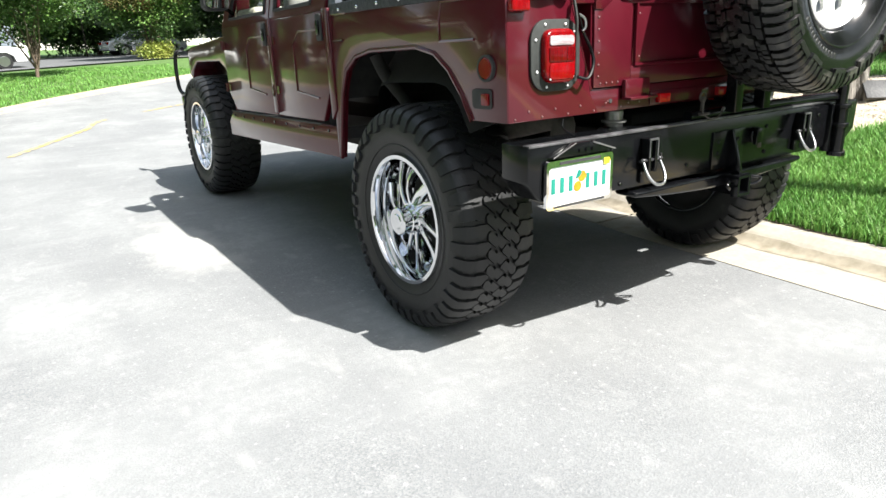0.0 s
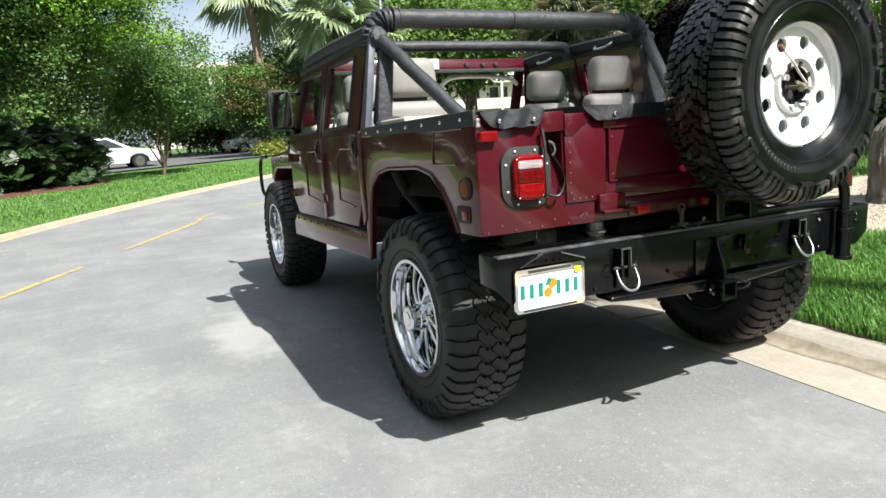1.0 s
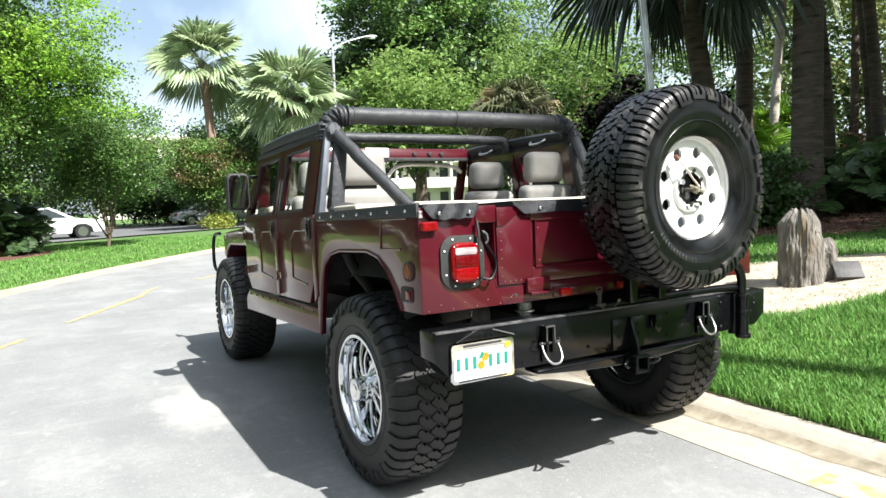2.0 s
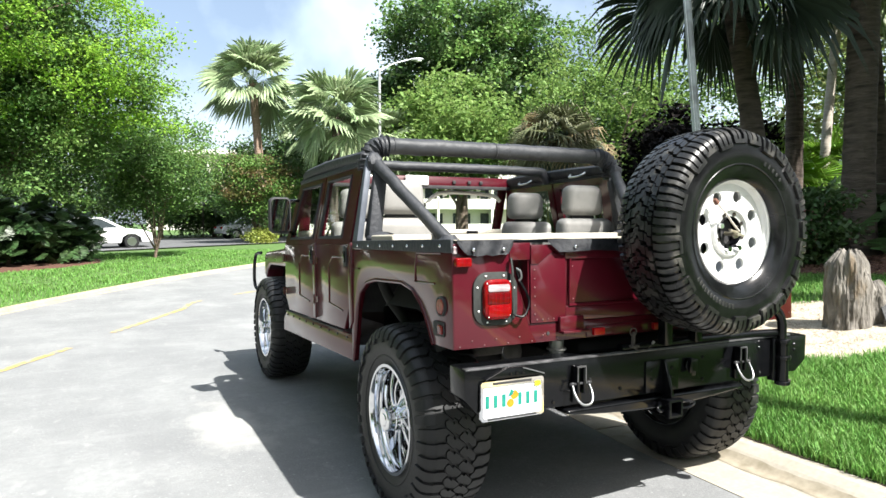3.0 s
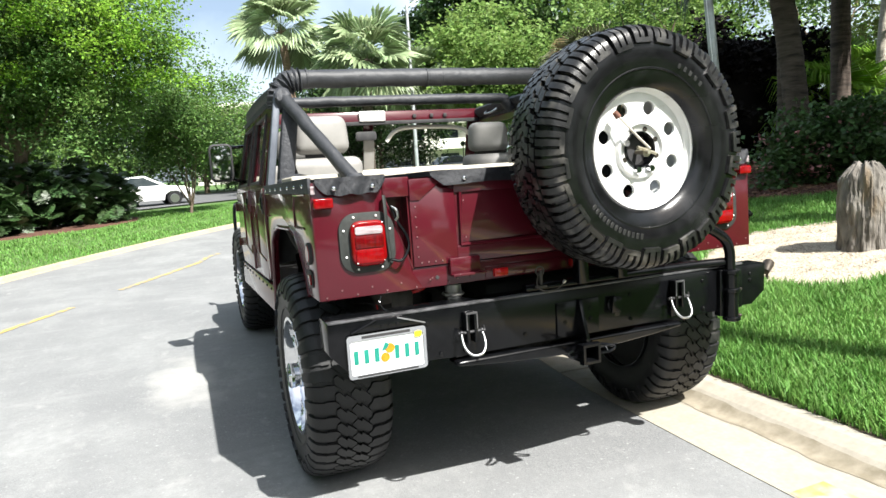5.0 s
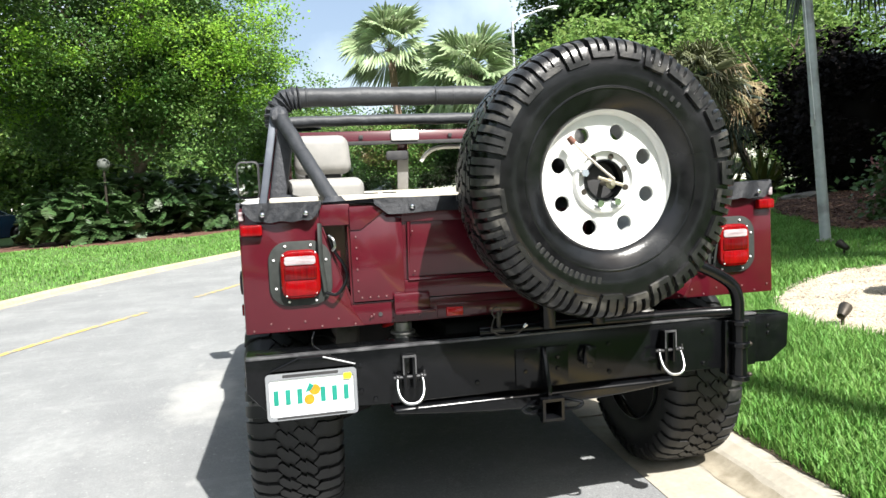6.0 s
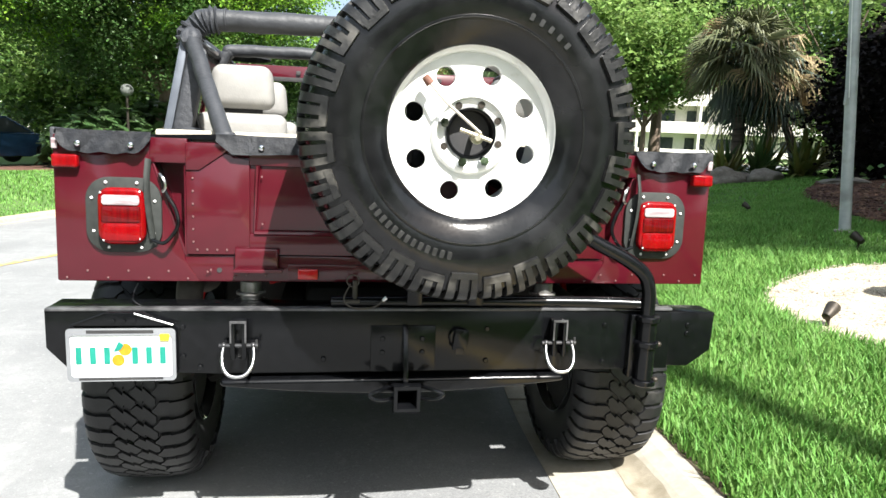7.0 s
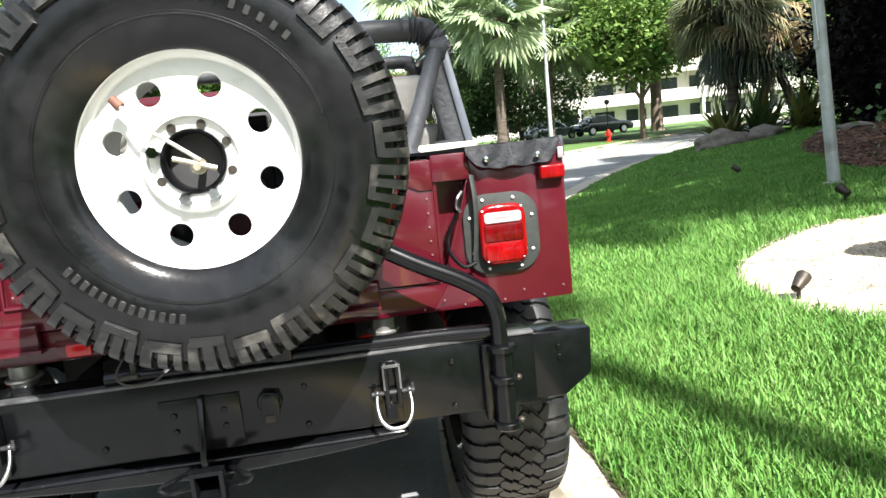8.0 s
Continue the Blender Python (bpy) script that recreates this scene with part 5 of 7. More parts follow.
part("plate_fruit", join(disc((-0.853, PY, 0.775), "y", 0.019, 0, -0.001, 18), disc((-0.873, PY - 0.0004, 0.742), "y", 0.018, 0, -0.001, 18)), ORANGE, pl)
part("plate_leaf", prism([(-0.885, 0.77), (-0.87, 0.80), (-0.855, 0.79), (-0.865, 0.775)], "y", PY - 0.003, PY - 0.002), TEAL, pl)
part("plate_sticker", prism(rounded(-0.752, -0.724, 0.803, 0.824, 0.004), "y", BY - 0.023, BY - 0.0215), YELLOW, pl)
part("frame_bar", box(-0.96, -0.77, BY - 0.0225, BY - 0.0212, 0.826, 0.836), DARKTRIM, pl)
part("frame_bar", box(-0.985, -0.745, BY - 0.0225, BY - 0.0212, 0.680, 0.687), DARKTRIM, pl)
# plate lamp bracket above it
lb = part("plate_lamp_bracket", prism([(-1.0, 0.852), (-0.90, 0.893), (-0.80, 0.893), (-0.71, 0.852)], "y", BY - 0.03, BY, 0.003), BLACKSTEEL, truck)
# left strip black, right one bright steel: the light on it is painted by material
part("bracket_strip", tube([(-1.0, BY - 0.032, 0.853), (-0.90, BY - 0.032, 0.893)], 0.003, 6), BLACKSTEEL, lb)
part("bracket_strip", tube([(-0.82, BY - 0.032, 0.89), (-0.71, BY - 0.032, 0.855)], 0.003, 6), STEEL, lb)
for bx in (-0.88, -0.85, -0.82):
    part("lamp_screw", disc((bx, BY - 0.03, 0.868), "y", 0.006, 0, -0.006, 8), BLACKSTEEL, lb)

# swing-out spare wheel carrier
car = part("carrier_pipe", tube(smooth_path([(-0.24, -0.075, 0.912), (0.2, -0.08, 0.915), (0.62, -0.09, 0.915), (0.80, -0.115, 0.915)]), 0.021, 14), BLACKSTEEL, truck, "black swing-out spare wheel carrier")
part("carrier_arm", tube(smooth_path([(0.815, -0.135, 0.66), (0.815, -0.135, 0.90), (0.812, -0.135, 0.97), (0.79, -0.13, 1.025), (0.72, -0.125, 1.075), (0.60, -0.115, 1.135), (0.40, -0.09, 1.25), (0.2, -0.08, 1.36)], 8), 0.024, 14), BLACKSTEEL, car)
part("pivot_post", tube([(0.818, BY - 0.035, 0.645), (0.818, BY - 0.035, 0.872)], 0.030, 16), BLACKSTEEL, car)
for z in (0.64, 0.775, 0.862):
    part("collar", disc((0.818, BY - 0.035, z), "z", 0.040, 0, 0.02, 18, 0.003), BLACKSTEEL, car)
part("pivot_plate", box(0.765, 0.80, BY - 0.02, BY + 0.02, 0.66, 0.88, 0.004), BLACKSTEEL, car)
for z in (0.66, 0.785):
    part("pivot_bolt", ball((0.856, BY - 0.045, z), 0.012, 0.012, 0.009, 8, 6), BRONZE, car)
part("wheel_mount", join(box(-0.02, 0.27, -0.115, -0.075, 1.36, 1.56, 0.006), box(0.0, 0.05, -0.12, -0.07, 0.91, 1.4, 0.005), box(0.2, 0.25, -0.12, -0.07, 0.91, 1.4, 0.005)), BLACKSTEEL, car)
part("latch_pin", join(tube([(-0.165, -0.085, 0.92), (-0.165, -0.085, 0.985)], 0.008, 8), revolve([(0.017, -0.003), (0.021, -0.003), (0.021, 0.003), (0.017, 0.003)], (-0.172, -0.09, 0.985), "y", 18, True), box(-0.20, -0.15, -0.11, -0.06, 0.915, 0.925, 0.002)), RUST, car)
part("lanyard_clip", tube([(-0.078, -0.1155, 0.926), (-0.066, -0.1145, 0.936)], [0.005, 0.007], 6), STEEL, car)
part("lanyard", tube(smooth_path([(-0.18, -0.09, 0.975), (-0.20, -0.115, 0.93), (-0.17, -0.125, 0.905), (-0.11, -0.12, 0.905), (-0.07, -0.115, 0.93)], 8), 0.003, 5), RUST, car)


# ---------------------------------------------------------------- wheels
def arc_profile(pts):
    """Arc length along a profile of (radius, width) points, with its middle at nought."""
    acc = [0.0]
    for a, b in zip(pts, pts[1:]):
        acc.append(acc[-1] + math.hypot(b[0] - a[0], b[1] - a[1]))
    mid = acc[-1] / 2
    return [v - mid for v in acc]


def tyre_mesh(R, width, rim_r, pitches, depth, style, seed):
    """A tyre round the x axis at the origin; +x is its outer side. Tread lugs stand proud of the carcass."""
    rnd = random.Random(seed)
    h = width / 2
    half = [(R - depth, 0.0), (R - depth - 0.002, h * 0.45), (R - depth - 0.008, h * 0.76), (R - depth - 0.022, h * 0.90), (R - depth - 0.052, h * 0.97), (R - depth - 0.10, h * 1.0), (rim_r + 0.085, h * 0.985), (rim_r + 0.045, h * 0.93), (rim_r + 0.018, h * 0.86), (rim_r + 0.008, h * 0.83), (rim_r - 0.004, h * 0.78), (rim_r - 0.012, h * 0.72)]
    prof = [(r, -x) for r, x in half[::-1]] + half[1:]
    s_of = arc_profile(prof)
    carcass = revolve(prof, (0, 0, 0), "x", 96)
    verts, faces = [], []

    def at(s, th, up):
        k = max(0, min(len(prof) - 2, next((i for i in range(len(s_of) - 1) if s <= s_of[i + 1]), len(prof) - 2)))
        f = (s - s_of[k]) / (s_of[k + 1] - s_of[k])
        r = prof[k][0] + (prof[k + 1][0] - prof[k][0]) * f
        x = prof[k][1] + (prof[k + 1][1] - prof[k][1]) * f
        nr, nx = prof[k + 1][1] - prof[k][1], prof[k][0] - prof[k + 1][0]
        q = math.hypot(nr, nx)
        r, x = r + up * nr / q, x + up * nx / q
        return (x, r * math.sin(th), r * math.cos(th))

    def lug(stations, up, down=-0.004, taper=0.10):
        """stations: (s, angle from, angle to)."""
        base = len(verts)
        for s, a, b, *own in stations:
            up = own[0] if own else up
            m, w = (a + b) / 2, (b - a) / 2 * (1 - taper)
            verts.extend((at(s, a, down), at(s, m - w, up), at(s, m + w, up), at(s, b, down)))
        for k in range(len(stations) - 1):
            p = base + 4 * k
            for i in range(3):
                faces.append((p + i, p + i + 1, p + 5 + i, p + 4 + i))
        e = base + 4 * (len(stations) - 1)
        faces.append((base + 3, base + 2, base + 1, base))
        faces.append((e, e + 1, e + 2, e + 3))

    P = 2 * math.pi / pitches
    tread = h * 0.9
    for side in (-1, 1):
        for k in range(pitches):
            a0 = k * P + (0.5 * P if side > 0 else 0.0)
            j = rnd.uniform(-0.02, 0.02) * P
            if style == "chevron":
                # slanted hooked blocks beside the middle, whose points interlock with square shoulder lugs
                # that stand half a pitch further and wrap on to the wall, alternately long and short
                a0 = (k + (0.10 if side > 0 else 0.0)) * P
                reach = 1.40 if k % 2 else 1.28
                mid = ((-0.05, 0.62, 0.80), (0.0, 0.40, 0.80), (0.07, 0.08, 0.84), (0.19, 0.06, 0.82), (0.205, -0.14, 0.62), (0.36, -0.12, 0.66), (0.41, -0.10, 0.52), (0.46, -0.06, 0.32))
                rim_ = ((0.39, 0.72, 0.84), (0.43, 0.55, 0.85), (0.48, 0.34, 0.88), (0.53, 0.10, 0.90), (0.72, 0.07, 0.90), (0.735, 0.13, 0.85), (0.97, 0.09, 0.88), (1.10, 0.09, 0.88), (reach, 0.13, 0.84))

                def slant(q):
                    return 2.1 * min(q, 0.47) + 0.10 * max(0.0, q - 0.47)

                for st, up_ in ((mid, depth * rnd.uniform(0.88, 1.0)), (rim_, depth)):
                    if side > 0:
                        rows_ = [(side * tread * q, -a0 - P * (u1 + slant(q) + j), -a0 - P * (u0 + slant(q) + j)) for q, u0, u1 in st]
                    else:
                        rows_ = [(side * tread * q, -a0 - P * (0.82 - u0 - slant(q) + j), -a0 - P * (0.82 - u1 - slant(q) + j)) for q, u0, u1 in st]
                    lug(rows_, up_, taper=0.12)
            else:
                # broad shoulder lugs cut by slots, with ribs down the wall
                reach = 1.30 if k % 2 else 1.20
                for u0, u1 in ((0.04, 0.25), (0.35, 0.57), (0.67, 0.90)):
                    u0, u1 = u0 + rnd.uniform(-0.035, 0.035), u1 + rnd.uniform(-0.035, 0.035)
                    dd = depth * rnd.uniform(0.74, 1.0)
                    lug([(side * tread * q, a0 + P * (u0 + sh), a0 + P * (u1 + sh), dd * w_) for q, w_, sh in ((0.60, 1.0, 0.03), (0.80, 1.0, 0.0), (0.97, 0.95, 0.0), (1.08, 0.75, 0.0), (reach, 0.55, 0.0), (reach + 0.04, 0.5, 0.0))], depth, taper=0.08)
                lug([(side * tread * reach, a0 + P * 0.04, a0 + P * 0.90, depth * 0.56), (side * tread * (reach + 0.11), a0 + P * 0.05, a0 + P * 0.89, depth * 0.52), (side * tread * (reach + 0.125), a0 + P * 0.06, a0 + P * 0.88, -0.002)], depth, taper=0.04)
                # interlocked stepped blocks over the middle, some cut by a slit
                for u0, u1, st in ((0.05, 0.46, ((0.33, 0.02), (0.41, 0.0), (0.43, -0.13), (0.55, -0.15))),
                                   (0.56, 0.93, ((0.30, 0.10), (0.38, 0.08), (0.40, -0.05), (0.54, -0.08))),
                                   (0.06, 0.47, ((0.03, 0.27), (0.12, 0.24), (0.14, 0.10), (0.29, 0.05))),
                                   (0.57, 0.94, ((-0.07, 0.36), (0.05, 0.32), (0.07, 0.17), (0.26, 0.12)))):
                    w0, w1 = rnd.uniform(-0.03, 0.03), rnd.uniform(-0.03, 0.03)
                    mid = (u0 + u1) / 2 + rnd.uniform(-0.04, 0.04)
                    for b0, b1 in (((u0 + w0, u1 + w1),) if rnd.random() < 0.75 else ((u0 + w0, mid - 0.015), (mid + 0.015, u1 + w1))):
                        dd = depth * rnd.uniform(0.85, 1.0)
                        lug([(side * tread * q, a0 + P * (b0 + c), a0 + P * (b1 + c)) for q, c in st], dd, taper=0.10)
    # raised rings on the outer wall
    bm = join(carcass, revolve([(rim_r + 0.052, h * 0.945), (rim_r + 0.054, h * 0.965), (rim_r + 0.058, h * 0.965), (rim_r + 0.06, h * 0.955)], (0, 0, 0), "x", 72))
    tread_bm = bmesh.new()
    me = bpy.data.meshes.new("tmp")
    me.from_pydata(verts, [], faces)
    tread_bm.from_mesh(me)
    bpy.data.meshes.remove(me)
    return bm, tread_bm


def spoke_rim(r, w):
    """A deep chrome rim with ten twisted spokes; +x is outside."""
    barrel = revolve([(r - 0.012, w * 0.5), (r + 0.004, w * 0.5), (r + 0.008, w * 0.46), (r - 0.012, w * 0.42), (r - 0.028, w * 0.30), (r - 0.036, -w * 0.40), (r - 0.010, -w * 0.5), (r - 0.004, -w * 0.5), (r - 0.02, -w * 0.3), (r - 0.022, w * 0.42)], (0, 0, 0), "x", 64, True)
    out = [barrel]
    n = 10
    for k in range(n):
        a = 2 * math.pi * k / n
        pts = []
        for f in (0.0, 0.2, 0.4, 0.6, 0.8, 1.0):
            rr = 0.052 + (r - 0.03 - 0.052) * f
            tw = a + 0.42 * f * f + (0.10 if k % 2 else -0.06) * math.sin(math.pi * f)
            pts.append((w * (0.30 + 0.05 * math.sin(math.pi * f) - 0.10 * f), rr * math.sin(tw), rr * math.cos(tw)))
        out.append(tube(pts, [0.030, 0.026, 0.025, 0.027, 0.034, 0.046], 10, flat=0.5))
    # chrome dish added behind the spokes so that the gaps reflect brightly
    out.append(revolve([(r - 0.034, w * 0.02), (0.16, w * -0.04), (0.07, w * 0.02)], (0, 0, 0), "x", 48))
    out.append(revolve([(0.0005, w * 0.43), (0.035, w * 0.43), (0.045, w * 0.40), (0.052, w * 0.33), (0.075, w * 0.30), (0.078, w * 0.22), (0.0005, w * 0.2)], (0, 0, 0), "x", 32))
    return join(*out)


wall_bm, lug_bm = tyre_mesh(0.492, 0.365, 0.272, 44, 0.014, "chevron", 3)
TYRE, TREAD = mesh_of("tyre", wall_bm, RUBBER, 35), mesh_of("tread", lug_bm, RUBBER, 35)
CHRM = mesh_of("rim", spoke_rim(0.278, 0.34), CHROME, 45)
LUGM = mesh_of("hub_cap", revolve([(0.0005, 0.198), (0.030, 0.198), (0.034, 0.194), (0.056, 0.194), (0.061, 0.189), (0.061, 0.176), (0.057, 0.172), (0.057, 0.150), (0.062, 0.146), (0.062, 0.125), (0.068, 0.118), (0.068, 0.10)], (0, 0, 0), "x", 32), CHROME, 35)
NUTM = mesh_of("wheel_nut", tube([(0.10, 0, 0.062), (0.128, 0, 0.062)], 0.010, 6), CHROME, 40)
HUBM = mesh_of("brake_drum", join(disc((0, 0, 0), "x", 0.20, -0.10, 0.0, 32, 0.01), disc((0, 0, 0), "x", 0.262, -0.13, -0.10, 32)), UNDER, 40)


def wheel(x, y, s, turn):
    m = Matrix.Translation((x, y, 0.489)) @ (Matrix.Identity(4) if s > 0 else Matrix.Rotation(math.pi, 4, "Z")) @ Matrix.Rotation(radians(turn), 4, "X")
    t = new("tyre", TYRE)
    t.parent, t.matrix_parent_inverse, t.matrix_basis = truck, Matrix.Translation(-truck.location), m
    tagged(t, "chunky black mud-terrain tyre on a chrome rim")
    for nm, me in (("tread", TREAD), ("rim", CHRM), ("hub_cap", LUGM), ("brake_drum", HUBM)):
        o = new(nm, me)
        o.parent = t
        if nm == "tread":
            tagged(o, "deep hooked tread blocks", kind="stuff")
    for k in range(8):
        o = new("wheel_nut", NUTM)
        o.parent, o.matrix_basis = t, Matrix.Rotation(k * math.pi / 4, 4, "X")
    return t


for s in SIDES:
    wheel(s * 0.932, 0.69, s, 17)
    wheel(s * 0.862, 4.10, s, 61)

# spare wheel
SPC = Matrix.Translation((0.133, -0.285, 1.459)) @ Matrix.Rotation(radians(-90), 4, "Z")
wall_bm, lug_bm = tyre_mesh(0.472, 0.32, 0.243, 27, 0.021, "slotted", 5)
sp = new("spare_tyre", mesh_of("spare_tyre", wall_bm, RUBBERSHINE, 35))
sp.parent, sp.matrix_parent_inverse, sp.matrix_basis = truck, Matrix.Translation(-truck.location), SPC @ Matrix.Rotation(radians(4), 4, "X")
tagged(sp, "spare tyre with glossy dressed walls on a white rim")
spare_tread = tagged(new("tread", mesh_of("tread", lug_bm, TREADSHINE, 35)), "deep slotted tread blocks", kind="stuff")
spare_tread.parent = sp


FACE = Matrix.Translation((0.050, 0, 0))


def plate_with_holes():
    """The wheel's face: eight sectors, each with one round hole whose edge is rolled in."""
    bm = bmesh.new()
    dx, r1, r2, rc, rh, half = 0.030, 0.112, 0.2175, 0.166, 0.0262, math.pi / 8

    def reach(d):
        """How far from the hole's centre a way meets the sector's bounds."""
        lo, hi = 0.0, 0.2
        for _ in range(40):
            m = (lo + hi) / 2
            q = Vector((0.0, rc)) + d * m
            ok = r1 <= q.length <= r2 and abs(math.atan2(q.x, q.y)) <= half
            lo, hi = (m, hi) if ok else (lo, m)
        return lo

    ways = [2 * math.pi * i / 48 for i in range(48)]
    for sa in (-half, half):
        for r in (r1, r2):
            q = Vector((r * math.sin(sa), r * math.cos(sa))) - Vector((0.0, rc))
            ways.append(math.atan2(q.x, q.y) % (2 * math.pi))
    ways.sort()
    for k in range(8):
        am = 2 * math.pi * (k + 0.5) / 8
        rings = [[], [], [], []]
        for w_ in ways:
            d = Vector((math.sin(w_), math.cos(w_)))
            for ring, (far, x) in zip(rings, ((reach(d), dx), (rh + 0.0025, dx), (rh, dx - 0.002), (rh, dx - 0.014))):
                q = Vector((0.0, rc)) + d * far
                ca, sn = math.cos(am), math.sin(am)
                ring.append(bm.verts.new((x, q.x * ca + q.y * sn, q.y * ca - q.x * sn)))
        for a, b in zip(rings, rings[1:]):
            for i in range(len(ways)):
                j = (i + 1) % len(ways)
                bm.faces.new((a[i], a[j], b[j], b[i]))
    bmesh.ops.remove_doubles(bm, verts=bm.verts, dist=0.00005)
    bmesh.ops.recalc_face_normals(bm, faces=bm.faces)
    return bm


barrel = revolve([(0.2165, 0.0805), (0.221, 0.090), (0.232, 0.099), (0.2335, 0.107), (0.2385, 0.111), (0.241, 0.125), (0.251, 0.125), (0.253, 0.115), (0.246, 0.10), (0.238, 0.085), (0.238, -0.10), (0.249, -0.125), (0.217, -0.125), (0.222, 0.02), (0.216, 0.062)], (0, 0, 0), "x", 96, True)
hubface = revolve([(0.113, 0.030), (0.106, 0.046), (0.098, 0.048), (0.092, 0.036), (0.072, 0.032), (0.066, 0.028), (0.066, -0.02), (0.072, -0.02), (0.10, 0.01)], (0, 0, 0), "x", 48)
rim = new("spare_rim", mesh_of("spare_rim", join(barrel, moved(plate_with_holes(), FACE), moved(hubface, FACE)), WHITEWHEEL, 35))
rim.parent = sp
tagged(rim, "white steel wheel with eight round holes")


def on_spare(name, bm, m, lab=""):
    o = new(name, mesh_of(name, bm if name == "raised_marking" else moved(bm, FACE), m))
    o.parent = sp
    return tagged(o, lab)


for k in (0, 1, 2, 5, 7):
    on_spare("lug_hole", disc((0.034, 0.082 * math.sin((k + 0.5) * math.pi / 4), 0.082 * math.cos((k + 0.5) * math.pi / 4)), "x", 0.010, 0, 0.003, 12), BRONZE)
for k in (3, 4, 6):
    a = (k + 0.5) * math.pi / 4
    on_spare("lug_nut", tube([(0.03, 0.082 * math.sin(a), 0.082 * math.cos(a)), (0.062, 0.082 * math.sin(a), 0.082 * math.cos(a))], 0.013, 6), CHROME, "chrome wheel nut")
on_spare("hub_recess", disc((-0.012, 0, 0), "x", 0.068, 0, 0.006, 32), DARKTRIM)
on_spare("hub_collar", revolve([(0.060, 0.036), (0.064, 0.041), (0.069, 0.041), (0.0705, 0.034), (0.066, -0.01), (0.060, -0.01)], (0, 0, 0), "x", 40, True), BLACKSTEEL, "black collar round the hub opening")
on_spare("threaded_rod", join(tube([(0.0, 0.01, -0.01), (0.075, 0.012, -0.012)], 0.009, 8), tube([(0.066, -0.035, 0.012), (0.066, 0.05, -0.022)], 0.006, 8), disc((0.05, 0.012, -0.012), "x", 0.018, 0, 0.01, 12)), mat("dull_brass", (0.35, 0.31, 0.22), (0.45, 0.42, 0.34), 40, 0.4, metal=0.7), "dull brass clamp rod")
on_spare("pull_cord", tube(smooth_path([(0.07, 0.02, 0.0), (0.075, -0.03, 0.045), (0.085, -0.075, 0.085), (0.075, -0.11, 0.13), (0.07, -0.118, 0.14)]), 0.0045, 6), mat("cord", (0.5, 0.45, 0.38), (0.6, 0.55, 0.5), 60, 0.8))
on_spare("cord_knob", tube([(0.07, -0.112, 0.132), (0.068, -0.126, 0.152)], [0.012, 0.010], 10), mat("rusty_knob", (0.11, 0.045, 0.03), (0.16, 0.07, 0.045), 40, 0.7))
# raised marks on the tyre wall, as plain bars
bars = []
for k in range(13):
    a = radians(194 + 3.6 * k)
    b = box(0.1560, 0.1592, -0.0065, 0.0065, -0.013, 0.013, 0.001, 1)
    bars.append(moved(b, Matrix.Rotation(-a, 4, "X") @ Matrix.Translation((0, 0, 0.335))))
for k in range(5):
    a = radians(28 + 5.2 * k)
    b = box(0.1560, 0.1590, -0.0065, 0.0065, -0.013, 0.013, 0.001, 1)
    bars.append(moved(b, Matrix.Rotation(-a, 4, "X") @ Matrix.Translation((0, 0, 0.335))))
for b in bars:
    on_spare("raised_marking", b, mat("grey_marking", (0.007, 0.007, 0.007), (0.020, 0.020, 0.0195), 60, 0.45))

# ---------------------------------------------------------------- street things
def pole_lamp(x, y, h, arm):
    z = ground_z(x, y)
    t = thing("street_lamp", (x, y, z), "tall grey street lamp with a cobra head", "street lamp")
    part("pole", tube([(x, y, z - 0.1), (x, y, z + 0.5 * h), (x, y, z + h)], [0.11, 0.09, 0.07], 12), POLE, t)
    part("arm", tube(smooth_path([(x, y, z + h - 0.1), (x + arm * 0.4, y, z + h + 0.35), (x + arm, y, z + h + 0.75)]), 0.035, 8), POLE, t)
    hd_ = part("lamp_head", moved(ball((0, 0, 0), 0.42, 0.15, 0.09), Matrix.Translation((x + arm + 0.3, y, z + h + 0.76)) @ Matrix.Rotation(radians(-8), 4, "Y")), POLE, t)
    part("lens", moved(ball((0, 0, 0), 0.22, 0.12, 0.07), Matrix.Translation((x + arm + 0.36, y, z + h + 0.70))), LAMPWHITE, hd_)


pole_lamp(10.7, 31.3, 9.25, 1.9)
fx, fy = 5.52, 4.58
fz = ground_z(fx, fy)
fp = thing("flagpole", (fx, fy, fz), "grey metal flagpole standing in the lawn", "flagpole")
part("pole", tube([(fx, fy, fz - 0.1), (fx - 0.15, fy + 0.19, fz + 3), (fx - 0.40, fy + 0.50, fz + 8)], [0.062, 0.058, 0.045], 16), POLE, fp)
part("foot", disc((fx, fy, fz), "z", 0.12, 0, 0.03, 16, 0.005), CONCRETE, fp)
part("halyard", tube([(fx - 0.15, fy + 0.04, fz + 1.5), (fx - 0.30, fy + 0.20, fz + 4), (fx - 0.46, fy + 0.47, fz + 7.9)], 0.005, 5), LAMPWHITE, fp)
part("cleat", box(fx - 0.165, fx - 0.125, fy + 0.06, fy + 0.10, fz + 1.42, fz + 1.58, 0.006), POLE, fp)


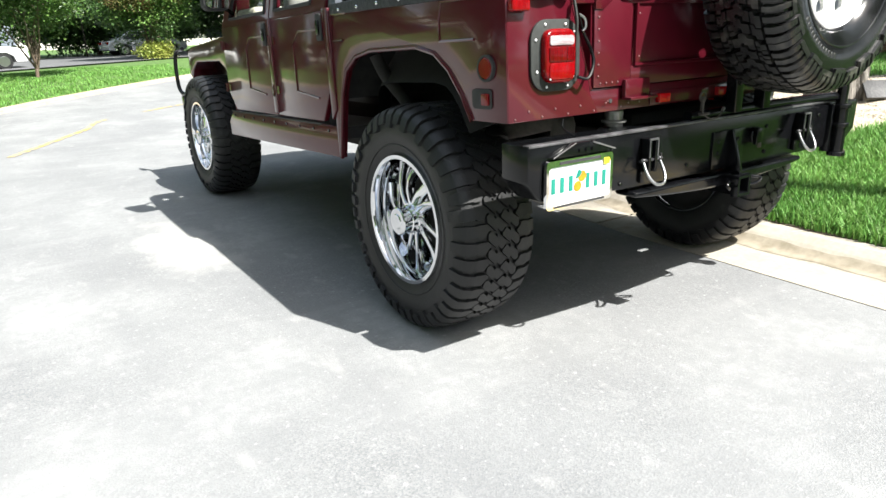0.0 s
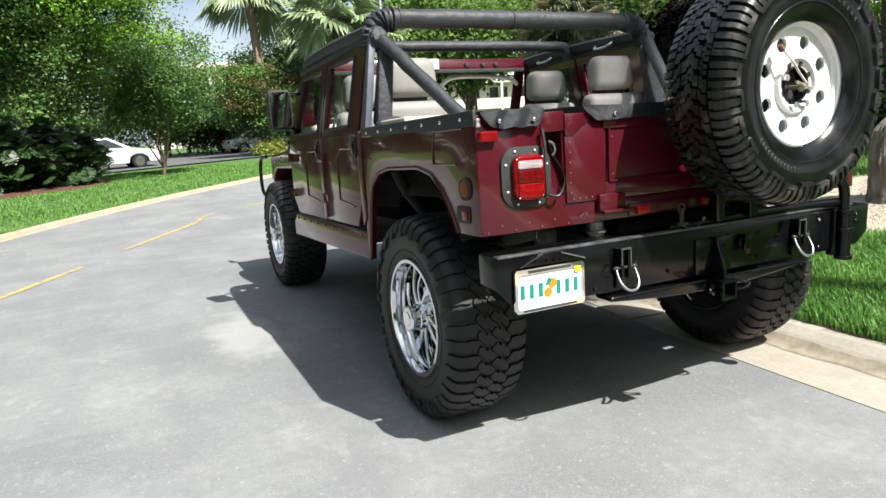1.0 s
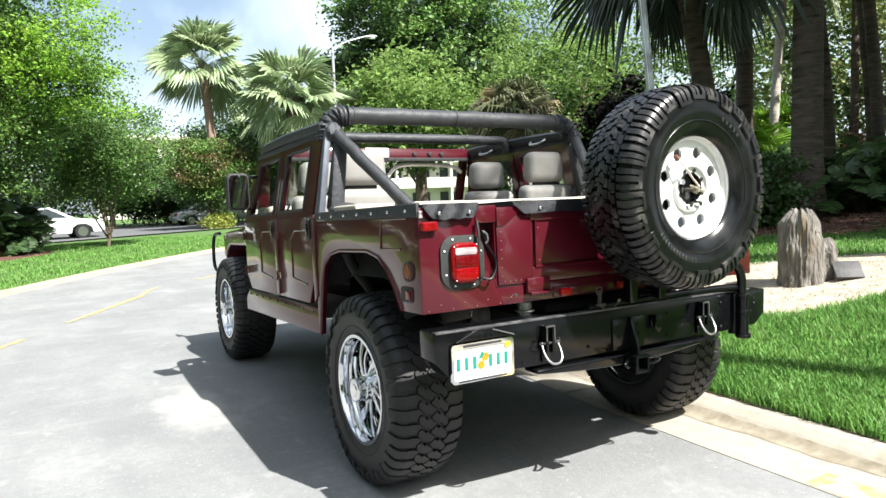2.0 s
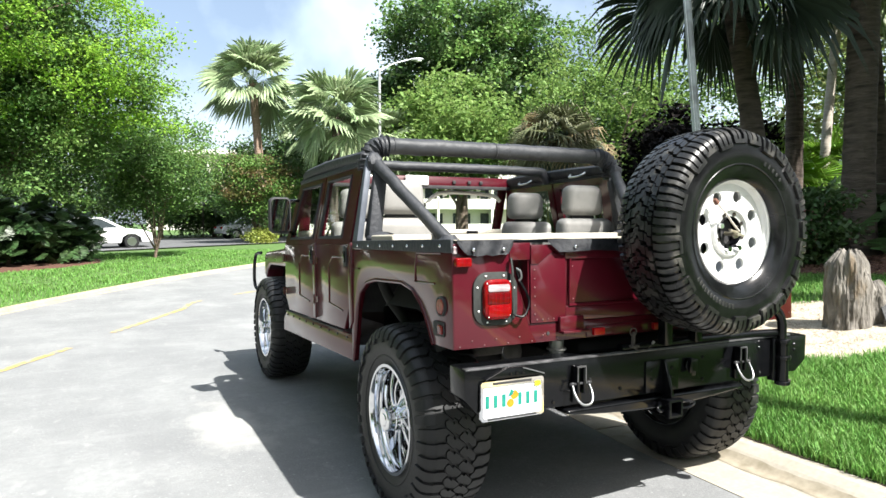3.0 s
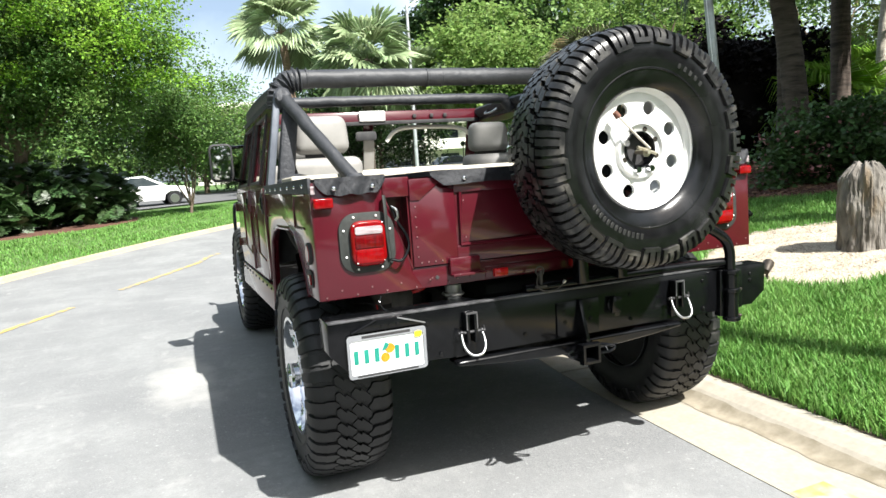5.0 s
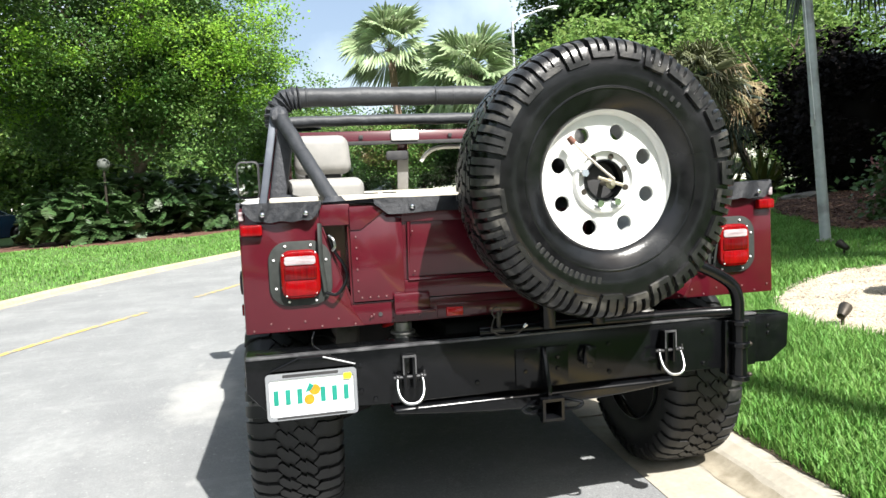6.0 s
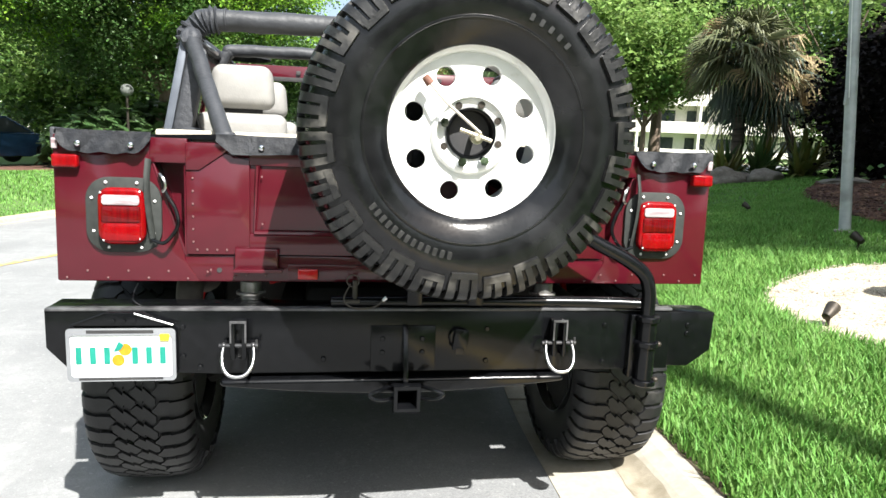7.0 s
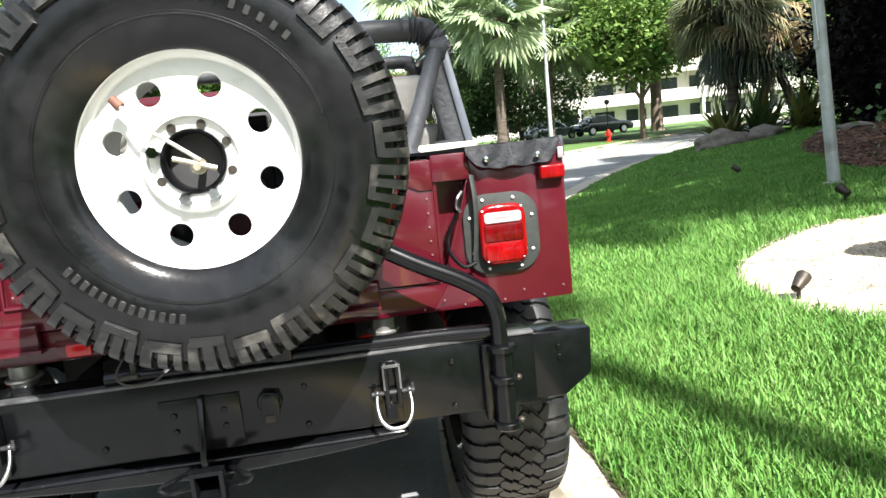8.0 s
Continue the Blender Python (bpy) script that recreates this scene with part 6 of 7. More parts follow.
def standing_rock():
    x, y = 4.12, 1.58
    z = ground_z(x, y)

    def column(cx, cy, rx, ry, h, seed, tilt=0.0):
        """A broken upright slab of petrified wood: hard vertical ridges, an uneven snapped top."""
        bm = bmesh.new()
        na, nz = 110, 46
        rings = []
        for k in range(nz + 1):
            f = k / nz
            ring = []
            for j in range(na):
                a = 2 * math.pi * j / na
                q = Vector((math.cos(a), math.sin(a), 0))
                big = noise.noise(Vector((q.x * 1.3 + seed, q.y * 1.3, f * 0.8)))
                rib = noise.noise(Vector((q.x * 4.2 + seed, q.y * 4.2, f * 0.7)))
                rib2 = noise.noise(Vector((q.x * 10 + seed, q.y * 10, f * 1.6)))
                crack = -0.07 * max(0.0, 1 - abs(noise.noise(Vector((q.x * 3.1, q.y * 3.1 + seed, f * 0.5)))) / 0.07)
                top_z = h * (1 + 0.07 * noise.noise(Vector((q.x * 2.3 + seed, q.y * 2.3, 3))) + 0.04 * noise.noise(Vector((q.x * 7, q.y * 7 + seed, 3))))
                lump = noise.noise(Vector((q.x * 2.0, q.y * 2.0 + seed, f * 4.5 + seed)))
                r = 1.0 + 0.24 * big + 0.10 * (0.5 - abs(rib)) + 0.05 * rib2 + crack + 0.13 * lump + 0.05 * noise.noise(Vector((q.x * 9, q.y * 9, f * 14 + seed)))
                r *= 1.04 - 0.06 * f - 0.45 * max(0.0, (f - 0.80) / 0.20) ** 2
                ring.append(bm.verts.new((cx + q.x * rx * r + tilt * f, cy + q.y * ry * r, z - 0.05 + f * top_z)))
            rings.append(ring)
        for a, b in zip(rings, rings[1:]):
            for j in range(na):
                bm.faces.new((a[j], a[(j + 1) % na], b[(j + 1) % na], b[j]))
        c = bm.verts.new((cx + tilt, cy, z + h * 0.90))
        for j in range(na):
            bm.faces.new((rings[-1][j], rings[-1][(j + 1) % na], c))
        return bm

    stone = thing("standing_stone", (x, y, z), "upright grey-brown petrified wood stone on the gravel", "rock")
    for args in ((x - 0.045, y, 0.20, 0.165, 0.80, 3.0, 0.015), (x + 0.16, y - 0.09, 0.135, 0.125, 0.50, 8.0, 0.02), (x - 0.02, y - 0.15, 0.08, 0.06, 0.58, 14.0, -0.01)):
        part("shard", column(*args), ROCKM, stone, smooth=28)
    px, py = x + 0.20, y - 0.34
    pz = ground_z(px, py)
    plaque = thing("stone_plaque", (px, py, pz), "dark grey slab plaque tilted on a short foot by the stone", "plaque")
    turn_ = Matrix.Translation((px, py, pz)) @ Matrix.Rotation(radians(-38), 4, "Z")
    part("slab", moved(box(-0.13, 0.13, -0.012, 0.012, -0.10, 0.10, 0.006), turn_ @ Matrix.Translation((0, 0.01, 0.12)) @ Matrix.Rotation(radians(-42), 4, "X")), mat("grey_slate", (0.028, 0.028, 0.030), (0.05, 0.05, 0.05), 14, 0.6, bump=0.3, bscale=50), plaque)
    part("foot", moved(prism([(-0.03, -0.04), (0.13, -0.04), (0.12, 0.11), (0.06, 0.11)], "x", -0.10, 0.10, 0.008), turn_), CONCRETE, plaque)


standing_rock()


def rock(x, y, sx, sy, sz, seed):
    z = ground_z(x, y)
    bm = bmesh.new()
    bmesh.ops.create_icosphere(bm, subdivisions=3, radius=1.0)
    for v in bm.verts:
        p = v.co.copy()
        f = 1 + 0.35 * noise.noise(p * 1.4 + Vector((seed, 0, 0))) + 0.12 * noise.noise(p * 4)
        v.co = Vector((p.x * sx * f, p.y * sy * f, p.z * sz * f))
    bmesh.ops.transform(bm, verts=bm.verts, matrix=Matrix.Translation((x, y, z + sz * 0.35)))
    tagged(new("boulder", mesh_of("boulder", bm, mat("boulder_stone", (0.11, 0.098, 0.082), (0.20, 0.18, 0.155), 6, 0.9, bump=0.8, bscale=20), 60)), "weathered grey boulder at the bed edge", "rock", "bed boulders")


rock(10.6, 15.4, 0.85, 0.45, 0.34, 1.0)
rock(11.6, 15.0, 0.5, 0.4, 0.25, 4.0)
rock(11.4, 11.6, 0.6, 0.4, 0.12, 7.0)
rock(12.6, 9.6, 0.8, 0.35, 0.14, 9.0)


def spot_lamp(x, y, turn, on_stake=0.05):
    z = ground_z(x, y)
    t = thing("garden_spotlight", (x, y, z), "small bronze garden spotlight on a stake", "garden light", "garden lights")
    m = Matrix.Translation((x, y, z + on_stake + 0.06)) @ Matrix.Rotation(radians(turn), 4, "Z") @ Matrix.Rotation(radians(-62), 4, "X")
    part("stake", tube([(x, y, z - 0.05), (x, y, z + on_stake + 0.05)], 0.012, 8), BRONZE, t)
    part("housing", moved(revolve([(0.0005, -0.05), (0.028, -0.045), (0.036, 0.0), (0.045, 0.06), (0.045, 0.075), (0.038, 0.075), (0.036, 0.05), (0.0005, 0.045)], (0, 0, 0), "z", 16), m), BRONZE, t)


spot_lamp(2.97, 1.62, -60), spot_lamp(6.1, 7.35, 20), spot_lamp(4.85, 3.6, 10)


def bollard(x, y, h):
    z = ground_z(x, y)
    t = thing("path_light", (x, y, z), "globe path light on a dark post", "garden light", "path lights")
    part("post", tube([(x, y, z - 0.05), (x, y, z + h)], 0.035, 10), BRONZE, t)
    part("globe", ball((x, y, z + h + 0.14), 0.17, 0.17, 0.17), mat("weathered_globe", (0.14, 0.148, 0.14), (0.10, 0.108, 0.10), 8, 0.75, spec=0.2), t)


bollard(-5.9, 17.7, 2.0), bollard(3.2, 44.0, 2.2), bollard(16.4, 38.0, 2.0)


def hydrant(x, y):
    z = ground_z(x, y)
    t = thing("fire_hydrant", (x, y, z), "small red fire hydrant on the far lawn", "fire hydrant")
    part("barrel", revolve([(0.17, 0), (0.17, 0.05), (0.11, 0.07), (0.11, 0.45), (0.15, 0.47), (0.15, 0.52), (0.12, 0.56), (0.08, 0.64), (0.03, 0.67), (0.0005, 0.72)], (x, y, z - 0.01), "z", 18), HYDRANT, t)
    part("nozzle", join(tube([(x - 0.18, y, z + 0.38), (x + 0.18, y, z + 0.38)], 0.055, 10), tube([(x, y - 0.19, z + 0.36), (x, y, z + 0.36)], 0.07, 10)), HYDRANT, t)


hydrant(14.4, 33.0)


# side drive beyond the far lawn
DR = dense([(-40, 25), (-22, 29), (-10, 32.5), (0, 35.5), (8, 37.5), (16, 40.5)], 10)
v, f = [], []
for p, q in zip(DR, normals(DR)):
    for o in (-9.0, 4.6):
        x, y = p + q * o
        v.append((x, y, ground_z(x, y) + 0.06))
f = [(2 * i, 2 * i + 1, 2 * i + 3, 2 * i + 2) for i in range(len(DR) - 1)]
# the drive's asphalt is darkened: tree shade over it is put into the colour
tagged(new("side_road", raw_mesh("side_road", v, f, mat("shaded_asphalt", (0.075, 0.077, 0.08), (0.12, 0.122, 0.125), 30, 0.9, big=1.0, bump=0.3, bscale=120), True)), "grey asphalt side drive beyond the lawn", "road", kind="structure")


def sedan(x, y, turn, paint, label):
    z = ground_z(x, y) + 0.06
    m = Matrix.Translation((x, y, z)) @ Matrix.Rotation(radians(turn), 4, "Z")
    t = thing("parked_car", (x, y, z), label, "car", "parked cars")
    lower = [(-2.3, 0.35), (-2.32, 0.62), (-2.2, 0.86), (-1.55, 0.95), (1.0, 0.95), (1.9, 0.86), (2.28, 0.70), (2.32, 0.45), (2.2, 0.28), (1.8, 0.28), (1.74, 0.52), (1.5, 0.66), (1.2, 0.66), (0.98, 0.52), (0.92, 0.25), (-0.98, 0.25), (-1.04, 0.52), (-1.26, 0.66), (-1.56, 0.66), (-1.8, 0.52), (-1.86, 0.3)]
    body = part("body", moved(prism([(a, b) for a, b in lower], "y", -0.86, 0.86, 0.05, 3), m), paint, t)
    cab = prism([(-1.75, 0.93), (-1.0, 1.40), (0.15, 1.44), (1.15, 0.93)], "y", -0.72, 0.72, 0.06, 3)
    part("cabin", moved(cab, m), paint, t)
    for s in (-1, 1):
        part("window", moved(prism([(-1.45, 0.97), (-0.92, 1.33), (0.10, 1.37), (0.85, 0.97)], "y", s * 0.722, s * 0.735), m), DARKGLASS, t)
    part("rear_window", moved(prism([(-0.62, 0.0), (0.62, 0.0), (0.5, 0.62), (-0.5, 0.62)], "z", 0, 0.01), m @ Matrix.Translation((-1.62, 0, 1.02)) @ Matrix.Rotation(radians(-32), 4, "Y") @ Matrix.Rotation(radians(-90), 4, "Z")), DARKGLASS, t)
    for wx in (-1.42, 1.36):
        for s in (-1, 1):
            w_ = part("wheel", moved(revolve([(0.0005, -0.1), (0.30, -0.1), (0.33, -0.06), (0.33, 0.06), (0.30, 0.1), (0.0005, 0.1)], (wx, s * 0.78, 0.33), "y", 20), m), RUBBER, t)
            part("rim", moved(disc((wx, s * 0.885, 0.33), "y", 0.21, -0.02, 0.02, 16, 0.01), m), STEEL, w_)
    for s in (-1, 1):
        part("tail_light", moved(box(-2.33, -2.22, s * 0.62 - 0.16, s * 0.62 + 0.16, 0.66, 0.80, 0.02), m), REDLENS, t)
    return t


sedan(6.2, 43.0, 10, CARSILVER, "silver saloon parked beyond the lawn")
sedan(-2.9, 32.3, 10, CARWHITE, "white car parked on the side drive")
sedan(-6.5, 30.5, 8, CARWHITE, "white car half hidden by shrubs")
sedan(-10.4, 19.6, 60, mat("dark_blue_car_paint", (0.012, 0.035, 0.075), (0.016, 0.045, 0.09), 5, 0.2, coat=0.9), "dark blue car beyond the verge")
sedan(19.5, 47.0, 15, CARDARK, "dark car parked by the flats")
sedan(16.0, 48.5, 20, CARSILVER, "silver car parked by the flats")


# white flats with long balconies behind the trees
def flats(x, y, turn, length, storeys, label):
    z = 0.4
    m = Matrix.Translation((x, y, z)) @ Matrix.Rotation(radians(turn), 4, "Z")
    t = thing("apartment_building", (x, y, z), label, "building", "flats")
    h = 2.9
    part("wall", moved(box(-length / 2, length / 2, 1.6, 10, -1, storeys * h), m), STUCCO, t)
    part("roof", moved(box(-length / 2 - 0.4, length / 2 + 0.4, -0.4, 10.4, storeys * h, storeys * h + 0.5, 0.05), m), STUCCO, t)
    for k in range(storeys):
        b = part("balcony", moved(join(box(-length / 2, length / 2, 0, 1.7, k * h - 0.12, k * h + 0.10), box(-length / 2, length / 2, 0, 0.14, k * h, k * h + 1.05)), m), STUCCO, t)
        n = int(length / 3.2)
        for i in range(n):
            cx = -length / 2 + (i + 0.5) * length / n
            w_ = part("window", moved(box(cx - 1.05, cx + 1.05, 1.52, 1.6, k * h + 0.2, k * h + 2.3), m), DARKGLASS, t)
    for i in range(int(length / 6.4) + 1):
        cx = -length / 2 + i * 6.4
        part("fin", moved(box(cx - 0.12, cx + 0.12, 0.0, 1.6, -1, storeys * h), m), STUCCO, t)


flats(30, 68, -18, 60, 3, "long white block of flats with balconies")
flats(-34, 60, 22, 50, 2, "low cream block of flats behind trees")

# ---------------------------------------------------------------- plants
def leaf_mesh(name, pos, length, width, material, up=0.35, seed=1, droop=0.0, shape=0.45):
    """Many folded leaves at given places, as one mesh; each leaf is two triangles on a fold."""
    g = np.random.default_rng(seed)
    n = len(pos)
    d = g.normal(size=(n, 3))
    d[:, 2] = d[:, 2] * 0.6 - droop
    d /= np.linalg.norm(d, axis=1)[:, None]
    nrm = g.normal(size=(n, 3))
    nrm[:, 2] += up * 4
    s = np.cross(d, nrm)
    s /= np.linalg.norm(s, axis=1)[:, None] + 1e-9
    u = np.cross(s, d)
    L = length * g.uniform(0.6, 1.3, n)[:, None]
    Wd = width * g.uniform(0.7, 1.25, n)[:, None]
    v = np.empty((n, 4, 3))
    v[:, 0] = pos
    v[:, 1] = pos + d * L * shape + s * Wd + u * Wd * 0.35
    v[:, 2] = pos + d * L
    v[:, 3] = pos + d * L * shape - s * Wd + u * Wd * 0.35
    b = np.arange(n) * 4
    f = np.concatenate([np.stack([b, b + 1, b + 2], -1), np.stack([b, b + 2, b + 3], -1)])
    me = bpy.data.meshes.new(name)
    me.vertices.add(n * 4)
    me.vertices.foreach_set("co", v.ravel())
    me.loops.add(6 * n)
    me.loops.foreach_set("vertex_index", f.ravel().astype(np.int32))
    me.polygons.add(2 * n)
    me.polygons.foreach_set("loop_start", (np.arange(2 * n) * 3).astype(np.int32))
    me.update(calc_edges=True)
    me.materials.append(material)
    return me


def crown_points(centre, radii, clumps, per, size, seed, hollow=0.45, flat=1.0, gaps=-0.30):
    """Places in uneven clumps within an ellipsoid, denser towards its skin."""
    g = np.random.default_rng(seed)
    d = g.normal(size=(clumps, 3))
    d /= np.linalg.norm(d, axis=1)[:, None]
    rad = hollow + (1 - hollow) * g.random(clumps) ** 0.6
    bumpy = 1 + 0.22 * np.sin(d[:, 0] * 5 + seed) * np.cos(d[:, 1] * 4 + seed * 2) + 0.12 * np.sin(d[:, 2] * 9 + seed)
    c = np.array(centre) + d * np.array(radii) * (rad * bumpy)[:, None]
    # leave out clumps in patches, so that boughs stand apart with gaps between them
    keep = np.array([noise.noise(Vector((q[0] * 0.55, q[1] * 0.55 + seed, q[2] * 0.75))) > gaps for q in c])
    c = c[keep] if keep.sum() > 12 else c
    clumps = len(c)
    k = g.normal(size=(clumps, per, 3)) * np.array([size, size, size * 0.62 * flat])
    return (c[:, None, :] + k).reshape(-1, 3), c


def limb_mesh(base, tips, r0, seed, forks=1):
    """Tapered trunk and limbs out to the tips."""
    rnd = random.Random(seed)
    out = []
    base = Vector(base)
    for t in tips:
        t = Vector(t)
        mid = base.lerp(t, 0.45) + Vector((rnd.uniform(-0.3, 0.3), rnd.uniform(-0.3, 0.3), 0.12 * (t - base).length))
        pts = smooth_path([base, base.lerp(mid, 0.5) + Vector((rnd.uniform(-0.08, 0.08), rnd.uniform(-0.08, 0.08), 0)), mid, t], 4)
        out.append(tube(pts, [r0 * (1 - 0.85 * i / (len(pts) - 1)) for i in range(len(pts))], 8))
        for _ in range(forks):
            q = pts[rnd.randrange(len(pts) // 2, len(pts) - 1)]
            e = q + Vector((rnd.uniform(-1, 1), rnd.uniform(-1, 1), rnd.uniform(0.2, 1))) * 0.35 * (t - base).length
            out.append(tube(smooth_path([q, q.lerp(e, 0.5) + Vector((0, 0, 0.1)), e], 3), [r0 * 0.4, r0 * 0.34, r0 * 0.3, r0 * 0.25, r0 * 0.2, r0 * 0.15, r0 * 0.1][:7], 6))
    return join(*out)


def tree(name, at, label, parts_, trunk_r, tips, seed, lean=(0, 0), category="tree", trunk_h=1.5, group="", bark=None):
    """parts_: list of (material, centre, radii, clumps, per clump, clump size, leaf length, leaf width)."""
    x, y = at
    z = ground_z(x, y)
    t = thing(name, (x, y, z), label, category, group)
    top = Vector((x + lean[0], y + lean[1], z + trunk_h))
    bm = tube(smooth_path([(x, y, z - 0.2), (x + lean[0] * 0.3, y + lean[1] * 0.3, z + trunk_h * 0.5), tuple(top)], 4), [trunk_r * q for q in (1.25, 1.05, 1.0, 0.95, 0.92, 0.9, 0.88, 0.86, 0.85)][:9], 10)
    part("trunk", join(bm, limb_mesh(top - Vector((0, 0, 0.1)), [(x + a, y + b, z + c) for a, b, c in tips], trunk_r * 0.62, seed, 2)), bark or BARK, t)
    for k, (m, c, rad, cl, per, size, ll, lw) in enumerate(parts_):
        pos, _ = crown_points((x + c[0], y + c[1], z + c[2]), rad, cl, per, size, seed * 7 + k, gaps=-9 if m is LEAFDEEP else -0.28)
        o = new("crown", leaf_mesh("crown", pos, ll, lw, m, seed=seed + k, droop=0.15))
        o.parent, o.matrix_parent_inverse = t, Matrix.Translation(-t.location)
    return t


def fan_leaf(n, radius, spread, split, rnd):
    """A fan palm leaf at the origin along +x: n folded fingers, joined near the stalk and free beyond the split.
    Gives vertices, faces and each vertex's share of the tips' droop."""
    v, f, w = [], [], []
    for k in range(n):
        a = -spread / 2 + spread * (k + 0.5) / n + rnd.uniform(-0.025, 0.025)
        da = spread / n * 0.5
        R = radius * (0.78 + 0.22 * math.cos(a * 0.6)) * rnd.uniform(0.9, 1.07)
        s = split * radius
        b = len(v)
        up = 0.16 * radius * abs(math.sin(a * 0.5))

        def pt(r, off, dz):
            q = r / radius
            return (r * math.cos(a) - off * math.sin(a), r * math.sin(a) + off * math.cos(a), dz * radius + up * q)
        hw = s * math.tan(da)
        v += [pt(0.04 * radius, 0, 0), pt(s, -hw, -0.03), pt(s, 0, 0.02), pt(s, hw, -0.03),
              pt(R * 0.78, -hw * 0.92, -0.015), pt(R * 0.78, 0, 0.012), pt(R * 0.78, hw * 0.92, -0.015), pt(R, 0, 0.0)]
        w += [0, 0.08, 0.08, 0.08, 0.42, 0.42, 0.42, 1.0 * rnd.uniform(0.7, 1.5)]
        f += [(b, b + 1, b + 2), (b, b + 2, b + 3), (b + 1, b + 4, b + 5, b + 2), (b + 2, b + 5, b + 6, b + 3), (b + 4, b + 7, b + 5), (b + 5, b + 7, b + 6)]
    return v, f, w


def palm(name, at, height, r0, crown_r, n_leaf, leaf_m, label, seed, lean=(0, 0), dry=0.2, el=(-40, 85), spread=3.3, bark=None, group="", ribs=22, droop=0.34, stalk=0.48, zadd=0.0, split=0.42):
    rnd = random.Random(seed)
    x, y = at
    z = ground_z(x, y) + zadd
    t = thing(name, (x, y, z), label, "palm tree", group)
    top = Vector((x + lean[0], y + lean[1], z + height))
    pts = smooth_path([(x, y, z - 0.2), (x + lean[0] * 0.22, y + lean[1] * 0.22, z + height * 0.35), (x + lean[0] * 0.6, y + lean[1] * 0.6, z + height * 0.7), tuple(top)], 14)
    rs = [r0 * (1.42 - 0.06 * i if i < 6 else 1.06 - 0.20 * i / len(pts)) * (1 + 0.045 * (i % 2) + rnd.uniform(-0.02, 0.02)) for i in range(len(pts))]
    part("trunk", tube(pts, rs, 14), bark or PALMBARK, t)
    # leaf bases round the top of the trunk
    boots = []
    for k in range(16):
        az, dz = k * 2.4, 0.55 * k / 16
        p0 = top + Vector((math.cos(az) * r0 * 0.8, math.sin(az) * r0 * 0.8, -0.75 + dz))
        boots.append(tube([p0, p0 + Vector((math.cos(az) * r0 * 0.5, math.sin(az) * r0 * 0.5, 0.18)), p0 + Vector((math.cos(az) * r0 * 1.1, math.sin(az) * r0 * 1.1, 0.42))], [0.05, 0.04, 0.015], 5))
    part("leaf_base", join(*boots), bark or PALMBARK, t)
    groups = {"crown": ([], [], leaf_m), "dry_fronds": ([], [], PALMDRY)}
    for k in range(n_leaf):
        az = k * 2.399963 + rnd.uniform(-0.3, 0.3)
        e = radians(el[0] + (el[1] - el[0]) * ((k + 0.5) / n_leaf) ** 0.8 + rnd.uniform(-9, 9))
        L = crown_r * stalk * rnd.uniform(0.75, 1.2)
        R = crown_r * (1 - stalk) * 1.15 * rnd.uniform(0.8, 1.1)
        v, f, w = fan_leaf(ribs, R, spread * rnd.uniform(0.85, 1.1), split, rnd)
        d = Vector((math.cos(az) * math.cos(e), math.sin(az) * math.cos(e), math.sin(e)))
        end = top + d * L - Vector((0, 0, 0.10 * L))
        pitch = e - radians(rnd.uniform(5, 55))
        m = Matrix.Translation(end) @ Matrix.Rotation(az + rnd.uniform(-0.25, 0.25), 4, "Z") @ Matrix.Rotation(-pitch, 4, "Y") @ Matrix.Rotation(rnd.uniform(-0.9, 0.9), 4, "X")
        key = "dry_fronds" if rnd.random() < dry * (1.6 - 1.2 * k / n_leaf) else "crown"
        V, F, _ = groups[key]
        b = len(V)
        V += [tuple(m @ Vector(p) - Vector((0, 0, droop * R * q))) for p, q in zip(v, w)]
        F += [tuple(i + b for i in q) for q in f]
        # stalk
        b = len(V)
        s = d.orthogonal().normalized() * 0.02
        s2 = d.cross(s)
        V += [tuple(top - s), tuple(top + s), tuple(top + s2), tuple(end + s * 0.6), tuple(end - s * 0.6), tuple(end + s2 * 0.6)]
        F += [(b, b + 1, b + 3, b + 4), (b + 1, b + 2, b + 5, b + 3), (b + 2, b, b + 4, b + 5)]
    for key, (V, F, m) in groups.items():
        if V:
            o = new(key, raw_mesh(key, V, F, m))
            o.parent, o.matrix_parent_inverse = t, Matrix.Translation(-t.location)
    return t


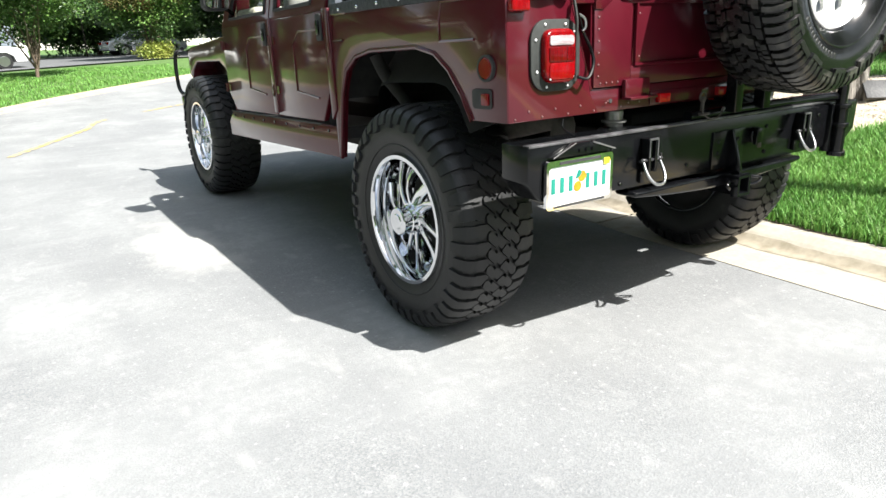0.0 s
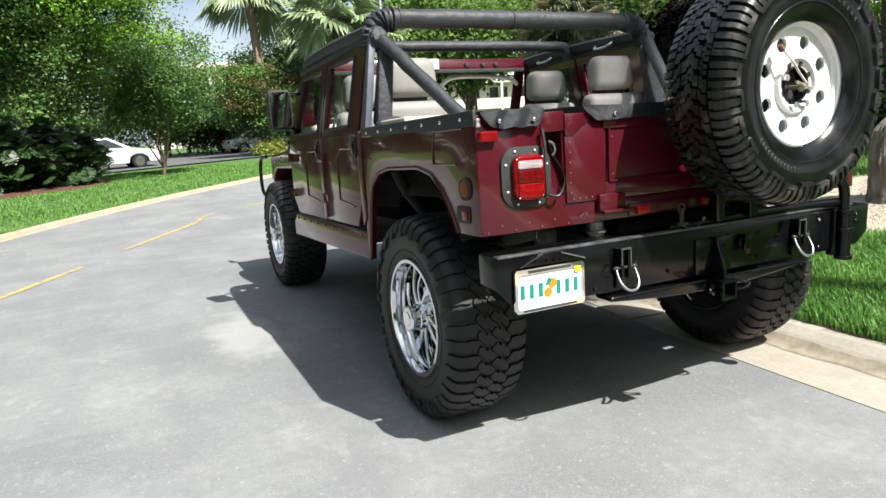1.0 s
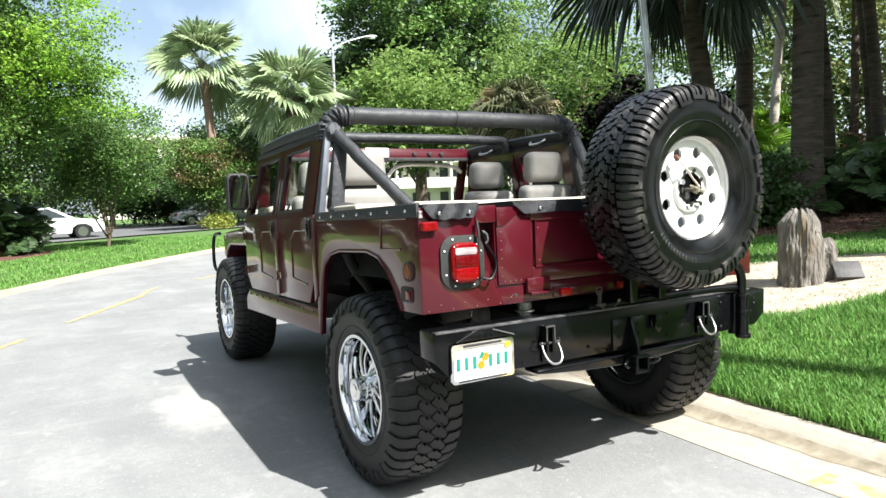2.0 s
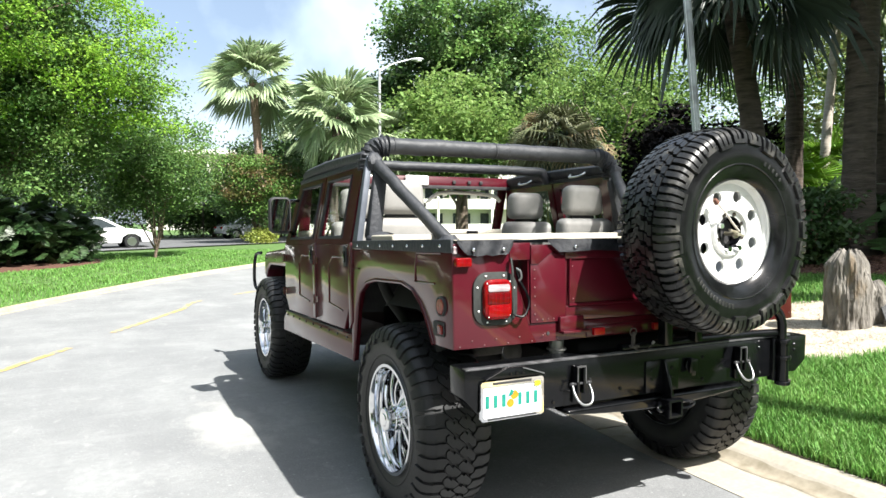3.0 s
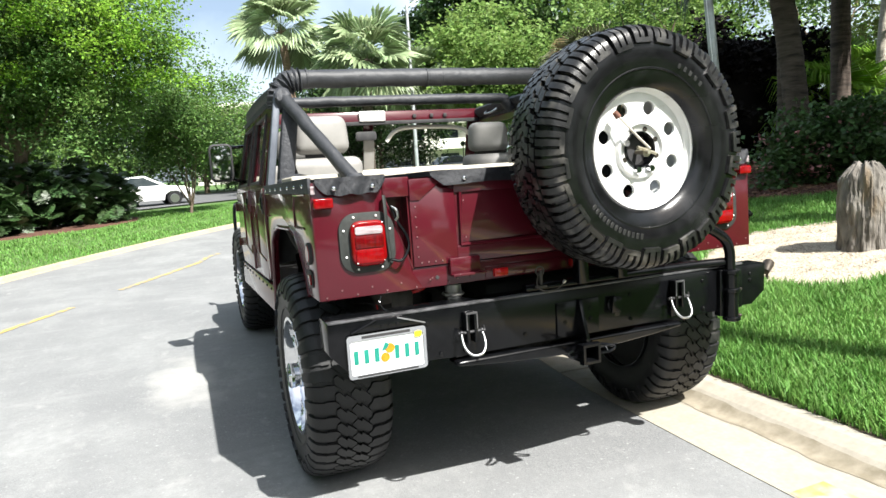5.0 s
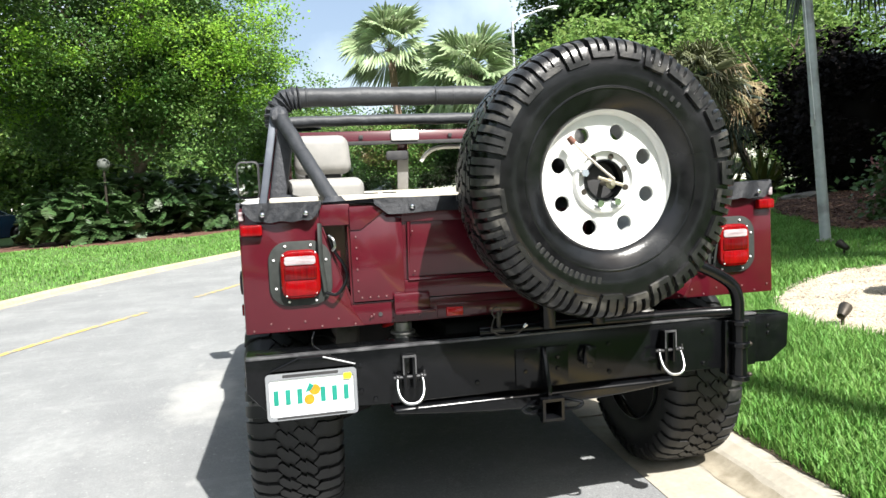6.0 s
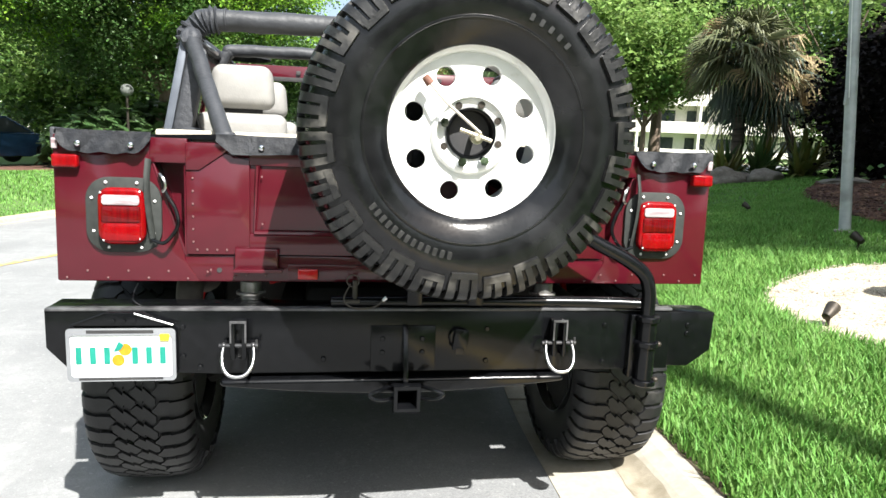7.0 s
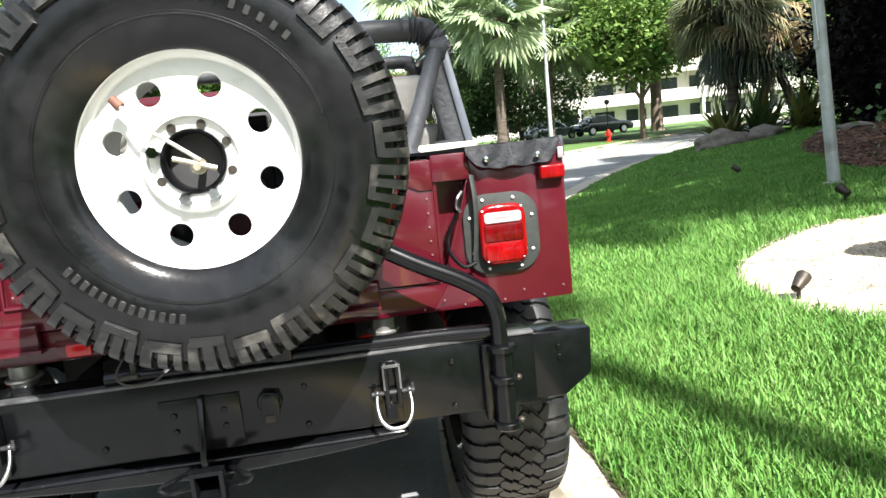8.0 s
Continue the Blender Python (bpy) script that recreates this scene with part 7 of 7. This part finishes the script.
def strap_plant(name, at, n, length, width, material, label, category, seed, el=(15, 80), group="", zadd=0.0):
    """A rosette of arching straps."""
    rnd = random.Random(seed)
    x, y = at
    z = ground_z(x, y) + zadd
    V, F = [], []
    for k in range(n):
        az, e = rnd.uniform(0, 6.283), radians(rnd.uniform(*el))
        L, w = length * rnd.uniform(0.7, 1.2), width * rnd.uniform(0.7, 1.2)
        ox, oy = rnd.uniform(-0.12, 0.12) * length, rnd.uniform(-0.12, 0.12) * length
        b = len(V)
        steps = 5
        for i in range(steps + 1):
            f = i / steps
            r = L * f * math.cos(e)
            h = L * f * math.sin(e) - 0.45 * L * f * f * math.cos(e)
            ww = w * (math.sin(math.pi * min(0.98, 0.15 + 0.85 * f)) + 0.08)
            cx, cy = x + ox + r * math.cos(az), y + oy + r * math.sin(az)
            V += [(cx - ww * math.sin(az), cy + ww * math.cos(az), z + h + ww * 0.25), (cx, cy, z + h), (cx + ww * math.sin(az), cy - ww * math.cos(az), z + h + ww * 0.25)]
        for i in range(steps):
            q = b + 3 * i
            F += [(q, q + 1, q + 4, q + 3), (q + 1, q + 2, q + 5, q + 4)]
    t = thing(name, (x, y, z), label, category, group)
    o = tagged(new("foliage", raw_mesh("foliage", V, F, material)), kind="stuff")
    o.parent, o.matrix_parent_inverse = t, Matrix.Translation(-t.location)
    return t


def lobed_bush(name, at, n, spread, height, leaf, material, label, seed, group="", category="shrub", zadd=0.0):
    """Large cut leaves on stalks, as of a tree philodendron: each leaf a midrib with lobes either side."""
    rnd = random.Random(seed)
    x0, y0 = at
    V, F = [], []
    z0 = ground_z(x0, y0) + zadd
    for k in range(n):
        a, q = rnd.uniform(0, 6.283), math.sqrt(rnd.random())
        cx, cy = x0 + spread[0] * q * math.cos(a), y0 + spread[1] * q * math.sin(a)
        cz = z0 + height * (0.15 + 0.85 * rnd.random() * (1 - 0.55 * q * q))
        az, e, L = rnd.uniform(0, 6.283), radians(rnd.uniform(-50, 30)), leaf * rnd.uniform(0.6, 1.25)
        m = Matrix.Translation((cx, cy, cz)) @ Matrix.Rotation(az, 4, "Z") @ Matrix.Rotation(-e, 4, "Y") @ Matrix.Rotation(rnd.uniform(-0.5, 0.5), 4, "X")
        for i in range(6):
            f = i / 6
            wl = L * 0.5 * math.sin(math.pi * (0.2 + 0.72 * f))
            for s in (-1, 1):
                b = len(V)
                V += [tuple(m @ Vector(p)) for p in ((L * f, 0, -0.25 * L * f * f), (L * (f + 0.16), 0, -0.25 * L * (f + 0.16) ** 2), (L * (f + 0.24), s * wl, -0.10 * L - 0.22 * L * f * f), (L * (f + 0.10), s * wl * 0.96, -0.08 * L - 0.2 * L * f * f))]
                F.append((b, b + 1, b + 2, b + 3))
    t = thing(name, (x0, y0, z0), label, category, group)
    o = new("leaves", raw_mesh("leaves", V, F, material))
    o.parent, o.matrix_parent_inverse = t, Matrix.Translation(-t.location)
    part("stem", join(*[tube([(x0 + 0.3 * spread[0] * math.cos(k), y0 + 0.3 * spread[1] * math.sin(k), z0 - 0.05), (x0 + 0.6 * spread[0] * math.cos(k), y0 + 0.6 * spread[1] * math.sin(k), z0 + height * 0.6)], [0.03, 0.015], 6) for k in range(7)]), BARK, t)
    return t


def clump_bush(name, at, radii, material, label, seed, clumps=120, per=26, size=0.22, ll=0.12, lw=0.035, group="", zc=None, category="shrub", hollow=0.35):
    x, y = at
    z = ground_z(x, y)
    t = thing(name, (x, y, z), label, category, group)
    c = (x, y, z + (radii[2] * 0.72 if zc is None else zc))
    pos, cl = crown_points(c, radii, clumps, per, size, seed, hollow)
    pos[:, 2] = np.maximum(pos[:, 2], z + 0.02)
    o = new("crown", leaf_mesh("crown", pos, ll, lw, material, seed=seed))
    o.parent, o.matrix_parent_inverse = t, Matrix.Translation(-t.location)
    part("stem", join(*[tube([(x, y, z - 0.1), tuple((Vector(cl[k]) * 0.6 + Vector((x, y, z + 0.1)) * 0.4)), tuple(cl[k])], [0.03, 0.02, 0.008], 5) for k in range(0, min(len(cl), 14))]), BARK, t)
    return t


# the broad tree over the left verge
# lime set towards the sun, deep green inside: sunlit and shaded foliage as colour
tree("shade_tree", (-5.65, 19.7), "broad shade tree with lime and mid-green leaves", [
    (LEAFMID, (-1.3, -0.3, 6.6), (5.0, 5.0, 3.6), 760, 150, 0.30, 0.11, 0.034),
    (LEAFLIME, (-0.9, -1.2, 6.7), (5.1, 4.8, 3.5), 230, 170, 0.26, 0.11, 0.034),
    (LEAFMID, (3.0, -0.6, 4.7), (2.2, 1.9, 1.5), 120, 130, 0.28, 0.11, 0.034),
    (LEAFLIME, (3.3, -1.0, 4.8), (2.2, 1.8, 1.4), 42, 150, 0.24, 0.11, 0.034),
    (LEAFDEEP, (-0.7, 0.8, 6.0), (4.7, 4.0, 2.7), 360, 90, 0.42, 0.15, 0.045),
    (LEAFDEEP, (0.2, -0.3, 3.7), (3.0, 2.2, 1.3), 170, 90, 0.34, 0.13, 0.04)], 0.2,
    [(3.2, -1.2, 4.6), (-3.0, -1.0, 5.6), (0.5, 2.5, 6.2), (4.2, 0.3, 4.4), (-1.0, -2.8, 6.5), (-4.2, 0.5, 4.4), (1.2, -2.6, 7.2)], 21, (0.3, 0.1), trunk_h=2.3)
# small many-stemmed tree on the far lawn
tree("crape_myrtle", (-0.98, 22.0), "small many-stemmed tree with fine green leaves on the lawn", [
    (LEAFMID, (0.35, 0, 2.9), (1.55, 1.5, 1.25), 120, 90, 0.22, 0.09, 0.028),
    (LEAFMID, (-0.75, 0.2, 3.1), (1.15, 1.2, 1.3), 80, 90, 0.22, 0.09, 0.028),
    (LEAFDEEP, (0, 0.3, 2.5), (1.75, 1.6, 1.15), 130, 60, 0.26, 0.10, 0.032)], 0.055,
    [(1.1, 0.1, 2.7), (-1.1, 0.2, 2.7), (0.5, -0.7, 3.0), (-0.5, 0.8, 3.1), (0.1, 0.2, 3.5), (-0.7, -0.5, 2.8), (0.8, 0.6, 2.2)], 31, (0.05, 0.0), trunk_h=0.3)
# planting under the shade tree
# the tree's shade over these shrubs is put into their dark leaf colour
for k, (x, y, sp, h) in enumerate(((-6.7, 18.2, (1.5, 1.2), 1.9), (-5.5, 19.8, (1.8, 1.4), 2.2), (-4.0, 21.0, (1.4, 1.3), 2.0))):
    lobed_bush("philodendron", (x, y), 760, sp, h, 0.36, mat("shaded_philodendron_leaf", (0.026, 0.056, 0.019), (0.05, 0.095, 0.031), 0.8, 0.4, rnd=0.4, sss=0.12), "dense shrub of cut glossy leaves under the tree", 40 + k, "verge shrubs")
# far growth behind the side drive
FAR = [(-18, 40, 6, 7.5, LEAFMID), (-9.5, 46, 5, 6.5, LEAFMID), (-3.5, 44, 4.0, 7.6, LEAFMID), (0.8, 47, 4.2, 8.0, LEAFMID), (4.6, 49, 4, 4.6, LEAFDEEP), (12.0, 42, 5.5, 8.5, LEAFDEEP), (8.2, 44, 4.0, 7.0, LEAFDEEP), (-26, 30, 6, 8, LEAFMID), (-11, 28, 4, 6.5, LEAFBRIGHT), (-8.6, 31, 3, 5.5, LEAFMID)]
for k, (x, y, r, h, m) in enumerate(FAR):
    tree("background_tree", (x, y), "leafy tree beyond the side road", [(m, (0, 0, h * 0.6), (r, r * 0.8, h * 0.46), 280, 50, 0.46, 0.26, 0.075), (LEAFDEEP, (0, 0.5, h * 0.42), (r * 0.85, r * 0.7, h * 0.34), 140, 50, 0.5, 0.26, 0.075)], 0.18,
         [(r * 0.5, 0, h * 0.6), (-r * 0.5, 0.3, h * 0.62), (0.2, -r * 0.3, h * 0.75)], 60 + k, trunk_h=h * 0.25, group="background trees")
tree("flowering_tree", (4.6, 33.5), "small rounded tree with reddish new leaves", [
    (LEAFMID, (0, 0, 3.1), (2.1, 1.8, 1.5), 170, 70, 0.26, 0.14, 0.045),
    (REDLEAF, (0, -0.3, 3.3), (2.1, 1.8, 1.4), 60, 60, 0.22, 0.14, 0.045),
    (LEAFDEEP, (0, 0.2, 2.0), (1.8, 1.5, 1.2), 90, 60, 0.28, 0.14, 0.045)], 0.09, [(0.9, 0, 2.8), (-0.9, 0.1, 2.8), (0.1, -0.6, 3.2)], 81, trunk_h=0.8)
clump_bush("croton_shrub", (4.8, 32.8), (0.8, 0.8, 0.42), mat("yellow_leaves", (0.30, 0.32, 0.07), (0.20, 0.27, 0.05), 0.8, 0.5, rnd=0.35, sss=0.3), "low yellow-leaved shrub by the far lawn", 82, 70, 30, 0.16, 0.14, 0.045)
# fan palms ahead
palm("fan_palm", (5.6, 36.5), 9.0, 0.24, 3.0, 40, PALMLEAF, "tall fan palm with silvery green leaves", 91, (-0.5, 0.2), 0.0, el=(-38, 88), droop=0.16, split=0.62, ribs=15, spread=2.5, stalk=0.45, bark=mat("reddish_palm_bark", (0.20, 0.13, 0.09), (0.30, 0.22, 0.17), 12, 0.95, bump=0.9, bscale=26, stretch=(0.3, 0.3, 1.6)), group="fan palms")
palm("fan_palm", (8.35, 32.0), 6.6, 0.24, 3.0, 40, PALMLEAF, "shorter fan palm with drooping silvery leaves", 92, (0.2, 0.0), 0.0, el=(-38, 88), droop=0.18, split=0.62, ribs=15, spread=2.5, stalk=0.45, group="fan palms")
palm("fan_palm", (11.6, 34.0), 5.6, 0.15, 2.7, 26, PALMLEAF, "fan palm beside the street lamp", 93, (0.2, 0.0), 0.0, el=(-38, 88), droop=0.18, split=0.62, ribs=15, spread=2.5, stalk=0.45, group="fan palms")
palm("fan_palm", (9.8, 37.0), 6.4, 0.15, 2.9, 26, PALMLEAF, "fan palm behind the others", 94, (-0.2, 0.0), 0.0, el=(-38, 88), droop=0.18, split=0.62, ribs=15, spread=2.5, stalk=0.45, group="fan palms")
# broadleaf trees ahead and right
tree("broadleaf_tree", (21.5, 42.0), "tall dense broadleaf tree", [(LEAFDEEP, (0.5, 0, 12.0), (7.2, 6.0, 6.4), 420, 90, 0.50, 0.34, 0.11), (LEAFMID, (0.5, -0.8, 12.4), (7.2, 6.0, 6.3), 150, 100, 0.46, 0.34, 0.11), (LEAFDEEP, (0, 1, 9.0), (6.4, 5.5, 4.4), 260, 60, 0.6, 0.42, 0.13)], 0.4, [(4, 0, 9), (-4, 0.5, 9), (0, -3, 12), (1, 2, 14)], 101, trunk_h=4.0)
tree("broadleaf_tree", (16.6, 33.5), "bright green broadleaf tree", [(LEAFBRIGHT, (-0.3, 0, 6.4), (4.6, 3.8, 3.4), 330, 40, 0.42, 0.32, 0.10), (LEAFMID, (0, 0.5, 5.6), (3.9, 3.3, 2.6), 160, 40, 0.42, 0.32, 0.10)], 0.16, [(1.8, 0.1, 4.8), (-1.8, 0.2, 4.8), (0.3, -1.5, 5.6), (0.2, 0.5, 7.2)], 103, trunk_h=2.2)
tree("broadleaf_tree", (26.0, 31.0), "bright green broadleaf tree", [(LEAFBRIGHT, (0, 0, 7.0), (5.0, 4.4, 4.2), 330, 40, 0.5, 0.36, 0.11), (LEAFMID, (0, 0.5, 6.0), (4.4, 4.0, 3.4), 200, 40, 0.5, 0.36, 0.11)], 0.2, [(2, 0, 6), (-2, 0.4, 6), (0.2, -2, 7.5)], 104, trunk_h=2.4)
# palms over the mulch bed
palm("cabbage_palm", (9.45, 6.7), 5.75, 0.21, 2.65, 42, PALMSHADE, "palm with a rough grey-brown trunk and hanging fans", 111, (-0.95, 0.25), 0.0, el=(-46, 80), droop=0.34, ribs=24, spread=2.6, stalk=0.50, split=0.55, group="bed palms")
palm("cabbage_palm", (10.7, 8.15), 9.6, 0.17, 2.6, 30, PALMSHADE, "palm trunk close beside its twin", 112, (0.2, 0.2), 0.05, group="bed palms")
palm("cabbage_palm", (9.55, 4.9), 8.6, 0.25, 2.9, 34, PALMSHADE, "thick flared palm trunk in the bed", 113, (0.35, 0.1), 0.05, group="bed palms")
palm("cabbage_palm", (12.4, 8.2), 10.2, 0.19, 2.8, 30, PALMSHADE, "palm further back in the bed", 114, (0.1, 0.2), 0.05, group="bed palms")
for k, (x, y, h, lx) in enumerate(((15.5, 8.6, 7.5, 0.9), (14.4, 6.2, 7.5, -1.0), (15.4, 5.6, 8.0, -1.1), (17.0, 6.4, 8.0, -0.8), (19.5, 9.5, 9, 0.5), (12.3, 6.0, 7.5, -0.9), (12.9, 5.3, 7.8, -1.0))):
    palm("leaning_palm", (x, y), h, 0.12, 2.3, 22, PALMLEAF, "slim leaning palm at the back of the bed", 120 + k, (lx, 0.2), 0.1, group="slim palms", el=(-20, 80), ribs=20)
palm("leaning_palm", (17.1, 10.7), 7.2, 0.14, 2.3, 22, PALMLEAF, "pale-barked palm leaning at the back of the bed", 129, (1.0, 0.2), 0.1, bark=mat("pale_palm_bark", (0.34, 0.30, 0.25), (0.46, 0.42, 0.36), 12, 0.95, bump=0.8, bscale=26, stretch=(0.3, 0.3, 1.6)), group="slim palms", el=(-20, 80))
palm("shaggy_palm", (12.0, 17.1), 3.7, 0.17, 2.0, 40, mat("olive_palm_leaf", (0.10, 0.115, 0.05), (0.16, 0.17, 0.085), 0.8, 0.5, rnd=0.3, sss=0.25), "shaggy low palm with a skirt of dry leaves", 131, (-0.1, 0.0), 0.3, el=(-32, 80), droop=0.42, split=0.3, ribs=22)
palm("shaggy_palm", (13.9, 16.8), 3.0, 0.13, 1.8, 40, PALMSHADE, "leaning palm behind the shaggy one", 132, (-1.3, 0.3), 0.25, el=(-60, 80), droop=0.7, split=0.3)
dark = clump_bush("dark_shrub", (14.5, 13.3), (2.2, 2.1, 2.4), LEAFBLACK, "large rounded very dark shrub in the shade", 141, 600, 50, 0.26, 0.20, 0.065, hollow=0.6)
# solid dark core added for the shrub's shaded inside; it closes the leaf gaps
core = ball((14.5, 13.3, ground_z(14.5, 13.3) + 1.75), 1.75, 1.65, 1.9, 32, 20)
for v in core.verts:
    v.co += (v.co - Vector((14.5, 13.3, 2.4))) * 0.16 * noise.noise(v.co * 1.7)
part("dark_core", core, LEAFBLACK, dark)
for k, (x, y) in enumerate(((11.2, 16.3), (12.0, 15.9), (12.9, 15.2), (11.7, 17.0), (12.6, 16.6), (13.6, 16.0))):
    strap_plant("bromeliad", (x, y), 60, 1.5, 0.06, LEAFDEEP if k % 2 else mat("olive_straps", (0.10, 0.14, 0.03), (0.17, 0.15, 0.04), 2, 0.4, rnd=0.3, sss=0.3), "rosette of long arching strap leaves", "shrub", 150 + k, group="strap plants")
for k, (x, y, sp, h, m) in enumerate(((11.2, 3.0, (1.7, 1.4), 1.3, LEAFDEEP), (11.1, 4.35, (1.5, 1.2), 1.45, LEAFDEEP), (13.2, 2.2, (1.9, 1.4), 1.7, LEAFDEEP), (12.6, 5.4, (1.8, 1.4), 1.5, LEAFDEEP), (14.6, 8.0, (1.9, 1.5), 1.8, LEAFDEEP), (17.5, 10.5, (2.4, 2.0), 2.4, LEAFDEEP), (16.8, 3.6, (2.2, 1.8), 2.2, LEAFDEEP))):
    lobed_bush("fern_bush", (x, y), 230, sp, h, 0.42, m, "dense dark green bush of cut leaves in the mulch bed", 160 + k, "bed shrubs")
# sun on these fronds is put into their lime and bright leaf colours
for k, (x, y, h, r) in enumerate(((15.3, 10.7, 1.5, 1.9), (17.2, 13.2, 2.2, 2.4), (18.6, 11.6, 1.9, 2.2), (15.4, 14.9, 1.6, 2.0))):
    palm("clumping_palm", (x, y), h, 0.07, r, 30, LEAFLIME if k % 2 == 0 else LEAFBRIGHT, "low clumping palm with lit yellow-green fronds", 300 + k, (0.1, 0.1), 0.1, el=(-15, 85), ribs=16, spread=1.7, droop=0.5, stalk=0.4, split=0.2, group="clumping palms")
clump_bush("copper_shrub", (16.2, 8.3), (1.5, 1.0, 1.0), mat("copper_leaves", (0.085, 0.032, 0.026), (0.04, 0.035, 0.022), 1.2, 0.5, rnd=0.5, sss=0.2), "copper-red leaved shrub among the slim palms", 310, 110, 26, 0.22, 0.16, 0.06)
azalea = clump_bush("azalea_bush", (8.1, 5.15), (1.15, 0.9, 0.72), LEAFDEEP, "leafy bush with a few pink blossoms beside the palm foot", 171, 190, 50, 0.14, 0.10, 0.036)
pos, _ = crown_points(Vector((8.1, 5.15, ground_z(8.1, 5.15) + 0.5)), (1.1, 0.85, 0.7), 46, 9, 0.10, 173, 0.8)
blossom = new("blossom", leaf_mesh("blossom", pos, 0.05, 0.04, mat("pink_petals", (0.42, 0.16, 0.18), (0.52, 0.26, 0.26), 3, 0.6, rnd=0.2, sss=0.3), seed=173))
blossom.parent, blossom.matrix_parent_inverse = azalea, Matrix.Translation(-azalea.location)
strap_plant("lily_clump", (7.6, 2.3), 90, 0.55, 0.012, LEAFBRIGHT, "clump of fine arching green blades by the gravel", "shrub", 172)
for k, (x, y, r, h) in enumerate(((24, 12, 4.5, 10), (27, 20, 5.5, 12), (22, 5, 4.5, 8.5), (21.5, 25, 5.0, 11), (30, 2, 6, 9))):
    tree("thicket_tree", (x, y), "leafy tree behind the palm bed", [(OLIVELEAF if k in (0, 2) else LEAFBRIGHT, (0, 0, h * 0.55), (r, r * 0.9, h * 0.5), 300, 50, 0.45, 0.22, 0.07), (LEAFDEEP, (0, 0, h * 0.4), (r * 0.85, r * 0.8, h * 0.4), 70, 36, 0.5, 0.30, 0.09)], 0.16, [(r * 0.4, 0, h * 0.6), (-r * 0.4, 0.3, h * 0.6), (0.2, -r * 0.3, h * 0.7)], 180 + k, trunk_h=h * 0.25, group="thicket trees")

# palms out of view, added to cast shade on the lawn and the bed
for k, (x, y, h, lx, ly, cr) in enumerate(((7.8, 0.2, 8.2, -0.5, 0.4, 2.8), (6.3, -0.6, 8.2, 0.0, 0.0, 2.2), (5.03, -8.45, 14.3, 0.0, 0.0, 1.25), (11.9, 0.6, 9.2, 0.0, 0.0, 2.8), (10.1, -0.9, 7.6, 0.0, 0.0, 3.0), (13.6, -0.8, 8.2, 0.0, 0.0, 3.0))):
    palm("cabbage_palm", (x, y), h, 0.2 if cr > 2 else 0.11, cr, 38 if cr > 2.5 else 24 if cr > 1.5 else 11, PALMSHADE, "palm out of view, set to shade the bank and bed", 190 + k, (lx, ly), 0.15, group="bed palms")
# unseen trees added round the rest of the street to cut sky light and darken reflections
for k, (x, y, r, h) in enumerate(((-12.8, 9, 4.6, 10), (-13, 2.5, 5, 11), (-14, -5, 5.2, 11), (-13, -13, 5.5, 11), (-5, -20, 5.0, 7), (4, -22, 5.0, 7), (13, -16, 5, 8), (17, -6, 5, 9))):
    tree("unseen_street_tree", (x, y), "unseen leafy tree added round the street", [(LEAFMID, (0, 0, h * 0.6), (r, r, h * 0.45), 220, 34, 0.55, 0.36, 0.11), (LEAFDEEP, (0, 0, h * 0.45), (r * 0.85, r * 0.85, h * 0.36), 120, 34, 0.55, 0.36, 0.11)], 0.2, [(r * 0.4, 0, h * 0.6), (-r * 0.4, 0.3, h * 0.6), (0.2, -r * 0.3, h * 0.7)], 200 + k, trunk_h=h * 0.25, group="street trees")
